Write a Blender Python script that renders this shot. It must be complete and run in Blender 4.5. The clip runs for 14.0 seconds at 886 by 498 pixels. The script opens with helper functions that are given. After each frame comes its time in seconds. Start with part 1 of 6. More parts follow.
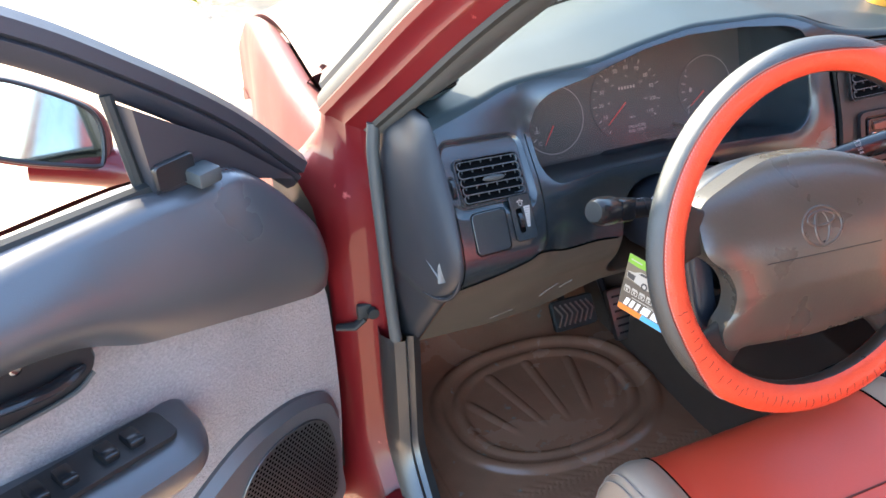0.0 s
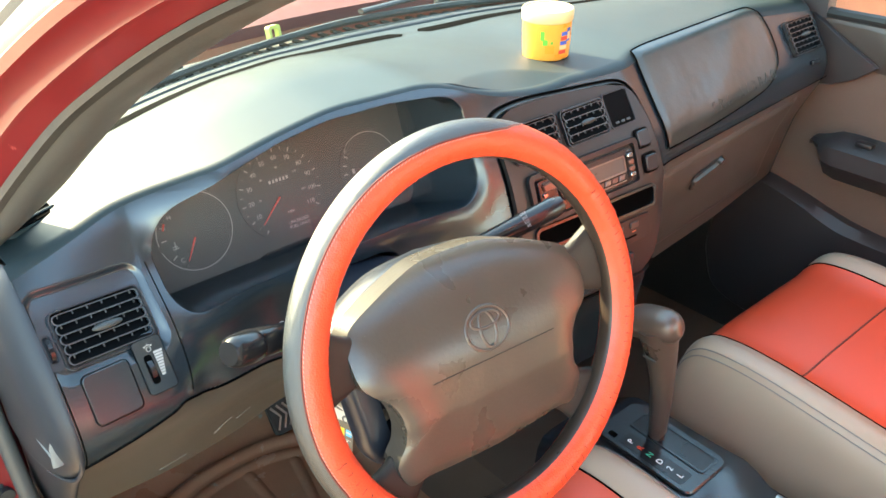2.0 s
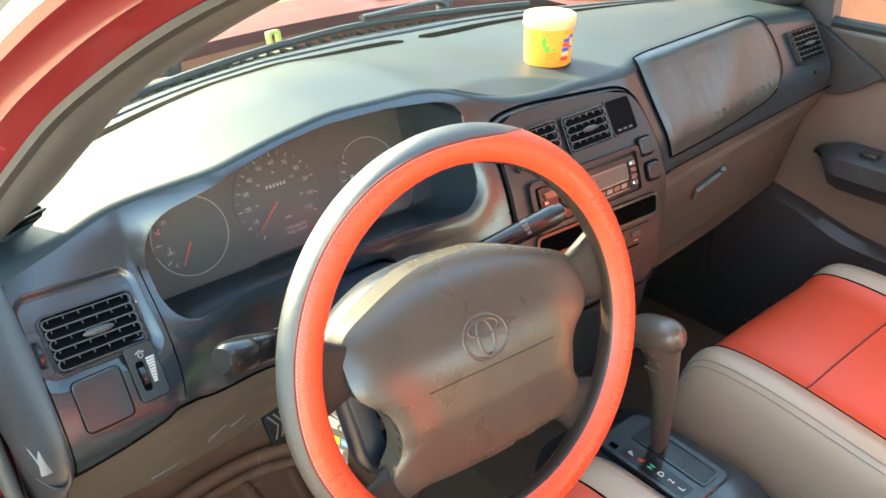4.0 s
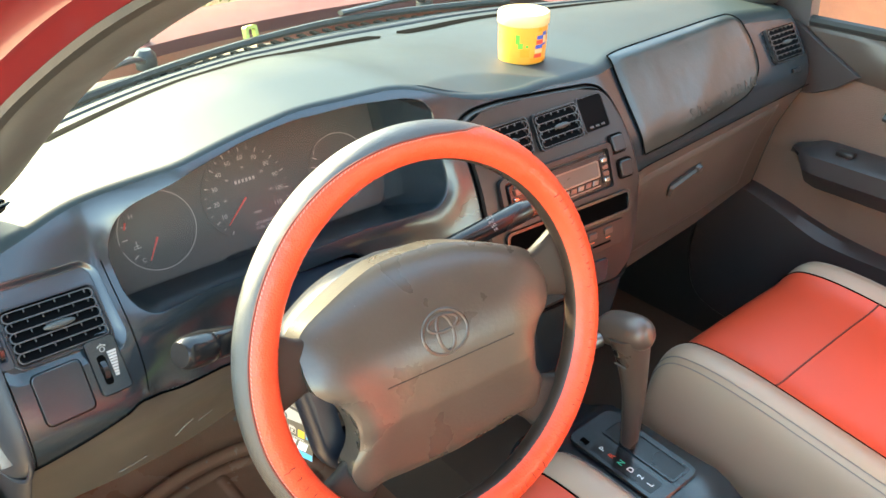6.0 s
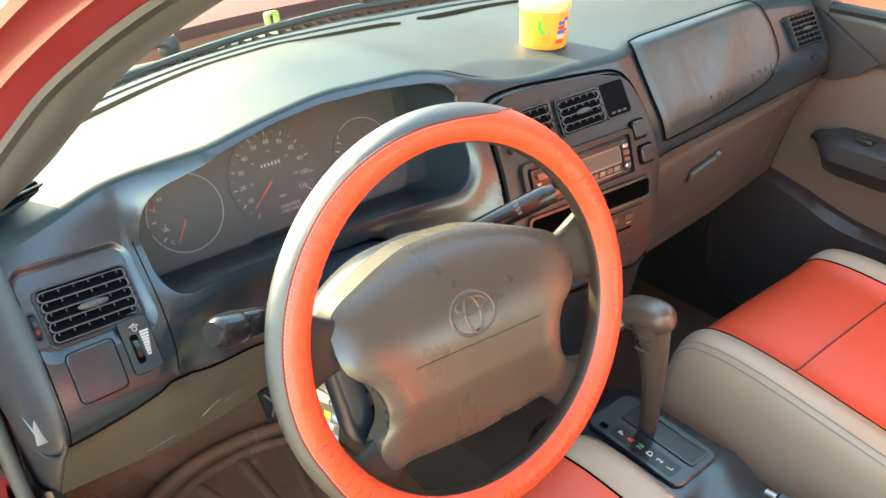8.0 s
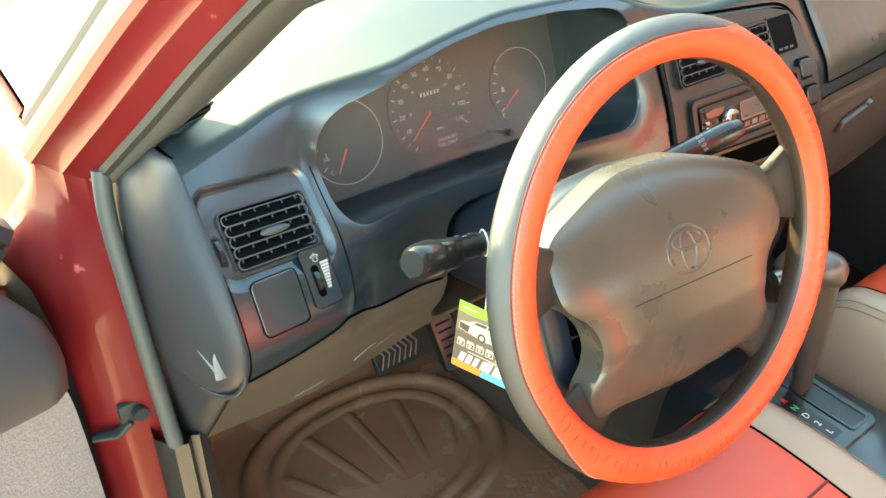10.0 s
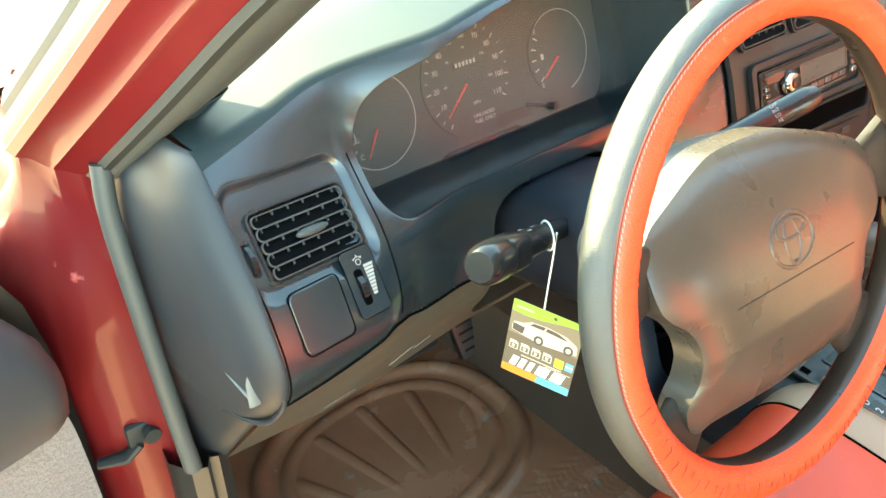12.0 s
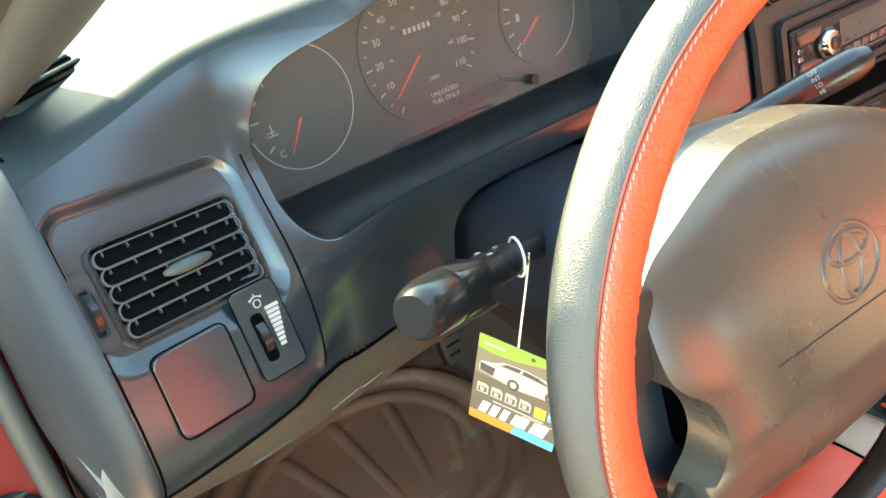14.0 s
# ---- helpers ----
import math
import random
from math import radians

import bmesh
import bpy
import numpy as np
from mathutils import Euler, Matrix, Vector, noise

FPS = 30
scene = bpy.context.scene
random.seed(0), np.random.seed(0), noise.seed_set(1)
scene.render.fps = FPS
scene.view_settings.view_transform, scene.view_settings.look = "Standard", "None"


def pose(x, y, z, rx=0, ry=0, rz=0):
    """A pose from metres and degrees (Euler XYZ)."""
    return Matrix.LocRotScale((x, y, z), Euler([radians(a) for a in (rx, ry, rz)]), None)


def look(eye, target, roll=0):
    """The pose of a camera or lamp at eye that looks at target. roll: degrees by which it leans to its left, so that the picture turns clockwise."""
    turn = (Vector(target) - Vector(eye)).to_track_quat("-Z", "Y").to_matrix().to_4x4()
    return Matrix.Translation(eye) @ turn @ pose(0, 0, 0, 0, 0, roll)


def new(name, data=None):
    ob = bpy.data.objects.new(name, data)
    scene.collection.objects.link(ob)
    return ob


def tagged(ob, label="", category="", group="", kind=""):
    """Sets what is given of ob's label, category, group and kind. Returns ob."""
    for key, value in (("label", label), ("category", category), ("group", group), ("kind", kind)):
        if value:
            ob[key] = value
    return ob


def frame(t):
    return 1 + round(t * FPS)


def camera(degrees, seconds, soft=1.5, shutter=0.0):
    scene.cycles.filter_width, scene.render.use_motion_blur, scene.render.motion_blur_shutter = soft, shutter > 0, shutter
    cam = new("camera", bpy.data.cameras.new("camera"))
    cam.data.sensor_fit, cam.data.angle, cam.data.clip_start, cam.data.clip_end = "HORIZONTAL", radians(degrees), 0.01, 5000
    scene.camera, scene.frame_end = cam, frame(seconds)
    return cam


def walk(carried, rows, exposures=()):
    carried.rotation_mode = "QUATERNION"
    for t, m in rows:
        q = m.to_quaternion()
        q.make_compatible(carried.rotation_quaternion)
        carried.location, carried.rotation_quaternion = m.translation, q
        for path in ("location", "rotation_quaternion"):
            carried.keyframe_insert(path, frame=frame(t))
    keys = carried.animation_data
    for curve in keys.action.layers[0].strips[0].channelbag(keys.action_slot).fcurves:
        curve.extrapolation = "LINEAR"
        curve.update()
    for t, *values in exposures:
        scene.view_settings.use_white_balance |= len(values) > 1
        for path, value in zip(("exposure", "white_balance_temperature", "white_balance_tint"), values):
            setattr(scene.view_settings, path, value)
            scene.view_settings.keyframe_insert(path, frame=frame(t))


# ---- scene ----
cam = camera(56.1, 14.0, soft=1.5)
# seconds, place of the eye, turn (XYZ degrees)
ROWS = [
    (0.0, -0.9926, -0.5216, 1.353, 57.34, 0.86, -23.34),
    (0.5, -0.8696, -0.4698, 1.3616, 58.56, 0.91, -32.33),
    (1.0, -0.8204, -0.4541, 1.3544, 59.05, 0.09, -39.48),
    (1.5, -0.7989, -0.4518, 1.3545, 59.28, 0.3, -40.88),
    (2.0, -0.79, -0.4462, 1.3563, 59.5, 0.29, -40.97),
    (2.5, -0.7836, -0.4375, 1.3554, 59.74, 0.31, -40.91),
    (3.0, -0.786, -0.4312, 1.3497, 60.01, 0.24, -40.79),
    (5.5, -0.763, -0.463, 1.3461, 60.29, -0.21, -40.62),
    (6.0, -0.7584, -0.4643, 1.3495, 59.87, -0.42, -40.71),
    (6.5, -0.7559, -0.4674, 1.3522, 59.72, -0.51, -40.67),
    (7.0, -0.7564, -0.4685, 1.3525, 59.54, -0.58, -40.52),
    (9.5, -0.8465, -0.385, 1.3064, 58.16, -0.04, -38.59),
    (10.0, -0.8761, -0.3356, 1.2812, 57.25, -0.41, -38.01),
    (10.5, -0.9325, -0.2951, 1.2624, 56.19, -0.82, -38.57),
    (11.0, -0.9609, -0.2755, 1.265, 55.95, -0.41, -40.34),
    (11.5, -0.9119, -0.2428, 1.2513, 55.65, -0.04, -40.8),
    (12.0, -0.87, -0.2177, 1.248, 54.89, -0.19, -40.56),
    (12.5, -0.8361, -0.2046, 1.2391, 54.13, -0.18, -40.42),
    (13.0, -0.8039, -0.1895, 1.23, 53.64, -0.25, -40.25),
    (13.5, -0.7683, -0.1697, 1.2197, 53.58, 0.01, -40.34),
    (14.0, -0.7355, -0.1297, 1.1823, 52.72, 1.27, -40.8),
]
EXPO = [
    (0.0, 3.57, 6400, 9), (0.6, 3.67, 6500, 8), (1.2, 3.80, 6600, 7), (1.5, 3.98, 7500, -3), (3.0, 4.02, 7700, -3), (7.0, 4.05, 7900, -3), (10.0, 4.26, 8400, -11), (12.0, 4.38, 8500, -13), (12.6, 4.38, 8500, -13), (12.9, 4.34, 8100, -9), (14.0, 4.26, 8100, -9),
]
walk(cam, [(r[0], pose(*r[1:])) for r in ROWS], EXPO)

# ---------------------------------------------------------------- light
SUN_EL, SUN_AZ = radians(31), math.atan2(-0.22, 0.975)  # the sun stands ahead of the car, to its left
world = bpy.data.worlds.new("sky")
scene.world = world
world.use_nodes = True
wt = world.node_tree
sky = wt.nodes.new("ShaderNodeTexSky")
sky.sky_type, sky.sun_disc, sky.sun_elevation, sky.sun_rotation = "NISHITA", False, SUN_EL, SUN_AZ
wt.links.new(sky.outputs[0], wt.nodes["Background"].inputs[0])
wt.nodes["Background"].inputs[1].default_value = 0.15
sun = new("sun", bpy.data.lights.new("sun", "SUN"))
sun.data.energy, sun.data.angle, sun.data.color = 2.1, radians(0.53), (1.0, 0.87, 0.68)
to_sun = Vector((math.sin(SUN_AZ) * math.cos(SUN_EL), math.cos(SUN_AZ) * math.cos(SUN_EL), math.sin(SUN_EL)))
sun.matrix_world = look(to_sun * 30, (0, 0, 0))
scene.view_settings.exposure = 0.0

# ---------------------------------------------------------------- tools
def sstep(a, b, x):
    t = np.clip((np.asarray(x, float) - a) / (b - a), 0, 1)
    return t * t * (3 - 2 * t)


def box_sd(x, z, cx, cz, hx, hz, r):
    """Signed distance to a rounded rectangle."""
    qx, qz = np.abs(x - cx) - hx + r, np.abs(z - cz) - hz + r
    return np.hypot(np.maximum(qx, 0), np.maximum(qz, 0)) + np.minimum(np.maximum(qx, qz), 0) - r


def thing(name, label, category, m=None, group="", kind=""):
    ob = new(name)
    ob.empty_display_size = 0.05
    if m is not None:
        ob.matrix_world = m
    return tagged(ob, label, category, group, kind)


def part(name, data, material, parent=None, label="", m=None, smooth=True):
    """One mesh object from a bmesh or a mesh, under a thing or a part."""
    if isinstance(data, bmesh.types.BMesh):
        me = bpy.data.meshes.new(name)
        bmesh.ops.recalc_face_normals(data, faces=data.faces[:])
        data.to_mesh(me)
        data.free()
    else:
        me = data
    if smooth:
        for p in me.polygons:
            p.use_smooth = True
        if smooth != "all":
            me.set_sharp_from_angle(angle=radians(38))
    if material is not None and not me.materials:
        me.materials.append(material)
    ob = new(name, me)
    if parent is not None:
        ob.parent = parent
    if m is not None:
        ob.matrix_basis = m
    if label:
        ob["label"] = label
    return ob


def sheet(P, close_u=False, close_v=False, thick=0.0):
    """A mesh from a grid of points P[u, v]; thick adds a back along the grid's normals."""
    P = np.asarray(P, float)
    n, k = P.shape[:2]
    vs, fs = P.reshape(-1, 3), []
    U, V = (n if close_u else n - 1), (k if close_v else k - 1)
    for i in range(U):
        a, b = i * k, ((i + 1) % n) * k
        for j in range(V):
            j2 = (j + 1) % k
            fs.append((a + j, b + j, b + j2, a + j2))
    if thick:
        du, dv = np.gradient(P, axis=0), np.gradient(P, axis=1)
        nn = np.cross(du, dv)
        nn /= np.linalg.norm(nn, axis=2, keepdims=True) + 1e-12
        back = (P - nn * thick).reshape(-1, 3)
        o = len(vs)
        vs = np.vstack([vs, back])
        fs += [tuple(o + q for q in reversed(f)) for f in fs]
        if not close_v:
            for i in range(U):
                a, b = i * k, ((i + 1) % n) * k
                fs += [(b, a, o + a, o + b), (a + k - 1, b + k - 1, o + b + k - 1, o + a + k - 1)]
        if not close_u:
            e = (n - 1) * k
            for j in range(V):
                j2 = (j + 1) % k
                fs += [(j, j2, o + j2, o + j), (e + j2, e + j, o + e + j, o + e + j2)]
    me = bpy.data.meshes.new("sheet")
    me.from_pydata([tuple(v) for v in vs], [], fs)
    me.update()
    return me


def box(sx, sy, sz, bevel=0.0, seg=2, at=(0, 0, 0), bm=None):
    own = bm is None
    bm = bmesh.new() if own else bm
    r = bmesh.ops.create_cube(bm, size=1, matrix=Matrix.Translation(at) @ Matrix.Diagonal((sx, sy, sz, 1)))
    if bevel:
        es = list({e for v in r["verts"] for e in v.link_edges})
        bmesh.ops.bevel(bm, geom=es, offset=bevel, segments=seg, profile=0.5, affect="EDGES")
    return bm


def rrect(w, h, r, seg=6, cx=0.0, cy=0.0):
    out = []
    for qx, qy, a0 in ((1, 1, 0), (-1, 1, 90), (-1, -1, 180), (1, -1, 270)):
        for i in range(seg + 1):
            a = radians(a0 + 90 * i / seg)
            out.append((cx + qx * (w / 2 - r) + r * math.cos(a), cy + qy * (h / 2 - r) + r * math.sin(a)))
    return out


def plate(outline, depth, bevel=0.0, z0=0.0, bm=None):
    """A flat outline, raised from z0 by depth, with its front edge bevelled."""
    own = bm is None
    bm = bmesh.new() if own else bm
    lo = [bm.verts.new((x, y, z0)) for x, y in outline]
    if bevel:
        cx, cy = sum(p[0] for p in outline) / len(outline), sum(p[1] for p in outline) / len(outline)
        mid = [bm.verts.new((x, y, z0 + depth - bevel)) for x, y in outline]
        hi = []
        for x, y in outline:
            d = math.hypot(x - cx, y - cy) or 1
            hi.append(bm.verts.new((x - (x - cx) / d * bevel, y - (y - cy) / d * bevel, z0 + depth)))
        rings = [lo, mid, hi]
    else:
        hi = [bm.verts.new((x, y, z0 + depth)) for x, y in outline]
        rings = [lo, hi]
    n = len(outline)
    for a, b in zip(rings, rings[1:]):
        for i in range(n):
            bm.faces.new((a[i], a[(i + 1) % n], b[(i + 1) % n], b[i]))
    bm.faces.new(hi)
    bm.faces.new(lo[::-1])
    return bm


def ring(outer, inner, depth, z0=0.0, bm=None):
    """A flat frame between two outlines of the same number of points."""
    own = bm is None
    bm = bmesh.new() if own else bm
    n = len(outer)
    L = [[bm.verts.new((x, y, z)) for x, y in o] for o, z in ((outer, z0), (outer, z0 + depth), (inner, z0 + depth), (inner, z0))]
    for k in range(4):
        a, b = L[k], L[(k + 1) % 4]
        for i in range(n):
            bm.faces.new((a[i], a[(i + 1) % n], b[(i + 1) % n], b[i]))
    return bm


def tube(path, radius, seg=10, caps=True, closed=False, bm=None, flat=1.0):
    """A round bar along a path; radius may be a list."""
    own = bm is None
    bm = bmesh.new() if own else bm
    P = [Vector(p) for p in path]
    n = len(P)
    R = radius if hasattr(radius, "__len__") else [radius] * n
    rings, up = [], None
    for i, p in enumerate(P):
        d = (P[(i + 1) % n] - P[i - 1]) if closed else (P[min(i + 1, n - 1)] - P[max(i - 1, 0)])
        d.normalize()
        if up is None:
            up = Vector((0, 0, 1)) if abs(d.z) < 0.9 else Vector((0, 1, 0))
        side = d.cross(up).normalized()
        up = side.cross(d).normalized()
        rings.append([bm.verts.new(p + (side * math.cos(2 * math.pi * k / seg) + up * flat * math.sin(2 * math.pi * k / seg)) * R[i]) for k in range(seg)])
    for i in range(n if closed else n - 1):
        a, b = rings[i], rings[(i + 1) % n]
        for k in range(seg):
            bm.faces.new((a[k], a[(k + 1) % seg], b[(k + 1) % seg], b[k]))
    if caps and not closed:
        bm.faces.new(rings[0][::-1])
        bm.faces.new(rings[-1])
    return bm


def lathe(profile, seg=32, bm=None):
    """Turns (radius, z) points round the z axis."""
    own = bm is None
    bm = bmesh.new() if own else bm
    rings = []
    for r, z in profile:
        rings.append([bm.verts.new((r * math.cos(2 * math.pi * k / seg), r * math.sin(2 * math.pi * k / seg), z)) for k in range(seg)])
    for a, b in zip(rings, rings[1:]):
        for k in range(seg):
            bm.faces.new((a[k], a[(k + 1) % seg], b[(k + 1) % seg], b[k]))
    bm.faces.new(rings[0][::-1])
    bm.faces.new(rings[-1])
    return bm


def letters(body, size, depth=0.0003, spacing=1.0, align="CENTER"):
    """A mesh of raised writing in the built-in font."""
    cu = bpy.data.curves.new("letters", "FONT")
    cu.body, cu.size, cu.extrude, cu.align_x, cu.align_y, cu.space_character = body, size, depth, align, "CENTER", spacing
    cu.resolution_u = 3
    ob = new("letters", cu)
    me = bpy.data.meshes.new_from_object(ob.evaluated_get(bpy.context.evaluated_depsgraph_get()))
    bpy.data.objects.remove(ob)
    return me


def spline(points, n):
    """A smooth path (Catmull-Rom) through points."""
    P = [Vector(p) for p in points]
    P = [P[0] * 2 - P[1]] + P + [P[-1] * 2 - P[-2]]
    m, out = len(P) - 3, []
    for i in range(n):
        t = i / (n - 1) * m
        k = min(int(t), m - 1)
        t -= k
        a, b, c, d = P[k:k + 4]
        out.append(0.5 * (2 * b + (c - a) * t + (2 * a - 5 * b + 4 * c - d) * t * t + (3 * b - a - 3 * c + d) * t ** 3))
    return out


# ---------------------------------------------------------------- materials
def surface(name, color, rough=0.5, metal=0.0, vary=0.15, scale=8.0, grain=400.0, bump=0.1, stretch=(1, 1, 1), coat=0.0, spots=None, rough_vary=0.1, sheen=0.0, emit=0.0, spec=0.5, fineness=0.35):
    """A material with large and small variation of colour and gloss, and fine relief."""
    m = bpy.data.materials.new(name)
    m.use_nodes = True
    t = m.node_tree
    N, L = t.nodes, t.links
    b = N["Principled BSDF"]
    co = N.new("ShaderNodeTexCoord")
    mp = N.new("ShaderNodeMapping")
    mp.inputs["Scale"].default_value = stretch
    L.new(co.outputs["Object"], mp.inputs[0])
    big, fine = N.new("ShaderNodeTexNoise"), N.new("ShaderNodeTexNoise")
    big.inputs["Scale"].default_value, big.inputs["Detail"].default_value = scale, 5
    fine.inputs["Scale"].default_value, fine.inputs["Detail"].default_value = grain, 3
    for q in (big, fine):
        L.new(mp.outputs[0], q.inputs["Vector"])
    mix = N.new("ShaderNodeMix")
    mix.data_type = "RGBA"
    c = Vector(color)
    mix.inputs["A"].default_value = (*(c * (1 - vary)), 1)
    mix.inputs["B"].default_value = (*(c * (1 + vary)), 1)
    add = N.new("ShaderNodeMath")
    add.operation = "MULTIPLY_ADD"
    add.inputs[1].default_value = fineness
    L.new(fine.outputs[0], add.inputs[0])
    sub = N.new("ShaderNodeMath")
    sub.operation = "SUBTRACT"
    sub.inputs[1].default_value = fineness / 2
    L.new(big.outputs[0], sub.inputs[0])
    L.new(sub.outputs[0], add.inputs[2])
    L.new(add.outputs[0], mix.inputs["Factor"])
    out = mix.outputs["Result"]
    if spots:
        sc, lo, hi, col = spots
        sp, rp, m2 = N.new("ShaderNodeTexNoise"), N.new("ShaderNodeMapRange"), N.new("ShaderNodeMix")
        sp.inputs["Scale"].default_value, sp.inputs["Detail"].default_value = sc, 6
        rp.inputs["From Min"].default_value, rp.inputs["From Max"].default_value = lo, hi
        m2.data_type = "RGBA"
        L.new(mp.outputs[0], sp.inputs["Vector"])
        L.new(sp.outputs[0], rp.inputs[0])
        L.new(rp.outputs[0], m2.inputs["Factor"])
        L.new(out, m2.inputs["A"])
        m2.inputs["B"].default_value = (*col, 1)
        out = m2.outputs["Result"]
    L.new(out, b.inputs["Base Color"])
    mr = N.new("ShaderNodeMapRange")
    mr.inputs["To Min"].default_value, mr.inputs["To Max"].default_value = max(0.02, rough - rough_vary), min(1, rough + rough_vary)
    mr.inputs["From Min"].default_value, mr.inputs["From Max"].default_value = 0.3, 0.7
    L.new(big.outputs[0], mr.inputs[0])
    L.new(mr.outputs[0], b.inputs["Roughness"])
    b.inputs["Metallic"].default_value = metal
    b.inputs["Coat Weight"].default_value = coat
    b.inputs["Coat Roughness"].default_value = 0.06
    b.inputs["Specular IOR Level"].default_value = spec
    b.inputs["Sheen Weight"].default_value = sheen
    if bump:
        bp = N.new("ShaderNodeBump")
        bp.inputs["Strength"].default_value, bp.inputs["Distance"].default_value = bump, 0.002
        L.new(fine.outputs[0], bp.inputs["Height"])
        L.new(bp.outputs[0], b.inputs["Normal"])
    if emit:
        b.inputs["Emission Color"].default_value = (*color, 1)
        b.inputs["Emission Strength"].default_value = emit
    return m


def clear(name, tint=(1, 1, 1), gloss=0.06, rough=0.0, haze=0.0):
    """Thin glass: light goes straight through, a little is mirrored."""
    m = bpy.data.materials.new(name)
    m.use_nodes = True
    t = m.node_tree
    t.nodes.remove(t.nodes["Principled BSDF"])
    tr, gl, mx = t.nodes.new("ShaderNodeBsdfTransparent"), t.nodes.new("ShaderNodeBsdfGlossy"), t.nodes.new("ShaderNodeMixShader")
    tr.inputs[0].default_value = (*tint, 1)
    gl.inputs["Roughness"].default_value = rough
    mx.inputs[0].default_value = gloss
    t.links.new(tr.outputs[0], mx.inputs[1])
    t.links.new(gl.outputs[0], mx.inputs[2])
    out = mx.outputs[0]
    if haze:
        df, m2, no, mr = t.nodes.new("ShaderNodeBsdfDiffuse"), t.nodes.new("ShaderNodeMixShader"), t.nodes.new("ShaderNodeTexNoise"), t.nodes.new("ShaderNodeMapRange")
        df.inputs[0].default_value = (0.55, 0.52, 0.48, 1)
        no.inputs["Scale"].default_value, no.inputs["Detail"].default_value = 9, 6
        mr.inputs["To Min"].default_value, mr.inputs["To Max"].default_value = haze * 0.5, haze * 1.5
        t.links.new(no.outputs[0], mr.inputs[0])
        t.links.new(mr.outputs[0], m2.inputs[0])
        t.links.new(out, m2.inputs[1])
        t.links.new(df.outputs[0], m2.inputs[2])
        out = m2.outputs[0]
    t.links.new(out, t.nodes["Material Output"].inputs[0])
    return m


M_DASH = surface("dash_plastic", (0.012, 0.0185, 0.023), 0.25, vary=0.2, scale=6, grain=900, bump=0.015, rough_vary=0.03, spec=0.78, fineness=0.12)
M_PANEL = surface("centre_panel_plastic", (0.020, 0.017, 0.0155), 0.42, vary=0.2, scale=8, grain=900, bump=0.05, rough_vary=0.03, spec=0.5)
M_TOP = surface("top_pad_vinyl", (0.018, 0.027, 0.029), 0.50, vary=0.2, scale=5, grain=900, bump=0.04, spots=(9, 0.55, 0.8, (0.023, 0.032, 0.034)), rough_vary=0.03, spec=0.27, fineness=0.15)
M_ENDCAP = surface("end_cap_plastic", (0.021, 0.024, 0.029), 0.46, vary=0.25, scale=6, grain=900, bump=0.06, rough_vary=0.03, spec=0.28)
# on the passenger side this brown stands in for an orange reflection
M_KNEE = surface("knee_panel_plastic", (0.062, 0.055, 0.045), 0.34, vary=0.25, scale=7, grain=900, bump=0.06, rough_vary=0.04, spec=0.6)
M_SHROUD = surface("shroud_plastic", (0.009, 0.013, 0.021), 0.36, vary=0.2, grain=900, bump=0.05)
M_TRIM = surface("grey_trim_plastic", (0.020, 0.021, 0.021), 0.33, vary=0.22, scale=7, grain=900, bump=0.05, rough_vary=0.03, spec=0.9)
M_BLACK = surface("black_plastic", (0.012, 0.012, 0.013), 0.4, vary=0.2, grain=700, bump=0.05)
M_GLOSSBLACK = surface("gloss_black_plastic", (0.010, 0.010, 0.011), 0.24, vary=0.2, grain=700, bump=0.01)
M_VENT = surface("vent_plastic", (0.012, 0.013, 0.014), 0.28, grain=900, bump=0.03)
# near-black colour that stands in for shade inside gaps, slots and ducts
M_DARK = surface("gap_shade_black", (0.0012, 0.0012, 0.0012), 0.9, bump=0, spec=0.02)
M_VINYL = surface("airbag_vinyl", (0.024, 0.029, 0.026), 0.33, vary=0.2, scale=10, grain=160, bump=0.10, rough_vary=0.05, spec=0.9)
# the red seat's warm reflection is mixed into the pad's base colour
M_PAD = surface("wheel_pad_vinyl", (0.053, 0.046, 0.037), 0.29, vary=0.22, scale=14, grain=260, bump=0.08, spots=(160, 0.76, 0.80, (0.09, 0.09, 0.085)), rough_vary=0.03, spec=0.62)
M_RED = surface("red_car_paint", (0.105, 0.0062, 0.0080), 0.38, vary=0.12, scale=4, grain=1500, bump=0.0, coat=0.4, spec=0.2, spots=(30, 0.72, 0.78, (0.42, 0.10, 0.09)))
# paler and duller than red_car_paint
M_HOOD = surface("pale_red_paint", (0.12, 0.036, 0.032), 0.5, vary=0.2, scale=3, grain=1500, bump=0.0, coat=0.04, spec=0.08, spots=(14, 0.6, 0.75, (0.15, 0.065, 0.055)))
M_RUBBER = surface("rubber_seal", (0.018, 0.020, 0.020), 0.55, vary=0.25, grain=500, bump=0.06, spec=0.3)
M_SEAL = surface("grey_weatherstrip", (0.050, 0.055, 0.055), 0.5, vary=0.2, grain=500, bump=0.06, spec=0.35)
M_LEATHER_BLACK = surface("black_leather", (0.021, 0.025, 0.025), 0.36, vary=0.2, scale=20, grain=1500, bump=0.45, rough_vary=0.03, spec=0.9)
M_LEATHER_RED = surface("red_leather", (0.56, 0.060, 0.024), 0.38, vary=0.06, scale=20, grain=500, bump=0.25)
M_SEAT_RED = surface("red_seat_leatherette", (0.47, 0.050, 0.020), 0.40, vary=0.06, scale=5, grain=700, bump=0.12)
M_SEAT_GREY = surface("grey_seat_leatherette", (0.28, 0.207, 0.148), 0.42, vary=0.08, scale=5, grain=700, bump=0.12)
M_THREAD = surface("pale_thread", (0.40, 0.23, 0.19), 0.8, grain=900, bump=0.1)
M_THREAD_DARK = surface("dark_thread", (0.10, 0.018, 0.012), 0.8, grain=900, bump=0.1)
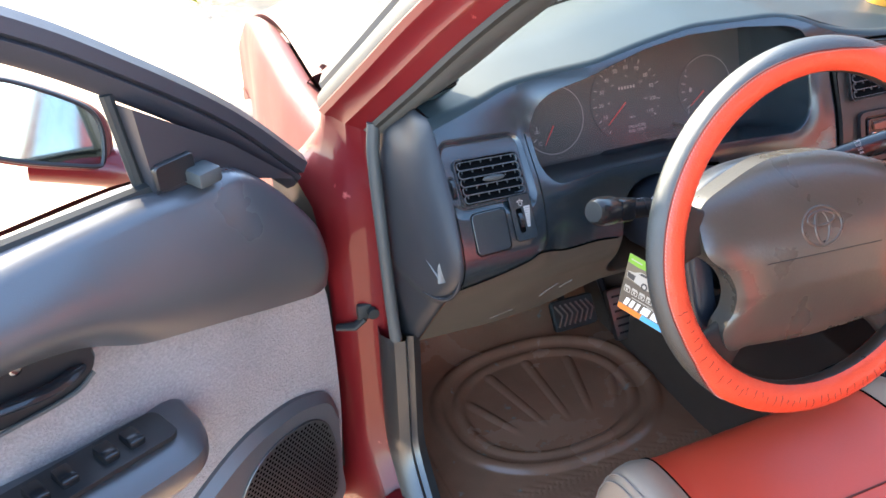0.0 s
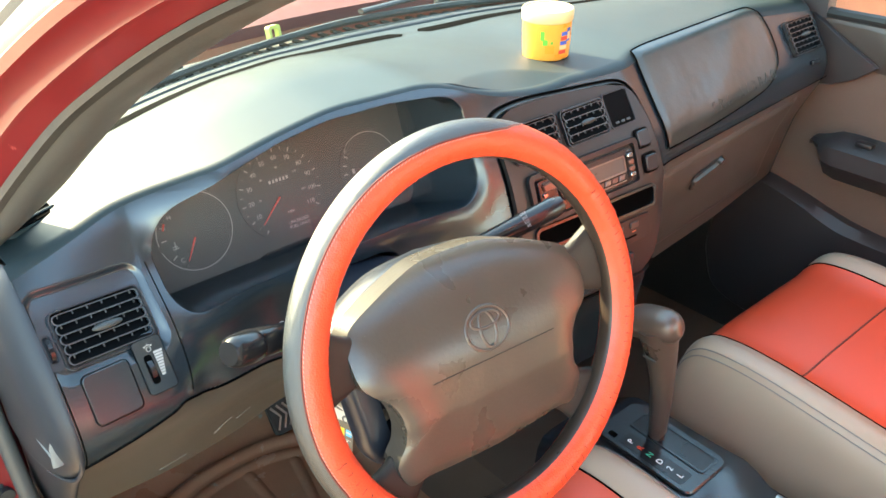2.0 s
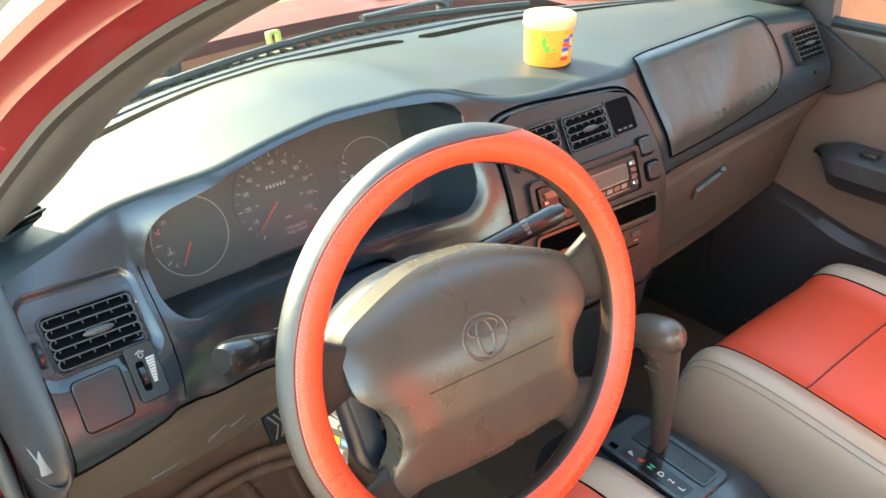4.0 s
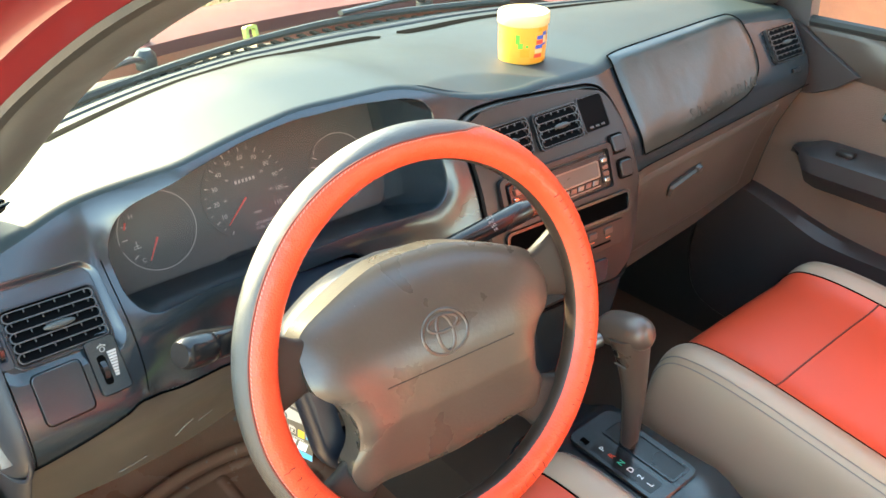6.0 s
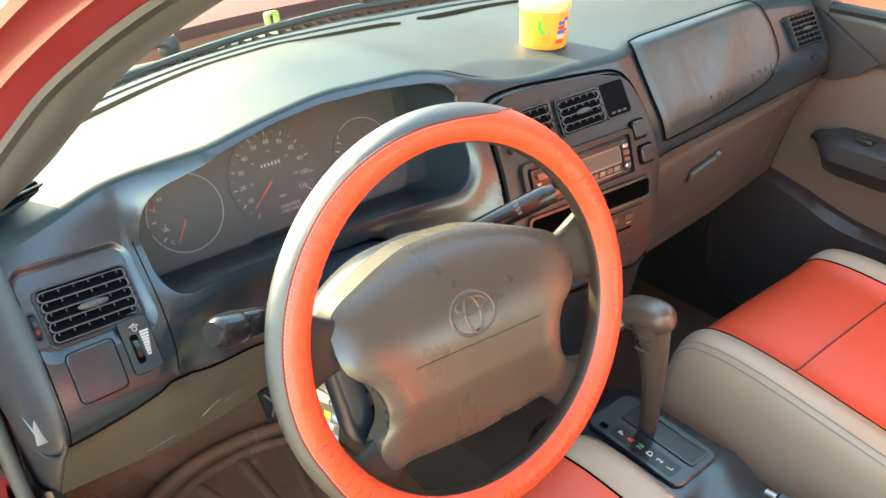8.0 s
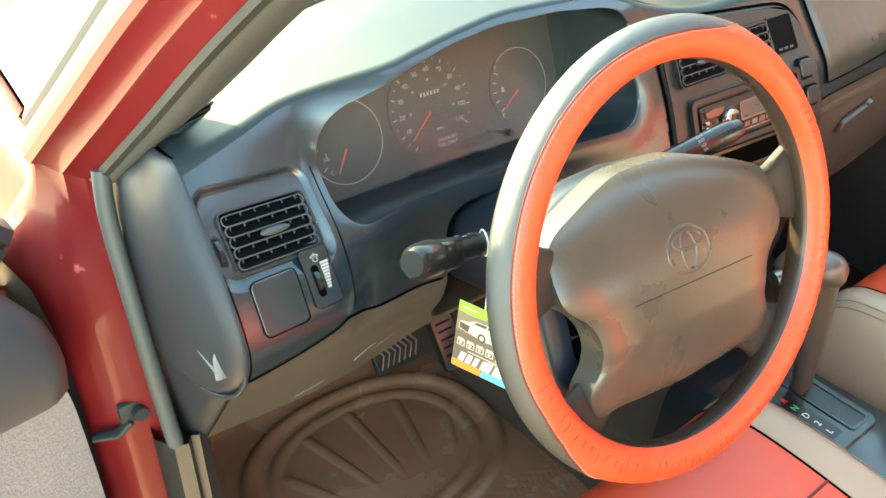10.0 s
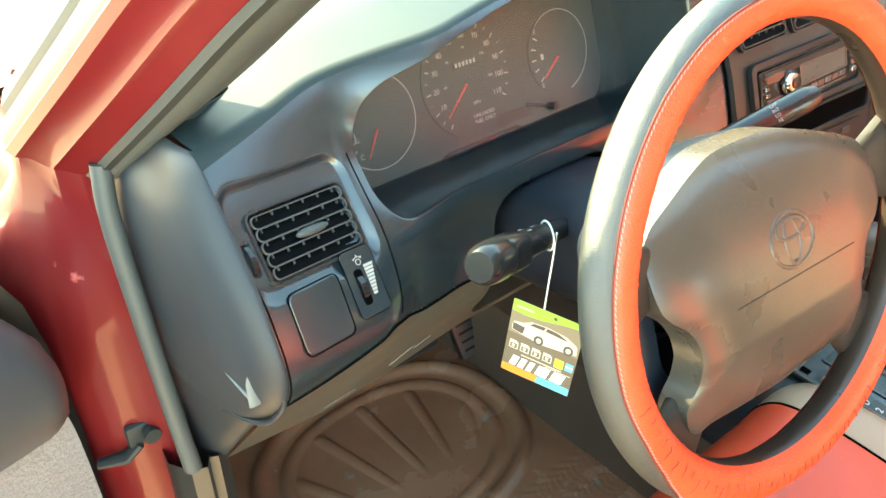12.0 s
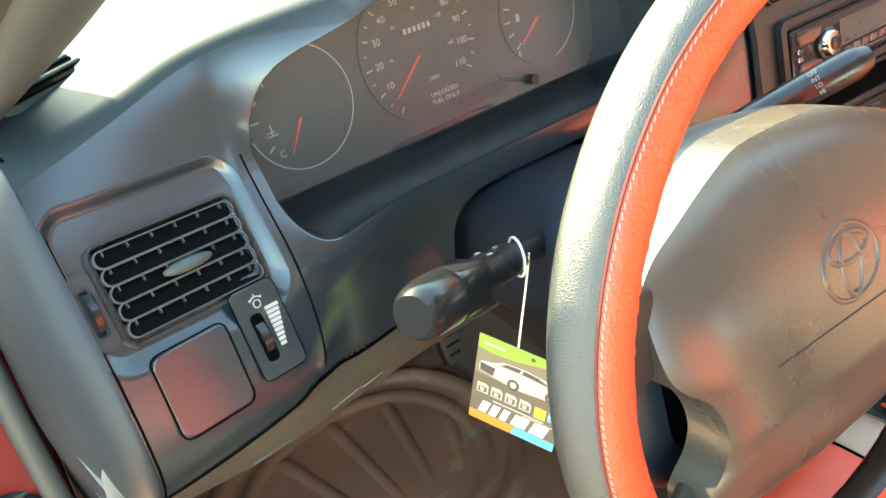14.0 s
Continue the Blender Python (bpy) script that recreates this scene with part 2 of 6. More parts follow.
M_CLOTH = surface("grey_door_cloth", (0.205, 0.176, 0.170), 0.95, vary=0.5, fineness=0.8, scale=5, grain=300, bump=0.8, sheen=0.3, stretch=(1, 1, 1))
M_HEADLINER = surface("pale_headliner", (0.55, 0.53, 0.49), 0.95, vary=0.1, scale=5, grain=600, bump=0.4)
M_FRAME = surface("window_frame_vinyl", (0.030, 0.029, 0.034), 0.42, vary=0.15, scale=5, grain=800, bump=0.1, spec=0.5)
M_DOORVINYL = surface("door_vinyl", (0.052, 0.053, 0.057), 0.36, vary=0.15, scale=5, grain=800, bump=0.1, spec=0.8)
# carpet and mat: warm light bounced into the footwell is put into their brown
M_CARPET = surface("dark_carpet", (0.09, 0.055, 0.035), 0.95, vary=0.35, scale=9, grain=900, bump=0.8)
M_MAT = surface("rubber_floor_mat", (0.28, 0.145, 0.084), 0.23, vary=0.35, scale=9, grain=500, bump=0.12, spots=(45, 0.66, 0.72, (0.24, 0.20, 0.16)))
M_WHITE = surface("white_print", (0.72, 0.72, 0.70), 0.6, bump=0)
M_CARDWHITE = surface("dull_white_print", (0.44, 0.42, 0.37), 0.6, bump=0)
M_DIALWHITE = surface("dial_print", (0.30, 0.28, 0.26), 0.6, bump=0)
M_DIAL = surface("dial_face", (0.038, 0.037, 0.034), 0.6, vary=0.12, grain=900, bump=0.02)
M_NEEDLE = surface("red_needle", (0.60, 0.06, 0.05), 0.5, bump=0)
M_BROWNMETAL = surface("tarnished_metal", (0.16, 0.085, 0.065), 0.35, metal=0.6, vary=0.4, scale=60, grain=500, bump=0.03)
M_STEEL = surface("dull_steel", (0.22, 0.215, 0.21), 0.35, metal=1.0, vary=0.2, grain=500, bump=0.03)
M_CHROME = surface("chrome", (0.45, 0.45, 0.45), 0.18, metal=1.0, vary=0.05, bump=0)
M_GLASS = clear("window_glass", (0.86, 0.93, 0.90), 0.07)
M_WINDSHIELD = clear("hazy_windshield_glass", (0.84, 0.93, 0.90), 0.07, 0, 0.11)
# grey door cloth with the red bounce light mixed into its colour
M_DOORCLOTH = surface("red_bounce_door_cloth", (0.115, 0.080, 0.062), 0.95, vary=0.25, scale=5, grain=650, bump=0.6)
# door vinyl darkened and browned in colour, as if out of the sun
M_DOORSHADE = surface("shaded_door_vinyl", (0.050, 0.040, 0.034), 0.42, vary=0.15, scale=5, grain=800, bump=0.1)
M_POCKET = surface("dark_moulded_plastic", (0.030, 0.028, 0.029), 0.38, vary=0.2, scale=5, grain=800, bump=0.1, spec=0.5)
M_RIM = surface("bare_rim_plastic", (0.030, 0.021, 0.016), 0.35, vary=0.2, scale=12, grain=800, bump=0.05)
M_SPOKE = surface("spoke_plastic", (0.026, 0.022, 0.019), 0.50, vary=0.2, scale=12, grain=500, bump=0.06, spec=0.22)
M_LEVER = surface("worn_lever_plastic", (0.060, 0.045, 0.036), 0.32, vary=0.2, scale=15, grain=800, bump=0.06, spec=0.7)
# pale diffuse haze in place of the reflections on the lens
M_LENS = clear("cluster_lens", (0.95, 0.95, 0.95), 0.06, 0.24, 0.040)
# low teal reflectance stands in for a dark scene in the mirror
M_MIRROR = surface("darkened_mirror_glass", (0.32, 0.38, 0.39), 0.06, metal=1.0, vary=0, bump=0, rough_vary=0)

# ---------------------------------------------------------------- ground and surroundings
def ground_z(x, y):
    return 0.012 * noise.noise(Vector((x * 0.4, y * 0.4, 3)))


M_GROUND = surface("pale_dusty_concrete", (0.62, 0.41, 0.25), 0.9, vary=0.2, scale=1.2, grain=60, bump=0.3, spots=(3, 0.55, 0.7, (0.36, 0.27, 0.18)))
gx = np.sign(np.linspace(-1, 1, 61)) * np.abs(np.linspace(-1, 1, 61)) ** 3 * 400
G = np.array([[(x, y, ground_z(x, y)) for y in gx] for x in gx])
tagged(part("ground", sheet(G), M_GROUND, smooth="all"), "pale sunlit concrete yard round the parked car", "ground", kind="structure")

M_LEAF = surface("sunlit_leaves", (0.085, 0.11, 0.014), 0.6, vary=0.45, scale=3, grain=60, bump=0.1)
lt = M_LEAF.node_tree
tl, mx_ = lt.nodes.new("ShaderNodeBsdfTranslucent"), lt.nodes.new("ShaderNodeMixShader")
tl.inputs[0].default_value = (0.17, 0.21, 0.025, 1)
mx_.inputs[0].default_value = 0.5
lt.links.new(lt.nodes["Principled BSDF"].outputs[0], mx_.inputs[1])
lt.links.new(tl.outputs[0], mx_.inputs[2])
lt.links.new(mx_.outputs[0], lt.nodes["Material Output"].inputs[0])
rnd = random.Random(5)


def hedge(name, cx, cy, length, depth, height, count, ang):
    bm = bmesh.new()
    ca, sa = math.cos(ang), math.sin(ang)
    for _ in range(count):
        u, v, w = rnd.uniform(-0.5, 0.5), rnd.uniform(-0.5, 0.5), rnd.random() ** 0.8
        top = height * (0.75 + 0.35 * noise.noise(Vector((u * length * 1.3, v * 3, 1))))
        p = Vector((cx + ca * u * length - sa * v * depth, cy + sa * u * length + ca * v * depth, w * top))
        d = Vector((rnd.gauss(0, 0.6), rnd.gauss(0, 0.6), rnd.uniform(0.1, 1.2))).normalized()
        s = d.cross(Vector((rnd.gauss(0, 1), rnd.gauss(0, 1), rnd.gauss(0, 1)))).normalized()
        L, W = rnd.uniform(0.06, 0.17), rnd.uniform(0.008, 0.022)
        q = [bm.verts.new(p + d * L * a + s * W * b + Vector((0, 0, -0.05 * a * a))) for a, b in ((0, 0), (0.45, 1), (1, 0), (0.45, -1))]
        bm.faces.new(q)
    ob = part(name, bm, M_LEAF, smooth=False)
    return tagged(ob, "sunlit yellow-green leafy shrubs at the yard's edge", "shrubs", kind="stuff")


hedge("shrubs", 2.3, 5.2, 5.8, 1.7, 3.2, 40000, 0.03)
hedge("shrubs", -5.2, 10.0, 10.0, 2.0, 3.4, 22000, -0.05)
# added stand-in for a reddish background; height set by light on the dash
M_WALL = surface("red_brown_wall", (0.26, 0.10, 0.06), 0.85, vary=0.25, scale=2, grain=90, bump=0.3)
wall = part("wall_east", box(0.2, 14, 2.7, 0.02, at=(3.6, 0.5, 1.33)), M_WALL)
tagged(wall, "red-brown wall added as a stand-in for the background beside the car", "wall", kind="structure")

# ---------------------------------------------------------------- the car's body
car = thing("car", "red saloon car with its driver's door open", "car")


def pillar_line(s):
    """The rear inner edge of the front pillar: s 0 at the belt, 1 at the roof."""
    return PILLAR[min(int(s * 60), 60)]


PILLAR = spline([(-0.713, 0.362, 0.930), (-0.686, 0.272, 1.010), (-0.654, 0.180, 1.096), (-0.628, 0.085, 1.168), (-0.597, -0.080, 1.255), (-0.565, -0.30, 1.330), (-0.545, -0.55, 1.365)], 61)


def windshield_base(x):
    return 0.685 - 0.45 * x * x


def pillar_strip(offsets, mirror=False, foot=1.0):
    """A band that runs up the pillar, through points set off from its edge: (inward, forward, up)."""
    P = []
    for p in PILLAR:
        g = foot + (1 - foot) * float(sstep(0.93, 1.06, p.z))
        P.append([((p.x + a * g) * (-1 if mirror else 1), p.y + b, p.z + c) for a, b, c in offsets])
    return sheet(P)


for side in (False, True):
    part("pillar_trim", pillar_strip([(0.004, 0.012, 0), (0.001, 0.002, 0), (0.008, -0.004, 0), (0.018, -0.007, 0), (0.026, -0.006, 0), (0.044, 0.001, 0.001), (0.058, 0.012, 0.002), (0.064, 0.028, 0.002), (0.060, 0.08, 0.004)], side, 0.55), M_SEAL, car, "grey plastic pillar trim")
    part("door_seal", pillar_strip([(0.0, 0.018, 0), (-0.006, 0.012, 0.0), (-0.004, 0.002, 0.0), (0.002, -0.001, 0), (0.004, 0.004, 0)], side), M_RUBBER, car, "black rubber seal")
    part("pillar", pillar_strip([(0.0, 0.008, 0), (-0.009, 0.017, 0.0), (-0.017, 0.033, 0.0), (-0.022, 0.036, 0.001), (-0.023, 0.041, 0.001), (-0.030, 0.060, 0.003), (-0.039, 0.068, 0.004), (-0.042, 0.080, 0.006), (-0.040, 0.084, 0.007)], side), M_RED, car)
    part("pillar_rubber", pillar_strip([(-0.040, 0.083, 0.007), (-0.040, 0.092, 0.009), (-0.034, 0.110, 0.013), (-0.024, 0.122, 0.017)], side), M_RUBBER, car, "dark rubber strip")
    part("windshield_trim", pillar_strip([(-0.024, 0.121, 0.016), (-0.026, 0.128, 0.021), (-0.018, 0.142, 0.028), (-0.004, 0.148, 0.031), (0.006, 0.146, 0.029), (0.006, 0.13, 0.022)], side), M_SEAL, car, "weathered grey windshield moulding")

# windshield
W = []
nw = 33
for j in range(nw):
    row = []
    s = j / (nw - 1)
    pl = PILLAR[min(60, int(round(s * 46)))]
    for i in range(41):
        u = -1 + 2 * i / 40
        xe = abs(pl.x) - 0.002
        bow = (1 - u * u)
        row.append((xe * u, pl.y + 0.138 + bow * (0.185 - 0.07 * s), pl.z + 0.024 + bow * (0.035 * s)))
    W.append(row)
glass = part("windshield", sheet(W), M_WINDSHIELD, car, "clear, slightly hazy windshield glass", smooth="all")
glass.visible_shadow = False


# hood, fenders, cowl
def hood_z(x, y):
    c = 0.965 - 0.03 * (y - 0.75) - 0.34 * np.maximum(0, y - 0.85) ** 2
    return c - 0.10 * (np.abs(x) / 0.72) ** 4 + 0.008 * np.exp(-((np.abs(x) - 0.42) / 0.08) ** 2)


H = []
for i in range(61):
    u = -1 + 2 * i / 60
    row = []
    for j in range(41):
        v = j / 40
        y0 = 0.700 + 0.150 * (1 - u * u)
        y = y0 + (1.82 - 0.12 * u * u - y0) * v
        x = u * (0.695 - 0.065 * v)
        row.append((x, y, float(hood_z(x, y))))
    H.append(row)
part("hood", sheet(H, thick=0.02), M_HOOD, car, "pale red hood")
for sg in (-1, 1):
    F = []
    for j in range(45):
        y = 0.50 + 1.22 * j / 44
        xi = 0.699 - 0.065 * max(0, y - 0.70) / 1.05
        zi = float(hood_z(xi, max(y, 0.63))) - 0.001
        f = 1 - 0.85 * min(1.0, max(0.0, (y - 0.95) / 0.65))
        row = [(sg * (xi - 0.01), y, zi - 0.03), (sg * (xi + 0.001), y, zi - 0.002), (sg * (xi + 0.030 * f), y, zi - 0.006), (sg * (xi + 0.046 * f), y, zi - 0.024), (sg * (xi + 0.054 * f), y, zi - 0.08), (sg * (xi + 0.062 * f), y, zi - 0.2), (sg * (xi + 0.082 * f), y, 0.50), (sg * (xi + 0.086 * f), y, 0.30)]
        F.append([p for p in spline(row, 18)])
    part("fender", sheet(F), M_HOOD, car)
C_ = []
for i in range(41):
    x = -0.68 + 1.36 * i / 40
    yb = windshield_base(x) + 0.01
    ye = 0.67 + 0.17 * (1 - (x / 0.70) ** 2)
    zc = 0.955 - 0.02 * abs(x)
    C_.append([(x, yb - 0.03, zc + 0.012), (x, yb + 0.01, zc + 0.008), (x, yb + 0.4 * (ye - yb), zc - 0.02), (x, ye, zc - 0.035), (x, ye + 0.05, zc - 0.05)])
for sg in (-1, 1):
    S = []
    for x in np.linspace(0.708, 0.48, 24):
        yb, u = windshield_base(x) + 0.012, min(1, x / 0.695)
        ye = 0.697 + 0.150 * (1 - u * u)
        za, zb = 0.962 - 0.02 * x, float(hood_z(x, ye))
        S.append([(sg * x, yb + (ye - yb) * q, za + (zb - za) * q * q) for q in np.linspace(0, 1, 8)])
    part("cowl_side", sheet(S), M_HOOD, car)
part("cowl", sheet(C_), M_BLACK, car, "black plastic cowl below the windshield")
bm = bmesh.new()
for i in range(46):
    x = -0.60 + 0.026 * i
    yb = windshield_base(x) + 0.035
    box(0.010, 0.03, 0.004, at=(x, yb + 0.02, 0.955 - 0.02 * abs(x)), bm=bm)
# near-black bars painted as the shade in the grille's slots
part("cowl_grille", bm, M_DARK, car)

# door jamb between the seal and the hinges
J = []
for j in range(41):
    z = 0.22 + 0.71 * j / 40
    flare = 0.16 * (1 - sstep(0.22, 0.50, z)) ** 1.3
    k = float(sstep(0.80, 0.93, z))
    prof = [(-0.690, 0.372, 0), (-0.706, 0.350, 0), (-0.716, 0.352, 0), (-0.728, 0.368, 0), (-0.745, 0.376, 0), (-0.768, 0.398, 0), (-0.778, 0.436, 0), (-0.790, 0.452, 0), (-0.806, 0.462, 0), (-0.812, 0.500, 0)]
    top = [(-0.713 + a, 0.362 + b) for a, b in ((0.0, 0.010), (-0.006, 0.016), (-0.008, 0.020), (-0.014, 0.040), (-0.019, 0.044), (-0.024, 0.072), (-0.034, 0.080), (-0.036, 0.092), (-0.030, 0.112), (-0.020, 0.122))]
    J.append([((1 - k) * x + k * q[0], (1 - k) * (y - flare * sstep(-0.82, -0.74, x)) + k * q[1], z) for (x, y, _), q in zip(prof, top)])
for sg in (1, -1):
    part("door_jamb", sheet([[(p[0] * sg, p[1], p[2]) for p in r] for r in J]), M_RED, car, "red painted door jamb")
    S = [[(sg * x, y, z) for x, z in ((-0.69, 0.37), (-0.735, 0.372), (-0.765, 0.36), (-0.79, 0.30), (-0.80, 0.20))] for y in (0.30, 0.0, -0.4, -0.9)]
    part("sill", sheet(S), M_RED, car)
# seal that runs down the jamb
SE = spline([(-0.711, 0.357, 0.945), (-0.716, 0.350, 0.90), (-0.716, 0.334, 0.80), (-0.714, 0.322, 0.70), (-0.712, 0.316, 0.645)], 30)
part("jamb_seal", tube(SE, 0.0085, 10), M_SEAL, car, "grey rubber weatherstrip")
# kick panel and sill trim inside the opening
K = []
for j in range(25):
    z = 0.64 - 0.40 * j / 24
    back = 0.12 * sstep(0.45, 0.28, z)
    K.append([(-0.722, 0.365 - back, z), (-0.726, 0.340 - back, z), (-0.714, 0.318 - back, z), (-0.700, 0.312 - back, z), (-0.694, 0.322 - back, z), (-0.686, 0.318 - back, z), (-0.672, 0.330 - back, z), (-0.668, 0.45, z), (-0.664, 0.62, z)])
for sg in (1, -1):
    part("kick_panel", sheet([[(p[0] * sg, p[1], p[2]) for p in r] for r in K]), M_TRIM, car, "grey plastic kick panel")
    part("footwell_side", box(0.02, 0.80, 0.64, at=(sg * 0.69, 0.76, 0.48)), M_CARPET, car)
for sg in (1, -1):
    part("sill_trim", sheet([[(sg * -0.715, y, 0.37), (sg * -0.70, y, 0.385), (sg * -0.67, y, 0.38), (sg * -0.655, y, 0.33), (sg * -0.65, y, 0.26)] for y in (0.20, 0.0, -0.4, -0.9)]), M_TRIM, car)
# door check strap on the jamb
chk = bmesh.new()
box(0.030, 0.010, 0.026, 0.004, 2, (-0.733, 0.372, 0.662), chk)
tube([(-0.728, 0.364, 0.664), (-0.728, 0.356, 0.664)], 0.008, 12, bm=chk)
tube([(-0.738, 0.370, 0.652), (-0.752, 0.372, 0.640), (-0.775, 0.385, 0.636)], [0.008, 0.008, 0.006], 10, bm=chk, flat=0.6)
part("door_check", chk, M_RUBBER, car, "black rubber door check strap")

# floor, toe board, tunnel, roof
fl = []
for i in range(25):
    x = -0.67 + 1.34 * i / 24
    tun = 0.13 * (1 - sstep(0.10, 0.17, abs(x)))
    fl.append([(x, y, 0.265 + tun + 0.42 * sstep(0.62, 1.02, y)) for y in np.linspace(-1.4, 1.05, 50)])
part("floor_pan", sheet(fl), M_CARPET, car, "dark carpeted floor")
part("firewall", box(1.36, 0.02, 0.58, at=(0, 1.02, 0.54)), M_CARPET, car)
# roof, headliner, posts and rear cabin are unseen, added to block the sky
R = []
for i in range(25):
    u = -1 + 2 * i / 24
    R.append([(u * (0.57 - 0.02 * k), -0.22 + 0.08 * (1 - u * u) * (1 - k) - 1.23 * k, 1.335 + 0.055 * (1 - u * u) + 0.03 * math.sin(math.pi * k)) for k in np.linspace(0, 1, 20)])
part("roof", sheet(R, thick=-0.02), M_RED, car)
part("headliner", sheet([[(p[0], p[1], p[2] - 0.03) for p in r] for r in R]), M_HEADLINER, car, "pale cloth headliner")
for sg in (-1, 1):
    part("side_post", tube([(sg * 0.72, -0.80, 0.35), (sg * 0.70, -0.82, 0.9), (sg * 0.56, -0.90, 1.35)], 0.05, 8), M_RED, car)
    part("quarter_panel", box(0.03, 0.95, 0.62, 0.01, at=(sg * 0.72, -1.38, 0.62)), M_RED, car)
    part("rear_post", tube([(sg * 0.66, -1.85, 0.95), (sg * 0.52, -1.40, 1.35)], 0.05, 8), M_RED, car)
# unseen rear doors and black panes, added to darken the mirror's reflection
for sg in (-1, 1):
    part("rear_door", box(0.05, 0.86, 0.62, 0.02, 3, at=(sg * 0.735, -1.24, 0.62)), M_RED, car, "closed red rear door, added out of view")
    rw = bmesh.new()
    lo_, hi_ = [(-0.84, 0.945), (-1.62, 0.955)], [(-0.92, 1.30), (-1.40, 1.30)]
    q_ = [rw.verts.new((sg * (0.705 - 0.35 * (z - 0.94)), y, z)) for y, z in (lo_[0], lo_[1], hi_[1], hi_[0])]
    rw.faces.new(q_)
    part("rear_window", rw, M_GLOSSBLACK, car, "opaque black rear side window, added out of view", smooth=False)
part("rear_bench", box(1.25, 0.25, 0.60, 0.06, 3, at=(0, -1.55, 0.62)), M_SEAT_GREY, car)
part("rear_deck", box(1.25, 0.4, 0.02, 0.005, at=(0, -1.83, 0.93)), M_DASH, car)
for sx in (-1, 1):
    for yy in (1.35, -1.25):
        wh = part("wheel", tube([(sx * (0.60 if yy > 0 else 0.66), yy, 0.0), (sx * (0.74 if yy > 0 else 0.80), yy, 0.0)], 0.29, 28), M_RUBBER, car)
        wh.location = (0, 0, 0.29)

# washer nozzles on the hood
for x, y in ((-0.262, 0.835), (0.215, 0.885)):
    bm = box(0.030, 0.014, 0.010, 0.003, 2)
    tube([(0, 0, 0.004), (0, 0, 0.012)], 0.006, 10, bm=bm)
    part("washer_nozzle", bm, M_SEAL, car, m=Matrix.Translation((x, y + 0.02, float(hood_z(x, y + 0.02)) + 0.006)))
# small plastic clip left on the cowl
bm = ring(rrect(0.024, 0.028, 0.005), rrect(0.014, 0.018, 0.003), 0.010, 0)
clip_ = part("plastic_clip", bm, surface("yellow_clip", (0.42, 0.44, 0.10), 0.5), m=pose(-0.135, 0.728, 0.980, 80, 0, 12))
tagged(clip_, "small yellow-green plastic clip lying on the cowl", "clip")

# ---------------------------------------------------------------- wipers on the cowl
for k, (x0, x1) in enumerate(((-0.30, -0.66), (0.25, -0.18))):
    wp = thing("windshield_wiper", "black windshield wiper resting on the cowl", "wiper", group="wipers")
    q = [(x0, windshield_base(x0) + 0.10, 0.965), (x0 - 0.05, windshield_base(x0 - 0.05) + 0.07, 0.985), ((x0 + x1) / 2, windshield_base((x0 + x1) / 2) + 0.035, 0.988)]
    part("arm", tube(spline(q, 14), 0.008, 8, flat=0.6), M_BLACK, wp)
    b = [(x, windshield_base(x) + 0.030, 0.978 - 0.02 * abs(x)) for x in np.linspace(x0 + 0.12, x1, 20)]
    part("blade", tube(b, 0.006, 6), M_RUBBER, wp)
    bm = lathe([(0.016, 0), (0.016, 0.02), (0.010, 0.028)], 14)
    part("pivot_cap", bm, M_BLACK, wp, m=Matrix.Translation((x0, windshield_base(x0) + 0.10, 0.955)))

# ---------------------------------------------------------------- dashboard
dash = thing("dashboard", "dark blue-grey moulded plastic dashboard, sun-bleached sheen on top", "dashboard")


def interp(x, xs, vs, soft=0.022):
    """Interpolation between stations, rounded off over a width on both sides."""
    x = np.asarray(x, float)
    return sum(np.interp(x + d * soft, xs, vs) for d in (-1, -0.75, -0.5, -0.25, 0, 0.25, 0.5, 0.75, 1)) / 9


def z_lip(x):
    return interp(x, [-0.70, -0.62, -0.54, -0.46, -0.40, -0.33, -0.20, -0.15, -0.10, -0.06, 0.0, 0.05, 0.12, 0.20, 0.50, 0.70], [0.976, 0.987, 1.004, 1.020, 1.029, 1.037, 1.034, 1.022, 1.013, 1.008, 1.000, 0.993, 0.991, 0.998, 1.000, 0.984])


def drop(x, y):
    """How far the pad falls away in front of the arc that ends the instrument hood."""
    d = max(0.0, float(interp(x, [-0.175, -0.12, -0.06, -0.01, 0.04], [0.255, 0.292, 0.307, 0.298, 0.255])) - max(y, 0.255))
    return 0.25 * d * d / (d + 0.006)


def z_front(x):
    return float(z_lip(x)) - drop(x, 0.255)


def nose_angle(x):
    """How far the nose turns down before it runs into the face."""
    return 51 + 6 * float(sstep(-0.15, -0.09, x))


def y_lip(x):
    """Where the nose stands to run into the face without a step."""
    r, turn = nose(x), radians(nose_angle(x))
    return base_y(x, z_front(x) - r * (1 - math.cos(turn))) + r * math.sin(turn) - r


def nose(x):
    return interp(x, [-0.70, -0.60, -0.555, -0.46, -0.34, -0.16, -0.04, 0.12, 0.22, 0.70], [0.024, 0.015, 0.013, 0.011, 0.010, 0.012, 0.014, 0.018, 0.035, 0.035])


def z_bot(x):
    return interp(x, [-0.70, -0.50, -0.46, -0.44, -0.28, -0.25, -0.10, 0.12, 0.20, 0.70], [0.622, 0.650, 0.664, 0.69, 0.69, 0.66, 0.56, 0.56, 0.63, 0.65])


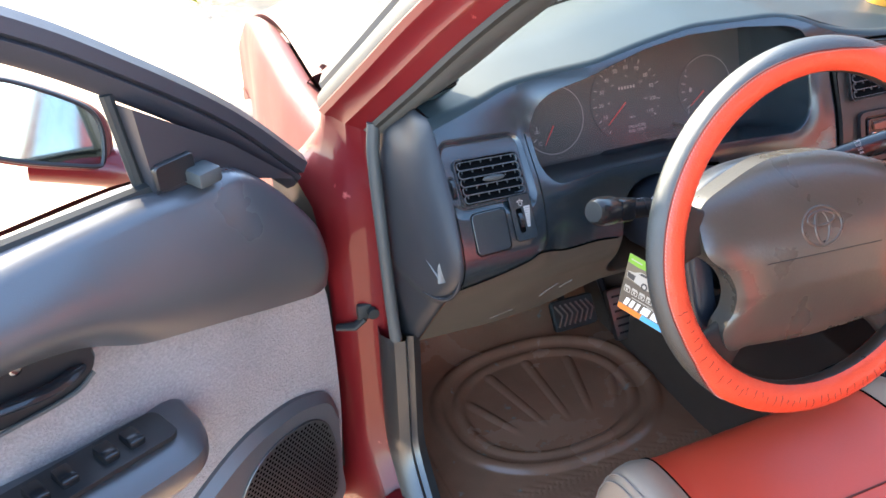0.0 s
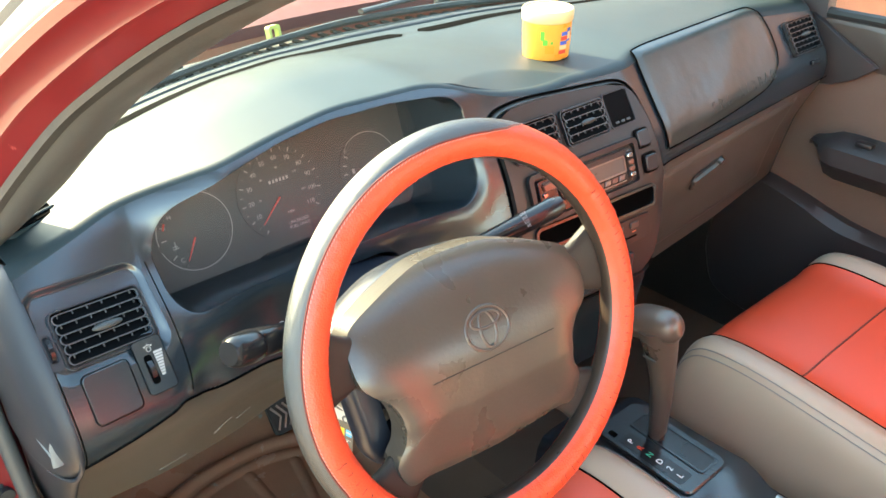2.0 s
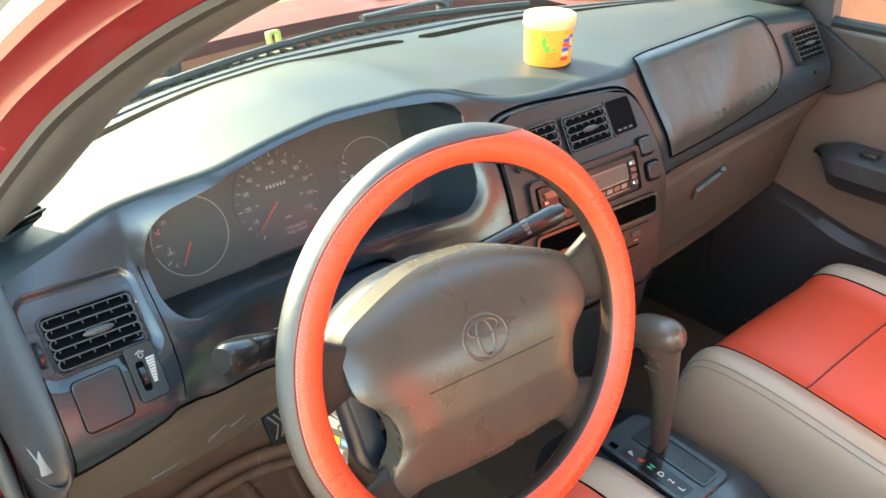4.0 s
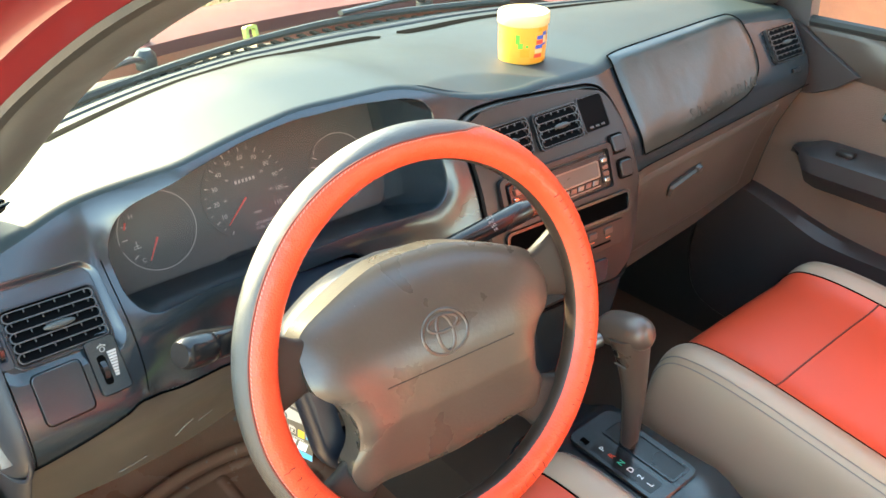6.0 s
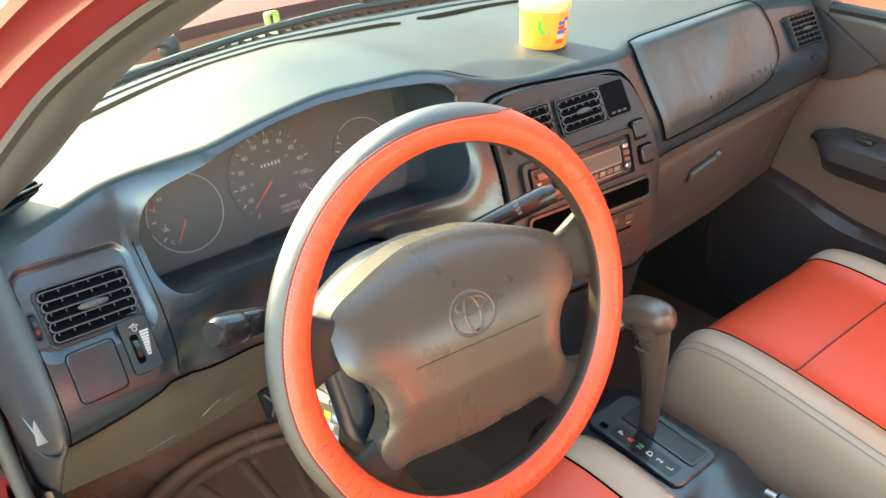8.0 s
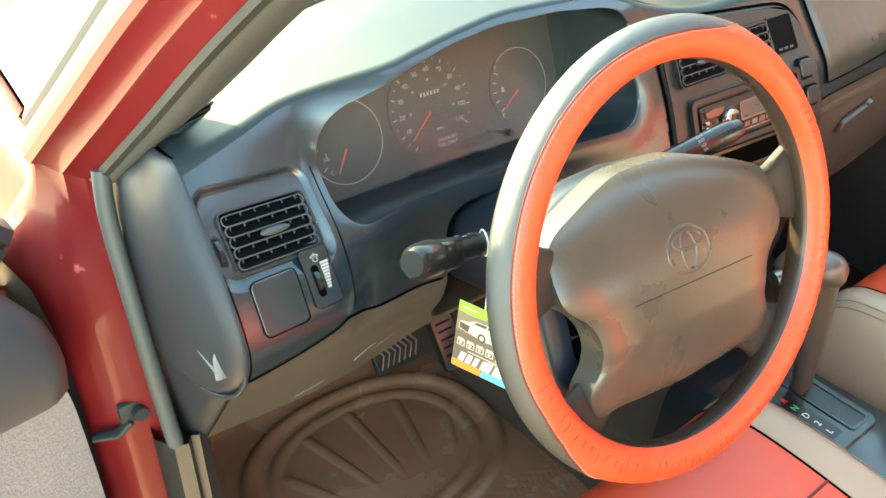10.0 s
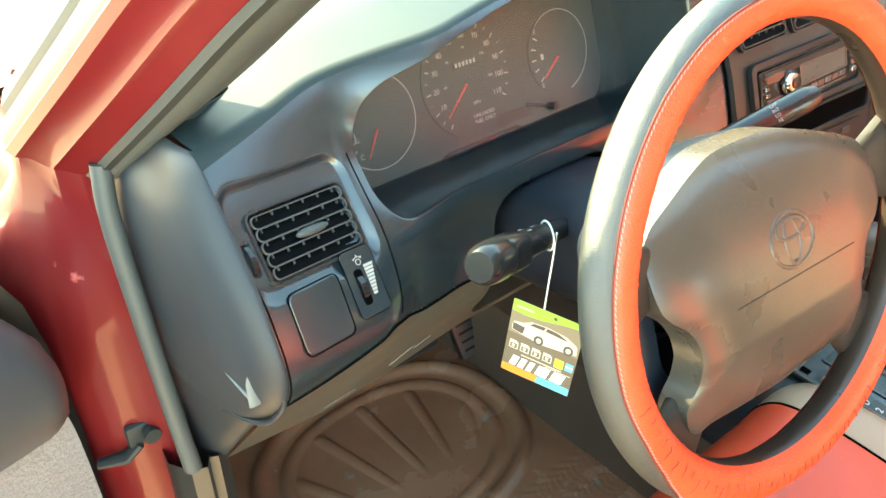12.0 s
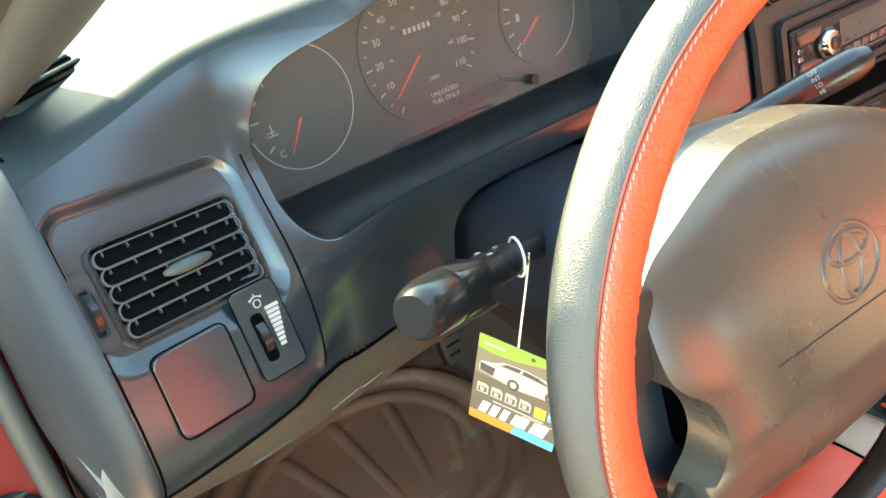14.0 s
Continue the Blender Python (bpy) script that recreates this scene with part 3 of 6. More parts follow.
PROF = [  # station x, then (z, y) from the top down
    (-0.70, [(1.03, 0.298), (0.985, 0.262), (0.944, 0.226), (0.90, 0.194), (0.87, 0.178), (0.85, 0.170), (0.83, 0.169), (0.81, 0.178), (0.795, 0.192), (0.76, 0.222), (0.60, 0.345)]),
    (-0.66, [(1.03, 0.302), (0.985, 0.266), (0.944, 0.232), (0.90, 0.199), (0.87, 0.182), (0.85, 0.173), (0.83, 0.172), (0.81, 0.180), (0.795, 0.192), (0.76, 0.222), (0.60, 0.340)]),
    (-0.575, [(1.03, 0.312), (0.985, 0.276), (0.962, 0.263), (0.944, 0.253), (0.90, 0.216), (0.87, 0.192), (0.85, 0.180), (0.83, 0.177), (0.81, 0.185), (0.79, 0.198), (0.76, 0.215), (0.60, 0.330)]),
    (-0.548, [(1.03, 0.304), (0.99, 0.272), (0.968, 0.266), (0.945, 0.260), (0.93, 0.248), (0.90, 0.216), (0.88, 0.203), (0.85, 0.197), (0.82, 0.197), (0.79, 0.202), (0.76, 0.217), (0.60, 0.330)]),
    (-0.47, [(1.045, 0.278), (1.010, 0.250), (0.985, 0.238), (0.885, 0.224), (0.85, 0.222), (0.79, 0.218), (0.76, 0.226), (0.60, 0.330)]),
    (-0.28, [(1.055, 0.284), (1.020, 0.255), (0.99, 0.240), (0.885, 0.222), (0.85, 0.218), (0.79, 0.214), (0.76, 0.224), (0.60, 0.330)]),
    (-0.16, [(1.045, 0.278), (1.012, 0.250), (0.88, 0.204), (0.85, 0.191), (0.79, 0.187), (0.74, 0.196), (0.60, 0.26)]),
    (-0.125, [(1.03, 0.265), (0.985, 0.240), (0.90, 0.203), (0.85, 0.185), (0.78, 0.172), (0.72, 0.170), (0.56, 0.188)]),
    (0.14, [(1.03, 0.266), (0.975, 0.233), (0.90, 0.182), (0.85, 0.163), (0.78, 0.150), (0.72, 0.150), (0.56, 0.175)]),
    (0.175, [(1.03, 0.283), (0.985, 0.250), (0.90, 0.186), (0.855, 0.172), (0.78, 0.188), (0.72, 0.205), (0.56, 0.240)]),
    (0.45, [(1.000, 0.275), (0.967, 0.247), (0.90, 0.197), (0.860, 0.187), (0.78, 0.210), (0.72, 0.225), (0.56, 0.250)]),
    (0.70, [(0.985, 0.262), (0.96, 0.242), (0.894, 0.199), (0.860, 0.200), (0.777, 0.238), (0.72, 0.25), (0.56, 0.28)]),
]


def base_y(x, z):
    """The dashboard's front face, before anything is let into it, from a table of rounded-off sections."""
    u = np.clip((np.asarray(x, float) + 0.74) / 0.002, 0, 739.999)
    w = np.clip((np.asarray(z, float) - 0.50) / 0.002, 0, 299.999)
    i, j = np.floor(u).astype(int), np.floor(w).astype(int)
    u, w = u - i, w - j
    return (FACE_Y[i, j] * (1 - u) + FACE_Y[i + 1, j] * u) * (1 - w) + (FACE_Y[i, j + 1] * (1 - u) + FACE_Y[i + 1, j + 1] * u) * w


def ruled_y(x, z):
    x, z = np.broadcast_arrays(np.asarray(x, float), np.asarray(z, float))
    xs = [p[0] for p in PROF]
    cols = []
    for _, pr in PROF:
        zz = [q[0] for q in pr][::-1]
        yy = [q[1] for q in pr][::-1]
        # rounded polyline: average of a few shifted samples
        cols.append(sum(np.interp(z + d, zz, yy) for d in (-0.010, -0.005, 0.0, 0.005, 0.010)) / 5)
    cols = np.array(cols)
    k = np.clip(np.searchsorted(xs, x) - 1, 0, len(xs) - 2)
    xa = np.asarray(xs)
    t = np.clip((x - xa[k]) / (xa[k + 1] - xa[k]), 0, 1)
    a = np.take_along_axis(cols, k[None], 0)[0]
    b = np.take_along_axis(cols, k[None] + 1, 0)[0]
    return a * (1 - t) + b * t


XX, ZZ = np.meshgrid(np.linspace(-0.74, 0.742, 742), np.linspace(0.50, 1.102, 302), indexing="ij")
FACE_Y = sum(ruled_y(XX + d, ZZ) for d in np.linspace(-0.014, 0.014, 9)) / 9


def dial_y(z):
    return 0.338 + (z - 0.92) * 0.34


CLU = (-0.358, 0.9675, 0.195, 0.0745, 0.030)  # instrument opening: centre, half sizes, corner radius
COL = (-0.356, 0.787, 0.073, 0.080, 0.030)   # opening round the steering column


EDGE = ([-0.562, -0.554, -0.547, -0.536, -0.521, -0.50, -0.46, -0.40, -0.34, -0.26, -0.19, -0.165, -0.155], [0.915, 0.945, 0.962, 0.976, 0.986, 0.993, 1.007, 1.019, 1.025, 1.024, 1.017, 1.008, 0.98])


def opening(x, z):
    """Signed distance to the instrument opening, whose top follows the visor."""
    x, z = np.broadcast_arrays(np.asarray(x, float), np.asarray(z, float))
    zt = interp(x, *EDGE, 0.010)
    slope = (interp(x + 0.004, *EDGE, 0.010) - interp(x - 0.004, *EDGE, 0.010)) / 0.008
    return np.maximum(box_sd(x, z, *CLU), (z - zt) / np.sqrt(1 + slope ** 2))


def face_y(x, z):
    y = base_y(x, z)
    sd = opening(x, z)
    y = y - 0.0030 * np.exp(-((sd - 0.013) / 0.015) ** 2) * sstep(0.985, 0.93, z)
    k = sstep(0.002, -0.014, sd)
    y = y * (1 - k) + (dial_y(z) + 0.006) * k
    k = sstep(0.004, -0.012, box_sd(x, z, *COL))
    y = y + 0.16 * k
    k = sstep(0.003, -0.006, box_sd(x, z + 0.11 * (x + 0.6245), -0.6245, 0.9190, 0.0545, 0.0345, 0.015))
    y = y + 0.0058 * k
    y = y + 0.012 * sstep(0.001, -0.003, box_sd(x, z + 0.11 * (x + 0.6205), -0.6205, 0.9160, 0.0390, 0.0175, 0.004))
    return y


# front face
xs = np.concatenate([np.linspace(-0.677, -0.12, 680), np.linspace(-0.115, 0.669, 190)])
rows = []
for x in xs:
    zt, zb = float(z_front(x) - 0.97 * nose(x) * (1 - math.cos(radians(nose_angle(x))))), float(z_bot(x))
    ze = min(max(float(interp(x, *EDGE, 0.010)), 0.955), zt - 0.008)
    z = np.concatenate([np.linspace(zt, ze + 0.005, 12)[:-1], np.linspace(ze + 0.005, ze - 0.020, 56)[:-1], np.linspace(ze - 0.020, 0.925, 40)[:-1], np.linspace(0.925, 0.865, 90)[:-1], np.linspace(0.865, zb, 90)])
    xx = np.full_like(z, x)
    y = face_y(xx, z)
    # the trough behind the lip of the instrument opening
    sd = opening(xx, z)
    z = z - 0.060 * sstep(0.002, -0.014, sd) * np.exp(-(np.maximum(z - 0.893, 0) / 0.030) ** 2)
    rows.append(np.stack([xx, y, z], 1))


def seam_z(x):
    """The seam between the vent housing and the knee panel."""
    return np.interp(x, [-0.68, -0.62, -0.575, -0.553, -0.52, -0.44, -0.14, -0.12, 0.146, 0.150, 0.67], [0.796, 0.811, 0.826, 0.816, 0.803, 0.792, 0.780, 0.3, 0.3, 0.852, 0.858])


def grid_part(R, keep):
    """The cells of a grid whose middle is kept, as one mesh."""
    n, k = R.shape[:2]
    mid = (R[:-1, :-1] + R[1:, 1:]) / 2
    ok = keep(mid[..., 0], mid[..., 2])
    fs = [(i * k + j, (i + 1) * k + j, (i + 1) * k + j + 1, i * k + j + 1) for i, j in zip(*np.nonzero(ok))]
    used = sorted({v for f in fs for v in f})
    at = {v: i for i, v in enumerate(used)}
    flat = R.reshape(-1, 3)
    me = bpy.data.meshes.new("grid")
    me.from_pydata([tuple(flat[v]) for v in used], [], [tuple(at[v] for v in f) for f in fs])
    me.update()
    return me


FACE = np.array(rows)
part("face", grid_part(FACE, lambda x, z: z >= seam_z(x)), M_DASH, dash)
part("knee_panel", grid_part(FACE, lambda x, z: (z < seam_z(x)) & (x < 0)), M_KNEE, dash, "grey-brown plastic knee panel, scratched")
# lighter and browner than the face: the warm reflection is in the colour
part("lower_panel", grid_part(FACE, lambda x, z: (z < seam_z(x)) & (x > 0)), M_KNEE, dash, "lower plastic round the glovebox, orange reflection in its colour")


def pad_z(x, y):
    """Height of the top pad."""
    yl, zl, r = float(y_lip(x)), float(z_lip(x)), float(nose(x))
    yw = float(windshield_base(x)) + 0.02
    s = (y - yw) / (yl + r - yw)
    return 0.962 + (zl - 0.962) * float(sstep(-0.15, 0.80, s)) - drop(x, y)


# top pad with its rounded nose
rows = []
for x in np.linspace(-0.702, 0.702, 420):
    yl, zf, r = float(y_lip(x)), z_front(x), float(nose(x))
    full = nose_angle(x)
    yw = float(windshield_base(x)) + 0.02
    row = []
    for s in 1 - (1 - np.linspace(0, 1, 60)) ** 1.5:
        y = yw + (yl + r - yw) * s
        wide = 0.674 + 0.028 * float(sstep(0.30, 0.37, y))
        row.append((min(max(x, -wide), wide), y, pad_z(x, y)))
    x = min(max(x, -0.678), 0.674)
    for a in np.linspace(0, full, 11)[1:]:
        row.append((x, yl + r - r * math.sin(radians(a)), zf - r * (1 - math.cos(radians(a)))))
    _, y1, z1 = row[-1]
    row += [(x, y1 + 0.001, z1 - 0.003), (x, y1 + 0.004, z1 - 0.0045)]
    rows.append(row)
part("top_pad", sheet(np.array(rows)), M_TOP, dash, "dark top pad with a dusty sheen")

# left end cap, rounded into the face
E_ = []
for z in np.concatenate([np.linspace(0.9795, 0.94, 26)[:-1], np.linspace(0.94, 0.624, 60)]):
    zl, r = float(z_lip(-0.676)), float(nose(-0.676))
    yf = float(base_y(-0.676, z))
    if z > zl - 0.371 * r:
        yf = float(y_lip(-0.676)) + r - math.sqrt(max(0, r * r - (z - zl + r) ** 2))
    roll = 1 - math.sqrt(max(0, 1 - max(0, (z - 0.895) / 0.0855) ** 2))
    yb = 0.356 - 0.012 * (0.97 - z) / 0.35
    top = 0.010 * float(sstep(0.93, 0.975, z))
    q1 = [(-0.676, yf + 0.0010), (-0.678, yf - 0.0016), (-0.682, yf - 0.0016), (-0.687, yf + 0.003), (-0.693, yf + 0.013), (-0.699 + top * 0.3, yf + 0.034), (-0.7045 + top, yf + 0.070), (-0.7055 + top, yb - 0.02), (-0.7045 + top, yb), (-0.700, yb + 0.03)]
    q2 = [(-0.676, yf + 0.0005), (-0.680, yf + 0.0008), (-0.685, yf + 0.004), (-0.691, yf + 0.011), (-0.697, yf + 0.024), (-0.7015 + top * 0.3, yf + 0.043), (-0.7045 + top, yf + 0.072), (-0.7055 + top, yb - 0.02), (-0.7045 + top, yb), (-0.700, yb + 0.03)]
    k = float(sstep(0.79, 0.90, z))
    q = [(a[0] * (1 - k) + b[0] * k, a[1] * (1 - k) + b[1] * k) for a, b in zip(q1, q2)]
    low = float(sstep(0.770, 0.745, z))
    E_.append([(p.x + 0.004 * low + (-0.676 - p.x) * roll * 0.95, p.y + 0.006 * low, z) for p in spline([(u, v, 0) for u, v in q], 26)])
part("end_cap", sheet(E_), M_ENDCAP, dash, "grey end panel with a scuff mark")
E2 = []
for z in np.concatenate([np.linspace(0.988, 0.95, 26)[:-1], np.linspace(0.95, 0.645, 50)]):
    zl, r = float(z_lip(0.669)), float(nose(0.669))
    yf = float(base_y(0.669, z))
    if z > zl - 0.455 * r:
        yf = float(y_lip(0.669)) + r - math.sqrt(max(0, r * r - (z - zl + r) ** 2))
    roll = 1 - math.sqrt(max(0, 1 - max(0, (z - 0.945) / 0.044) ** 2))
    q = [(0.668, yf + 0.0005), (0.678, yf + 0.0015), (0.688, yf + 0.007), (0.696, yf + 0.018), (0.702, yf + 0.034), (0.705, yf + 0.062), (0.706, 0.36)]
    E2.append([(p.x + (0.668 - p.x) * roll * 0.95, p.y, z) for p in spline([(u, v, 0) for u, v in q], 22)])
part("end_cap", sheet(E2), M_DASH, dash)
bm = bmesh.new()
tube(spline([(-0.6800, float(base_y(-0.68, 0.850)) - 0.0005, 0.850), (-0.6805, float(base_y(-0.68, 0.815)) - 0.0010, 0.815), (-0.6815, 0.186, 0.797), (-0.6850, 0.197, 0.783), (-0.6910, 0.217, 0.772), (-0.6985, 0.248, 0.765)], 40), np.interp(np.linspace(0, 1, 40), [0, 0.25, 0.7, 1], [0.0004, 0.0026, 0.0026, 0.0006]), 10, bm=bm)
part("cap_bead", bm, M_ENDCAP, dash)
bm = bmesh.new()
for pts, w in ((((-0.7035, 0.246, 0.838), (-0.7005, 0.218, 0.827), (-0.6960, 0.190, 0.814)), 0.0024), (((-0.6920, 0.196, 0.848), (-0.6945, 0.194, 0.832), (-0.6960, 0.189, 0.814)), 0.0075)):
    tube(pts, [0.0005, w * 0.6, w * 0.7], 6, bm=bm, flat=0.3)
part("scuff", bm, surface("pale_scuff", (0.11, 0.115, 0.11), 0.6), dash, "pale scratch in the plastic")


def on_face(x, z, out=0.0, turn=0.0):
    """A frame on the dashboard's face: X right, Y up, Z out to the seats."""
    e = 0.006
    y = float(base_y(x, z))
    dx = (float(base_y(x + e, z)) - float(base_y(x - e, z))) / (2 * e)
    dz = (float(base_y(x, z + e)) - float(base_y(x, z - e))) / (2 * e)
    nz = Vector((dx, -1, dz)).normalized()
    up = Vector((0, dz, 1))
    up = (up - nz * up.dot(nz)).normalized()
    ax = up.cross(nz)
    m = Matrix((ax, up, nz)).transposed().to_4x4()
    m.translation = Vector((x, y, z)) + nz * out
    return m @ pose(0, 0, 0, 0, 0, turn)


M_LOUVRE = surface("louvre_plastic", (0.042, 0.044, 0.046), 0.34, grain=900, bump=0.02, spec=0.7)
# near-black: the shade between louvres is put into the blades' colour
M_BLADE = surface("shade_and_display_black", (0.0022, 0.0024, 0.0027), 0.6, grain=900, bump=0.0, spec=0.05)


def air_vent(m, w, h, slats, label="", wheel=True, parent=None):
    """A louvred vent: dark duct, frame, sloping slats between round-ended rails, fins and the tab that turns it."""
    # flat plate: the duct's inner shade is put into its colour
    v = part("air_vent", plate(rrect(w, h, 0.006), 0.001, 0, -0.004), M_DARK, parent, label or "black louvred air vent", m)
    part("frame", ring(rrect(w + 0.0055, h + 0.0055, 0.008), rrect(w + 0.002, h + 0.002, 0.006), 0.0058, -0.002), M_VENT, v)
    row = (h - 0.003) / slats
    for k in range(6):
        bm = bmesh.new()
        for j in range(slats):
            box(0.0007, row * 0.30, 0.0022, 0, at=(0, (j + 0.80) * row - (h - 0.003) / 2, 0.0026), bm=bm)
        part("fin", bm, M_LOUVRE, v, m=pose(w * ((k + 0.5) / 6 - 0.5), 0, 0), smooth=False)
    for k in range(slats):
        y = (k + 0.5) * row - (h - 0.003) / 2
        sl_ = part("slat", ring(rrect(w - 0.001, row + 0.0002, row * 0.47, 6), rrect(w - 0.0028, row - 0.0012, row * 0.43, 6), 0.0016, 0.0036), M_LOUVRE, v, m=pose(0, y, 0))
        # blade colour carries the shade inside the vent
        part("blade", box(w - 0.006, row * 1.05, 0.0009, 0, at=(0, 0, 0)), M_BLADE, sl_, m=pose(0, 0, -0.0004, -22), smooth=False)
    bm = bmesh.new()
    tube([(x, 0, 0) for x in np.linspace(-w * 0.17, w * 0.17, 9)], [0.0012, 0.0026, 0.0032, 0.0035, 0.0035, 0.0035, 0.0032, 0.0026, 0.0012], 10, bm=bm)
    part("tab", bm, M_SEAL, v, m=pose(0.002, 0, 0.0065))
    if wheel:
        part("bezel", ring(rrect(0.0125, h * 0.80, 0.004), rrect(0.0070, h * 0.54, 0.003), 0.0032, -0.0010), M_DASH, v, m=pose(-w / 2 - 0.0092, -h * 0.06, 0))
        bm = bmesh.new()
        tube([(-0.0018, 0, 0), (0.0018, 0, 0)], 0.014, 20, bm=bm)
        part("thumbwheel", bm, M_GLOSSBLACK, v, m=pose(-w / 2 - 0.0092, -h * 0.06, -0.0075))
        part("slot", plate(rrect(0.008, h * 0.52, 0.003), 0.0006, 0, -0.001), M_DARK, v, m=pose(-w / 2 - 0.0092, -h * 0.06, -0.0005))
    return v


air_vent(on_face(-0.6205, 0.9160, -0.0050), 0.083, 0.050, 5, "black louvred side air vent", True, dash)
fp = part("fuse_cover", plate(rrect(0.043, 0.046, 0.006), 0.0018, 0.0006), M_DASH, dash, "small square blanking cover", on_face(-0.6370, 0.8690, -0.0005))
part("gap", ring(rrect(0.0450, 0.0490, 0.006), rrect(0.0432, 0.0472, 0.005), 0.0009, 0.0002), M_DARK, fp)
dm = part("dimmer_panel", plate(rrect(0.028, 0.052, 0.004), 0.0014, 0.0005), M_DASH, dash, "dimmer switch panel", on_face(-0.5935, 0.8730, -0.0005))
part("gap", ring(rrect(0.0290, 0.0530, 0.005), rrect(0.0281, 0.0521, 0.004), 0.0009, 0.0002), M_DARK, dm)
part("slot", plate(rrect(0.0075, 0.028, 0.003), 0.0006, 0, 0.0012), M_DARK, dm, m=pose(-0.004, -0.003, 0))
bm = bmesh.new()
tube([(-0.0024, 0, 0), (0.0024, 0, 0)], 0.0125, 20, bm=bm)
part("thumbwheel", bm, M_GLOSSBLACK, dm, m=pose(-0.004, -0.003, -0.0075))
bm = bmesh.new()
for k in range(9):
    box(0.0085 - 0.0006 * k, 0.0021, 0.0003, at=(0.0072 - 0.0003 * k, 0.011 - 0.0027 * k, 0.0015), bm=bm)
part("scale_marks", bm, M_DIALWHITE, dm, "white stepped brightness scale", smooth=False)
bm = bmesh.new()
tube([(0.004 * math.cos(a), 0.003 * math.sin(a), 0) for a in np.linspace(0.4, math.pi - 0.4, 8)], 0.0004, 5, bm=bm)
tube([(0.0022 * math.cos(a), 0.0022 * math.sin(a) - 0.001, 0) for a in np.linspace(0, 2 * math.pi, 12, endpoint=False)], 0.0003, 5, closed=True, bm=bm)
for a in (30, 90, 150):
    tube([(0.003 * math.cos(radians(a)), 0.003 * math.sin(radians(a)), 0), (0.0048 * math.cos(radians(a)), 0.0048 * math.sin(radians(a)), 0)], 0.0003, 5, bm=bm)
part("lamp_mark", bm, M_DIALWHITE, dm, "white lamp symbol", pose(0.000, 0.0165, 0.0016))
# small side defroster grille on the top pad
dg = part("side_defroster", plate(rrect(0.060, 0.044, 0.010), 0.002, 0, 0), M_DARK, dash, "small ribbed defroster grille", pose(-0.641, 0.338, pad_z(-0.641, 0.338) + 0.0035, 3, 0, 23))
part("frame", ring(rrect(0.064, 0.048, 0.012), rrect(0.060, 0.044, 0.010), 0.0045, -0.004), M_TOP, dg)
for k in range(4):
    part("slat", box(0.058, 0.0030, 0.002, 0.0008, 1), M_TOP, dg, m=pose(0, -0.0145 + 0.0097 * k, 0.0030, 10))
# long windshield slots: flat near-black strips in place of the shade inside
for xa, xb in ((-0.545, 0.035), (0.065, 0.56)):
    n = 40
    P = []
    for x in np.linspace(xa, xb, n):
        y = float(windshield_base(x)) - 0.078
        end = math.sqrt(max(0.0, 1 - max(0, 1 - min(x - xa, xb - x) / 0.016) ** 2))
        P.append([(x, y + q * end, pad_z(x, y + q * end) + 0.0006) for q in (-0.017, -0.006, 0.006, 0.017)])
    part("defroster_slot", sheet(P), M_DARK, dash, "long dark defroster slot")
P = []
for x in np.linspace(-0.66, 0.66, 60):
    y = float(windshield_base(x)) - 0.018
    P.append([(x, y + q, pad_z(x, y + q) + h) for q, h in ((-0.010, 0.0004), (-0.007, 0.003), (0.004, 0.004), (0.014, 0.003))])
part("windshield_seal", sheet(P), M_RUBBER, dash, "black rubber strip along the windshield's foot")
# knee panel seam and its scratches
M_SCRATCH = surface("pale_scratch", (0.34, 0.33, 0.31), 0.6)
for (x, z), (x2, z2), w in (((-0.522, 0.694), (-0.513, 0.712), 0.0016), ((-0.513, 0.712), (-0.505, 0.720), 0.0006), ((-0.495, 0.702), (-0.480, 0.716), 0.0005), ((-0.585, 0.660), (-0.555, 0.672), 0.0006)):
    sc = bmesh.new()
    tube([(x, float(base_y(x, z)) - 0.0003, z), (x2, float(base_y(x2, z2)) - 0.0003, z2)], [w, w * 0.5], 5, bm=sc, flat=0.4)
    part("scratch", sc, M_SCRATCH, dash, "pale scratch in the plastic")
kn = bmesh.new()
q = [(-0.677, 0.797), (-0.65, 0.8035), (-0.62, 0.811), (-0.59, 0.8205), (-0.575, 0.826), (-0.553, 0.816), (-0.52, 0.803), (-0.44, 0.792)]
tube([(p.x, float(face_y(p.x, p.y)) - 0.0002, p.y) for p in spline([(a, b, 0) for a, b in q], 50)], 0.0014, 6, bm=kn)
part("panel_seam", kn, M_DARK, dash)
hs = bmesh.new()
q = [(-0.6755, 0.950), (-0.6755, 0.90), (-0.6755, 0.84), (-0.675, 0.800)]
tube([(p.x, float(face_y(p.x, p.y)) - 0.0002, p.y) for p in spline([(u, v, 0) for u, v in q], 50)], 0.0007, 6, bm=hs)
part("housing_seam", hs, M_DARK, dash)
hs = bmesh.new()
q = [(-0.5625, 0.945), (-0.5620, 0.90), (-0.5625, 0.86), (-0.5650, 0.832)]
tube([(p.x, float(face_y(p.x, p.y)) - 0.0001, p.y) for p in spline([(u, v, 0) for u, v in q], 50)], 0.0006, 6, bm=hs)
part("housing_seam", hs, M_DARK, dash)

# ---------------------------------------------------------------- instrument cluster
clu = part("instrument_cluster", sheet([[(x, float(dial_y(z)), z) for z in np.linspace(0.835, 0.996, 12)] for x in np.linspace(-0.552, -0.160, 20)]), M_DIAL, dash, "dark instrument cluster with three round dials")
TILT = math.degrees(math.atan(0.34))


def on_dial(x, z, out=0.0):
    m = pose(x, float(dial_y(z)), z, 90 - TILT)
    return m @ pose(0, 0, out)


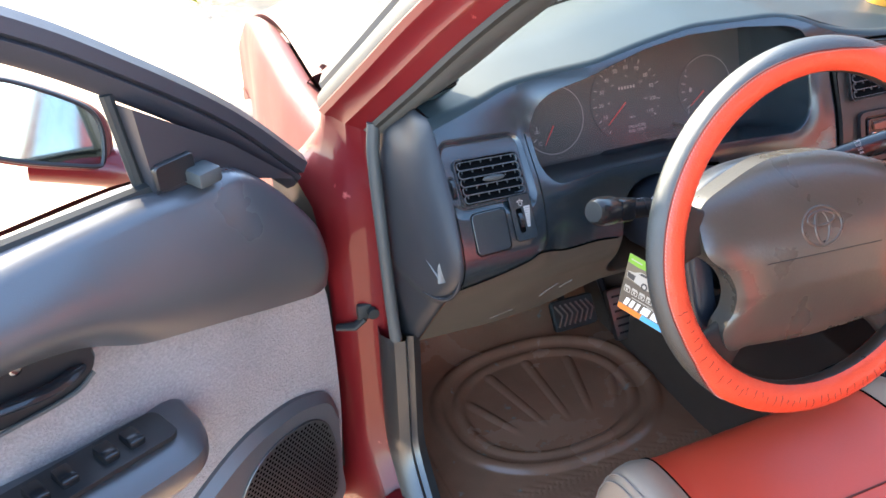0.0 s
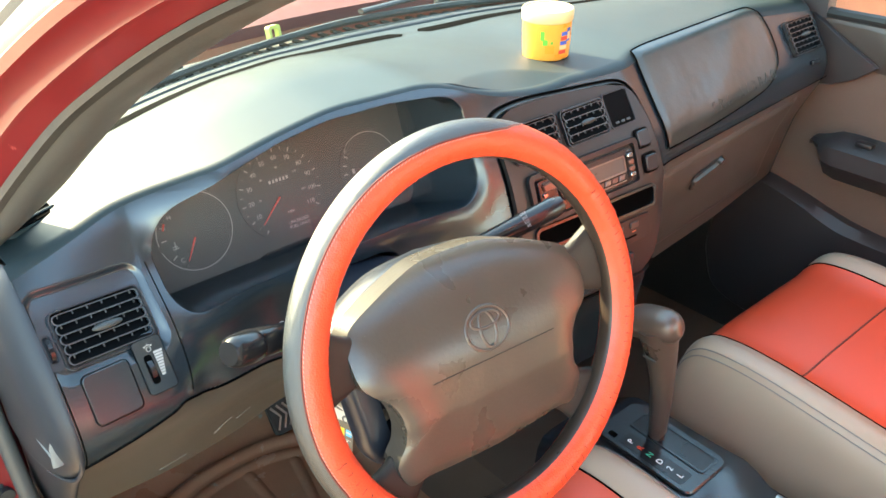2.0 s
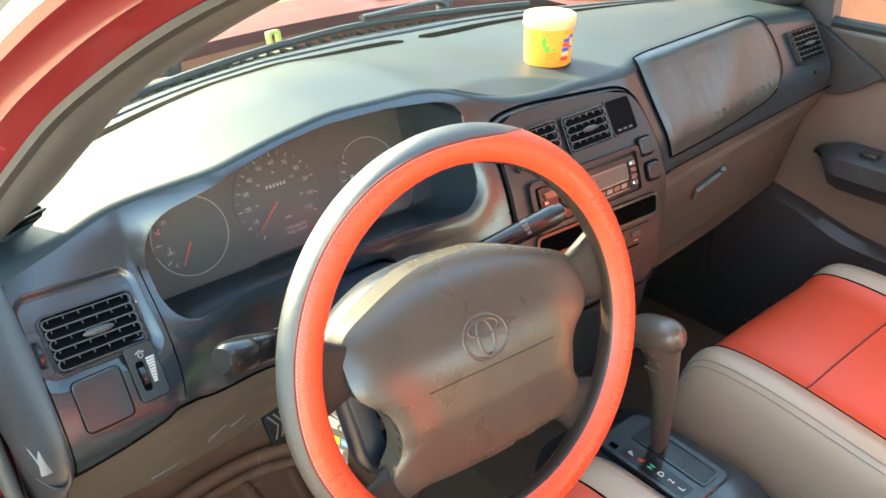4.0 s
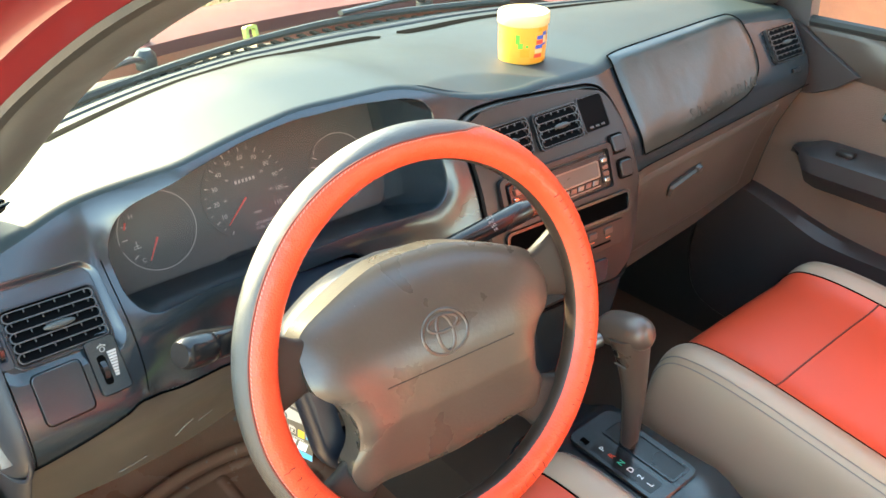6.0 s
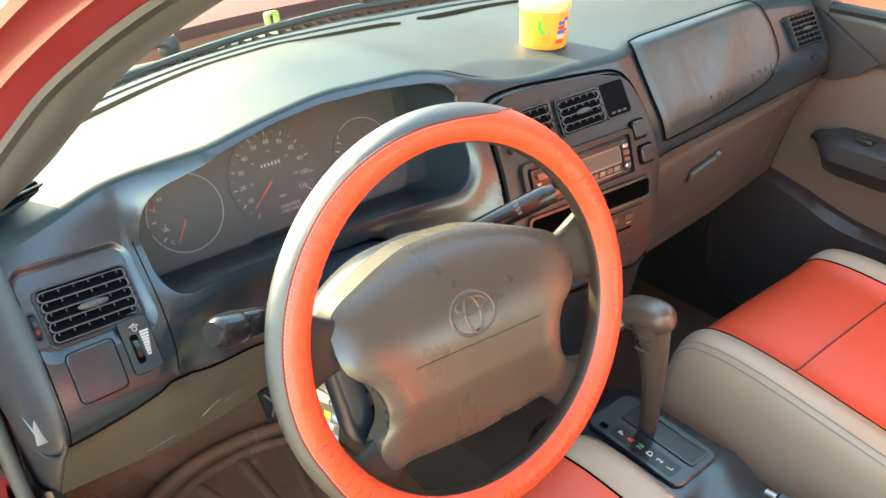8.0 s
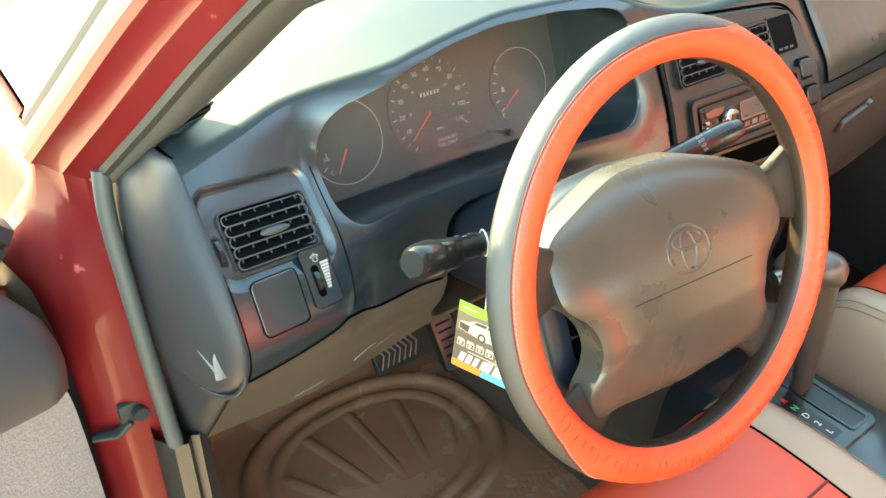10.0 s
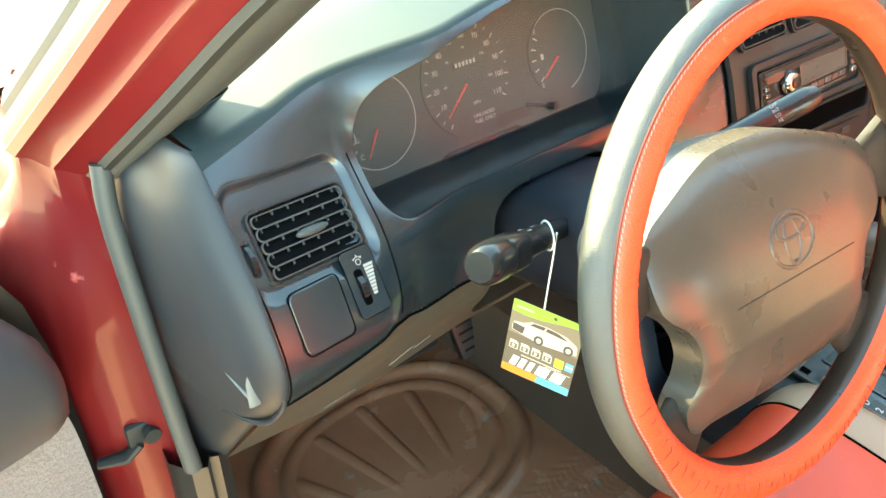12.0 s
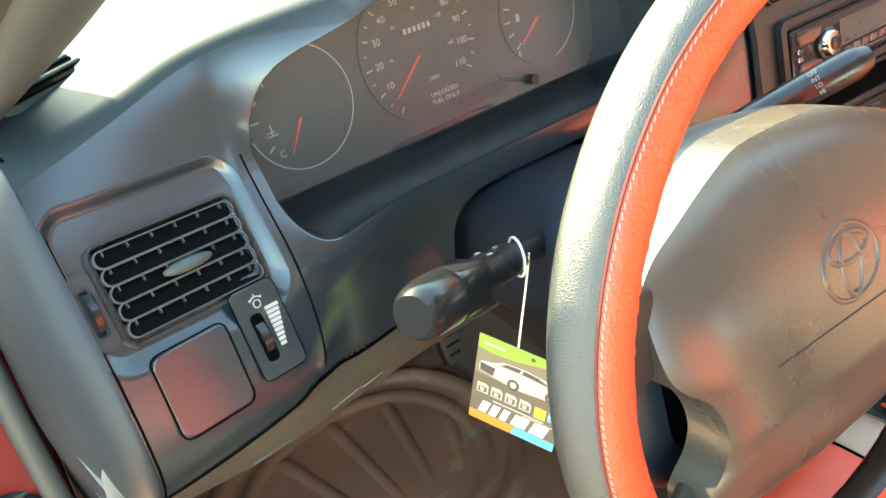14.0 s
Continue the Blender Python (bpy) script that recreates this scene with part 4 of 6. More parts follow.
def circle(r, n=48, a0=0.0, a1=360.0):
    return [(r * math.cos(radians(a0 + (a1 - a0) * k / n)), r * math.sin(radians(a0 + (a1 - a0) * k / n))) for k in range(n + (a1 - a0 < 360))]


def arc_ring(r0, r1, a0, a1, z=0.0, n=40, bm=None):
    own = bm is None
    bm = bmesh.new() if own else bm
    A = [bm.verts.new((r0 * math.cos(radians(a)), r0 * math.sin(radians(a)), z)) for a in np.linspace(a0, a1, n)]
    B = [bm.verts.new((r1 * math.cos(radians(a)), r1 * math.sin(radians(a)), z)) for a in np.linspace(a0, a1, n)]
    for i in range(n - 1):
        bm.faces.new((A[i], A[i + 1], B[i + 1], B[i]))
    return bm


def gauge(name, x, z, r, needle_angle, arc, label, reach=0.8):
    m = on_dial(x, z, 0.001)
    g = part(name, plate(circle(r, 56), 0.0012), M_DIAL, clu, label, m)
    arc and part("rim_line", arc_ring(r - 0.0012, r - 0.0003, arc[0], arc[1], 0.0015, 60), M_DIALWHITE, g, smooth=False)
    if needle_angle is not None:
        a = radians(needle_angle)
        bm = bmesh.new()
        tube([(0.007 * math.cos(a), 0.007 * math.sin(a), 0.005), (r * reach * math.cos(a), r * reach * math.sin(a), 0.0042)], [0.0013, 0.0006], 6, bm=bm)
        part("needle", bm, M_NEEDLE, g, "red needle")
    return g


def dial_word(g, text, size, x, y, rot=0):
    return part("numeral" if text.isdigit() else "word", letters(text, size, 0.0001), M_DIALWHITE, g, m=pose(x, y, 0.0016, 0, 0, rot), smooth=False)


tg = gauge("temperature_gauge", -0.4755, 0.912, 0.0440, 239, (-165, 185), "round temperature gauge", 0.76)
dial_word(tg, "H", 0.0070, -0.0240, 0.0225)
dial_word(tg, "C", 0.0070, -0.0230, -0.0265)
bm = bmesh.new()
for a, b in ((158, 1), (180, 0), (215, 0)):
    c, s = math.cos(radians(a)), math.sin(radians(a))
    tube([(0.0335 * c, 0.0335 * s, 0.0016), (0.0395 * c, 0.0395 * s, 0.0016)], 0.0007, 5, bm=bm)
part("ticks", bm, M_DIALWHITE, tg)
bm = bmesh.new()
tube([(-0.026, -0.012, 0.0016), (-0.026, -0.004, 0.0016)], 0.0006, 5, bm=bm)
tube([(-0.030, -0.012, 0.0016), (-0.022, -0.012, 0.0016)], 0.0005, 5, bm=bm)
tube([(-0.030, -0.0095, 0.0016), (-0.0235, -0.0095, 0.0016)], 0.0004, 5, bm=bm)
part("symbol", bm, M_DIALWHITE, tg)
bm = bmesh.new()
tube([(0.036 * math.cos(radians(a)), 0.036 * math.sin(radians(a)), 0.0016) for a in (150, 156, 162)], 0.0011, 5, bm=bm)
part("red_mark", bm, M_NEEDLE, tg)

sp = gauge("speedometer", -0.3635, 0.9215, 0.056, 222, None, "round speedometer marked in miles an hour")
for k in range(12):
    a = 233.2 - k * 24.2
    c, s = math.cos(radians(a)), math.sin(radians(a))
    if k:
        dial_word(sp, str(k * 10), 0.0076, 0.0405 * c, 0.0405 * s)
    dial_word(sp, str(int(k * 10 * 1.6 / 10) * 10), 0.0040, 0.0290 * c, 0.0290 * s) if k % 2 == 0 and k else None
bm = bmesh.new()
for k in range(23):
    a = 233.2 - k * 12.1
    c, s = math.cos(radians(a)), math.sin(radians(a))
    L = 0.0475 if k % 2 == 0 else 0.0495
    tube([(L * c, L * s, 0.0016), (0.0525 * c, 0.0525 * s, 0.0016)], 0.0006 if k % 2 == 0 else 0.0004, 5, bm=bm)
part("ticks", bm, M_DIALWHITE, sp)
od = part("odometer", box(0.030, 0.006, 0.0006, at=(0, 0.0145, 0.0016)), M_BLACK, sp)
bm = bmesh.new()
for k in range(6):
    box(0.0028, 0.0042, 0.0003, at=(-0.0115 + 0.0046 * k, 0.0145, 0.0021), bm=bm)
part("digits", bm, M_DIALWHITE, od, smooth=False)
dial_word(sp, "MPH", 0.0048, 0.006, -0.026)
dial_word(sp, "UNLEADED", 0.0054, 0.0125, -0.0385)
dial_word(sp, "FUEL ONLY", 0.0054, 0.0125, -0.0442)

fg = gauge("fuel_gauge", -0.2370, 0.9165, 0.0435, 218, (-75, 130), "round fuel gauge")
dial_word(fg, "F", 0.0072, -0.0300, 0.0262)
dial_word(fg, "E", 0.0066, -0.0290, -0.0290)
bm = bmesh.new()
for a in (148, 165, 182, 199, 218):
    c, s = math.cos(radians(a)), math.sin(radians(a))
    tube([(0.0335 * c, 0.0335 * s, 0.0016), (0.0395 * c, 0.0395 * s, 0.0016)], 0.0007, 5, bm=bm)
box(0.004, 0.006, 0.0002, at=(-0.0245, 0.000, 0.0016), bm=bm)
part("ticks", bm, M_DIALWHITE, fg)
bm = bmesh.new()
tube([(0, 0, 0), (0, 0, 0.032)], 0.0028, 10, bm=bm)
tube([(0, 0, 0.032), (0, 0, 0.042)], 0.0042, 12, bm=bm)
part("trip_knob", bm, M_BLACK, clu, "black trip reset knob", on_dial(-0.291, 0.8765, 0))
part("warning_strip", plate(rrect(0.050, 0.012, 0.002), 0.0006), M_BLACK, clu, m=on_dial(-0.312, 0.872, 0.001))
lens = part("lens", sheet([[(x, float(dial_y(z)) - 0.030 + 0.012 * (z - 0.93) / 0.07, z) for z in np.linspace(0.880, 0.998, 6)] for x in np.linspace(-0.540, -0.170, 8)]), M_LENS, clu, "clear plastic lens")
lens.visible_shadow = False

# ---------------------------------------------------------------- centre stack
cp_out = [(-0.118, 0.700), (-0.124, 0.80), (-0.124, 0.90), (-0.128, 0.962), (-0.118, 0.983), (-0.070, 0.988), (0.00, 0.984), (0.070, 0.979), (0.106, 0.975), (0.128, 0.964), (0.141, 0.935), (0.149, 0.86), (0.146, 0.79), (0.128, 0.730), (0.10, 0.700)]
cp = spline([(a, b, 0) for a, b in cp_out + cp_out[:1]], 90)[:-1]
bm = bmesh.new()
fr, bk = [], []
for p in cp:
    y = float(base_y(p.x, p.y))
    fr.append(bm.verts.new((p.x * 0.985 + 0.0002, y - 0.007, p.y * 0.99 + 0.0085)))
    bk.append(bm.verts.new((p.x, y + 0.004, p.y)))
n = len(cp)
for i in range(n):
    bm.faces.new((bk[i], bk[(i + 1) % n], fr[(i + 1) % n], fr[i]))
part("centre_panel_edge", bm, M_PANEL, dash)
bm = bmesh.new()
tube([(p.x * 1.006, float(base_y(p.x, p.y)) - 0.0006, p.y + 0.0012) for p in cp], 0.0016, 6, closed=True, bm=bm)
part("panel_seam", bm, M_DARK, dash)
P = []
for i in range(28):
    u = i / 27
    row = []
    for j in range(36):
        z = 0.7085 + (0.9845 - 0.7085) * j / 35
        xl = np.interp(z, [0.700, 0.80, 0.90, 0.955, 0.976, 0.985], [-0.116, -0.122, -0.122, -0.125, -0.119, -0.092])
        xr = np.interp(z, [0.700, 0.730, 0.79, 0.86, 0.930, 0.958, 0.972, 0.978, 0.985], [0.100, 0.126, 0.143, 0.146, 0.139, 0.130, 0.112, 0.070, -0.020])
        x = xl + (xr - xl) * u
        row.append((x, float(base_y(x, z)) - 0.0072, z))
    P.append(row)
part("centre_panel", sheet(P), M_PANEL, dash, "dark centre console panel")
air_vent(on_face(-0.071, 0.941, 0.0098), 0.076, 0.044, 4, "black louvred centre air vent", False, dash)
air_vent(on_face(0.019, 0.9405, 0.0098), 0.076, 0.044, 4, "black louvred centre air vent", False, dash)
dp = part("clock_display", plate(rrect(0.046, 0.046, 0.004), 0.0012, 0.0004, 0), M_BLADE, dash, "dark clock display", on_face(0.089, 0.943, 0.0075))
part("frame", ring(rrect(0.050, 0.050, 0.006), rrect(0.046, 0.046, 0.004), 0.0022), M_BLACK, dp)
for k in range(3):
    part("button", box(0.007, 0.003, 0.002, 0.0006, 1, (-0.011 + 0.011 * k, -0.018, 0.0015)), M_TRIM, dp)
for x, z in ((0.113, 0.902), (0.119, 0.870)):
    b = part("switch", plate(rrect(0.022, 0.022, 0.004), 0.006, 0.0015), M_BLACK, dash, "square push switch", on_face(x, z, 0.0072))
    part("surround", ring(rrect(0.028, 0.028, 0.006), rrect(0.0225, 0.0225, 0.004), 0.002), M_BLADE, b)
# no hollow here: a near-black plate gives the slot's shade
sl = part("storage_slot", plate(rrect(0.215, 0.026, 0.006), 0.001), M_DARK, dash, "dark storage slot", on_face(0.010, 0.826, 0.0073))
part("frame", ring(rrect(0.222, 0.033, 0.008), rrect(0.214, 0.025, 0.006), 0.004), M_DASH, sl)
cl = part("climate_panel", plate(rrect(0.205, 0.036, 0.005), 0.0025, 0.0008), M_BLACK, dash, "climate control panel with sliders", on_face(0.006, 0.786, 0.0072))
for k in range(5):
    part("button", plate(rrect(0.016, 0.009, 0.002), 0.003, 0.0008, 0.002), M_TRIM, cl, m=pose(-0.05 + 0.03 * k, 0.008, 0))
    part("mark", box(0.008, 0.0016, 0.0003, at=(-0.05 + 0.03 * k, -0.002, 0.0027)), surface("orange_mark", (0.5, 0.16, 0.08), 0.6) if k == 0 else bpy.data.materials["orange_mark"], cl, smooth=False)
part("slider_track", box(0.15, 0.003, 0.0004, at=(0, -0.009, 0.0027)), M_DARK, cl, smooth=False)
part("slider_knob", box(0.010, 0.008, 0.010, 0.002, 2, (0.03, -0.009, 0.006)), M_BLACK, cl)
part("ashtray", plate(rrect(0.15, 0.036, 0.006), 0.004, 0.001), M_DASH, dash, "closed ashtray lid", on_face(0.005, 0.735, 0.0072))

# ---------------------------------------------------------------- car radio
radio = thing("car_radio", "black and chrome car radio with a round knob", "radio", on_face(-0.002, 0.876, 0.0078))
part("body", plate(rrect(0.182, 0.054, 0.005), 0.0010, 0.0004), M_GLOSSBLACK, radio)
part("surround", ring(rrect(0.196, 0.066, 0.008), rrect(0.182, 0.054, 0.005), 0.0060), M_BLACK, radio, "black plastic surround")
part("faceplate", plate(rrect(0.172, 0.046, 0.004), 0.0050, 0.0012, 0.0008), M_GLOSSBLACK, radio, "sloping gloss black faceplate")
part("top_strip", plate([(-0.080, 0.020), (-0.074, 0.0120), (0.080, 0.0150), (0.080, 0.0215)], 0.0012, 0.0004, 0.0056), M_BLACK, radio)
M_DISPLAY = surface("grey_display", (0.070, 0.062, 0.054), 0.34, vary=0.15, scale=40, bump=0)
part("display", plate(rrect(0.084, 0.019, 0.002), 0.0010, 0.0003, 0.0058), M_DISPLAY, radio, "blank grey display window", pose(0.024, 0.0035, 0))
part("display_frame", ring(rrect(0.088, 0.023, 0.003), rrect(0.084, 0.019, 0.002), 0.0020, 0.0056), M_STEEL, radio, "thin bright display frame", pose(0.024, 0.0035, 0))
kb = part("volume_knob", lathe([(0.0118, 0.005), (0.0118, 0.0125), (0.0100, 0.0150), (0.0040, 0.0158)], 32), M_CHROME, radio, "round chrome volume knob", pose(-0.040, 0.0005, 0))
part("knob_ring", lathe([(0.0142, 0.005), (0.0142, 0.0085), (0.0122, 0.0100)], 32), M_GLOSSBLACK, kb)
part("knob_cap", lathe([(0.0060, 0.0150), (0.0060, 0.0168), (0.0020, 0.0176)], 24), M_GLOSSBLACK, kb)
for sy in (1, -1):
    wing = [(-0.080, sy * 0.0160), (-0.062, sy * 0.0185), (-0.047, sy * 0.0165), (-0.050, sy * 0.0105), (-0.058, sy * 0.0075), (-0.078, sy * 0.0085)]
    part("button", plate(wing if sy > 0 else wing[::-1], 0.0034, 0.0012, 0.0056), M_BROWNMETAL, radio, "curved bronze button beside the knob")
    part("small_button", plate(rrect(0.0070, 0.0045, 0.0015), 0.0030, 0.0008, 0.0056), M_CHROME, radio, m=pose(-0.078, sy * 0.0035, 0))
part("release_button", plate(rrect(0.0060, 0.0060, 0.002), 0.0032, 0.0010, 0.0056), M_NEEDLE, radio, "small red release button", pose(-0.0785, -0.0195, 0))
for k in range(6):
    x = -0.016 + 0.0135 * k
    part("preset_button", plate([(x, -0.0165), (x + 0.0100, -0.0165), (x + 0.0125, -0.0105), (x + 0.0025, -0.0105)], 0.0022, 0.0007, 0.0056), M_STEEL if k % 2 else M_BROWNMETAL, radio, "slanted preset button")
part("trim_line", plate([(-0.030, -0.0205), (0.066, -0.0205), (0.066, -0.0190), (-0.030, -0.0190)], 0.0008, 0, 0.0056), M_STEEL, radio, smooth=False)
part("side_panel", plate(rrect(0.0140, 0.038, 0.003), 0.0020, 0.0008, 0.0056), M_GLOSSBLACK, radio, m=pose(0.0775, 0, 0))
for y, mat in ((0.0125, M_CHROME), (0.0035, M_BROWNMETAL), (-0.0055, M_BROWNMETAL), (-0.0140, M_CHROME)):
    part("side_button", plate(rrect(0.0095, 0.0060, 0.002), 0.0026, 0.0008, 0.0074), mat, radio, m=pose(0.0775, y, 0))

# ---------------------------------------------------------------- passenger side
P = []
for i in range(90):
    row = []
    for j in range(50):
        u, v = -1 + 2 * i / 89, -1 + 2 * j / 49
        h = (v + 1) / 2
        bulge = 0.010 * (1 - (2 * h - 1) ** 2)
        x = 0.352 + 0.012 * (2 * h - 1) * (1 - u) / 2 + (0.164 + bulge) * u - 0.026 * h ** 2 * ((1 - u) / 2) ** 2 - 0.020 * abs(2 * h - 1) ** 5 * max(0, u) ** 4
        lo = 0.871 + 0.012 * (u + 1) - 0.006 * (1 - u * u) + 0.012 * max(0, (u - 0.6) / 0.4) ** 2
        r_ = float(nose(x))
        zj = float(z_lip(x)) - r_ * (1 - math.cos(radians(57)))
        z = lo + (zj - lo) * min(1, h / 0.78)
        turn_ = 57 - 36 * max(0, (h - 0.78) / 0.22)
        e = min(1 - abs(u), (1 - abs(v)) * 0.35)
        out = 0.0028 + 0.0022 * float(sstep(0.0, 0.09, e))
        wr = 0.0007 * noise.noise(Vector((x * 18, z * 26, 2.0))) + 0.0003 * noise.noise(Vector((x * 60, z * 60, 5.0)))
        wr += 0.0022 * math.exp(-((x - 0.33 - (z - 0.9)) / 0.05) ** 2)
        up_ = out + wr * float(sstep(0.0, 0.1, e))
        if h <= 0.78:
            n_ = (0, -0.84, 0.54)
            p_ = (x, float(base_y(x, z)), z)
        else:
            n_ = (0, -math.sin(radians(turn_)), math.cos(radians(turn_)))
            p_ = (x, float(y_lip(x)) + r_ + n_[1] * r_, float(z_lip(x)) - r_ + n_[2] * r_)
        row.append((x, p_[1] + n_[1] * up_, p_[2] + n_[2] * up_))
    P.append(row)
ab = part("airbag_cover", sheet(P), M_VINYL, dash, "wrinkled black vinyl airbag cover with embossed letters")
bm = bmesh.new()
loop = [P[i][0] for i in range(0, 90, 3)] + [P[89][j] for j in range(0, 50, 3)] + [P[i][49] for i in range(89, -1, -3)] + [P[0][j] for j in range(49, -1, -3)]
tube([(a, b - 0.0002, c) for a, b, c in loop], 0.0012, 6, closed=True, bm=bm)
part("seam", bm, M_DARK, dash)
for k, ch in enumerate("SRS AIRBAG"):
    if ch != " ":
        x = 0.300 + 0.0205 * k
        part("letter", letters(ch, 0.023, 0.0007), M_VINYL, ab, m=on_face(x, 0.897 + 0.008 * (k / 9), 0.0047 + 0.0022 * math.exp(-((x - 0.33) / 0.05) ** 2)))
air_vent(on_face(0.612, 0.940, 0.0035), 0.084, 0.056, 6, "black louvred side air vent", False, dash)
part("vent_knob", box(0.024, 0.007, 0.004, 0.0015, 2), M_BLACK, dash, m=on_face(0.628, 0.897, 0.003))
P = []
for i in range(40):
    row = []
    for j in range(24):
        u, v = -1 + 2 * i / 39, -1 + 2 * j / 23
        x = 0.385 + 0.215 * u
        z = 0.752 + 0.088 * v + 0.004 * u
        e = min(1 - abs(u), (1 - abs(v)) * 0.45)
        row.append((x, float(base_y(x, z)) + 0.001 - 0.005 * float(sstep(0, 0.03, e)), z))
    P.append(row)
gb = part("glovebox_lid", sheet(P), M_KNEE, dash, "closed glovebox lid")
hd = part("handle_recess", plate(rrect(0.086, 0.028, 0.004), 0.0006), M_BLACK, gb, m=on_face(0.318, 0.786, 0.0055, 8))
part("handle", plate(rrect(0.074, 0.020, 0.003), 0.006, 0.002), M_KNEE, gb, "recessed glovebox handle", on_face(0.314, 0.782, 0.0055, 8))
part("lock", lathe([(0.006, 0), (0.006, 0.007), (0.004, 0.008)], 16), M_STEEL, gb, "round key lock", on_face(0.350, 0.798, 0.006))
for xa, xb, z in ((0.16, 0.69, 0.855),):
    bm = bmesh.new()
    tube([(x, float(base_y(x, z + 0.01 * (x - 0.4))) - 0.0004, z + 0.01 * (x - 0.4)) for x in np.linspace(xa, xb, 30)], 0.0008, 6, bm=bm)
    part("shelf_seam", bm, M_DARK, dash)

# ---------------------------------------------------------------- steering wheel
WHEEL = pose(-0.358, 0.0, 0.900, 71.5, 0, -3) @ pose(0, 0, 0, 0, 0, -1.5)
wheel = thing("steering_wheel", "four-spoke steering wheel in a red and black stitched leather cover", "steering wheel", WHEEL)
RIM, TUB = 0.1785, 0.0180
SPLIT = ([54, 58, 62, 67, 73, 80, 90, 103, 118, 132, 145, 190, 203, 213, 222, 231, 240, 249, 257], [-118, -95, -20, 30, 58, 70, 74, 68, 58, 53, 52, 52, 58, 52, 34, 2, -42, -88, -118])


def rim_point(a, f, r=TUB):
    a, f = radians(a), radians(f)
    w = RIM + r * math.cos(f)
    return (w * math.cos(a), w * math.sin(a), r * math.sin(f))


def split_at(a):
    a %= 360
    return float(interp(a, *SPLIT)) if 54 <= a <= 257 else -118.0


def rim_band(f0, f1, a0, a1, n, k, r=TUB, ruffle=0.0):
    P = []
    for a in np.linspace(a0, a1, n):
        lo, hi = (f0(a) if callable(f0) else f0), (f1(a) if callable(f1) else f1)
        P.append([rim_point(a, f, r + ruffle * noise.noise(Vector((a * 0.9, f * 0.02, 1)))) for f in np.linspace(lo, hi, k)])
    return P


part("red_cover", sheet(rim_band(split_at, 150, 0, 360, 361, 22, TUB, 0.0006)), M_LEATHER_RED, wheel, "smooth red leather part of the cover", smooth="all")
part("black_cover", sheet(rim_band(-120, split_at, 54.5, 256, 250, 20, TUB + 0.0003)), M_LEATHER_BLACK, wheel, "grained black leather part of the cover", smooth="all")
part("inner_rim", sheet(rim_band(147, 245, 0, 360, 181, 12, TUB - 0.0012)), M_RIM, wheel, smooth="all")
bm = bmesh.new()
for a in np.arange(57, 254, 1.2):
    f = split_at(a)
    if f > -100:
        p, q = rim_point(a, f + 5, TUB + 0.0005), rim_point(a + 0.85, f + 7, TUB + 0.0005)
        tube([p, q], 0.0004, 5, bm=bm)
part("stitches", bm, M_THREAD, wheel, "row of pale stitches")
bm = bmesh.new()
tube([rim_point(a, split_at(a), TUB + 0.0002) for a in np.arange(58, 250, 1.0)], 0.0009, 6, bm=bm)
part("seam", bm, M_THREAD_DARK, wheel)
bm = bmesh.new()
r2 = random.Random(3)
for a in np.concatenate([np.arange(228, 395, 2.9), np.arange(196, 226, 3.5)]):
    a += r2.uniform(-0.7, 0.7)
    f0 = r2.uniform(92, 110)
    L = r2.uniform(14, 38) * (1 if a < 330 else 0.6)
    tube([rim_point(a + r2.uniform(-0.3, 0.3), f, TUB + 0.0002) for f in np.linspace(f0, f0 - L, 4)], [0.0005, 0.0004, 0.0003, 0.0002], 5, bm=bm)
tagged(part("gathered_edge", bm, M_THREAD_DARK, wheel, "small gathered creases along the cover's inner edge"), kind="stuff")


def mirror_line(pts):
    return pts + [(-x, y) for x, y in pts[::-1] if x > 1e-6 or x < -1e-6]


half = [(0.0, 0.0790), (-0.035, 0.0775), (-0.065, 0.0705), (-0.095, 0.0605), (-0.120, 0.0500), (-0.1315, 0.0390), (-0.1350, 0.0220), (-0.1330, 0.0020), (-0.1250, -0.0100), (-0.1130, -0.0200), (-0.1045, -0.0340), (-0.1015, -0.0500), (-0.1030, -0.0660), (-0.1095, -0.0780), (-0.1120, -0.0880), (-0.1070, -0.1040), (-0.0980, -0.1120), (-0.0800, -0.1095), (-0.0500, -0.1120), (0.0, -0.1150)]
outline = [(p.x, p.y) for p in spline([(x, y, 0) for x, y in half], 80)]
outline = outline + [(-x, y) for x, y in outline[-2:0:-1]]


def pad_h(x, y, s):
    h = 0.014 - 3.9 * max(0, y + 0.02) ** 2 - 0.22 * max(0, -y - 0.05)
    h -= 1.3 * max(0, abs(x) - 0.07) ** 2
    return h - 0.0055 * s ** 9 + 0.0003 * noise.noise(Vector((x * 55, y * 40, 4))) * (0.3 + s)


P = []
cy = -0.008
for s in list(np.linspace(0.02, 0.9, 22)) + list(np.linspace(0.915, 1.0, 10)):
    P.append([(x * s, cy + (y - cy) * s, pad_h(x * s, cy + (y - cy) * s, s)) for x, y in outline])
for dz in (0.004, 0.012, 0.026):
    P.append([(x * 0.998, y * 0.998, pad_h(x, y, 1.0) - dz) for x, y in outline])
pad = part("horn_pad", sheet(P, close_v=True), M_PAD, wheel, "dark wrinkled vinyl horn pad")
bm = bmesh.new()
for ax, ay, ox, oy in ((0.0245, 0.0195, 0, 0), (0.0085, 0.0165, 0, -0.001), (0.0165, 0.0070, 0, 0.008)):
    pts = []
    for t in np.linspace(0, 2 * math.pi, 48, endpoint=False):
        x, y = ox + ax * math.cos(t), 0.008 + oy + ay * math.sin(t)
        pts.append((x, y, pad_h(x, y, 0.2) - 0.0009))
    tube(pts, 0.0019, 10, closed=True, bm=bm)
part("emblem", bm, M_PAD, pad, "embossed oval emblem")
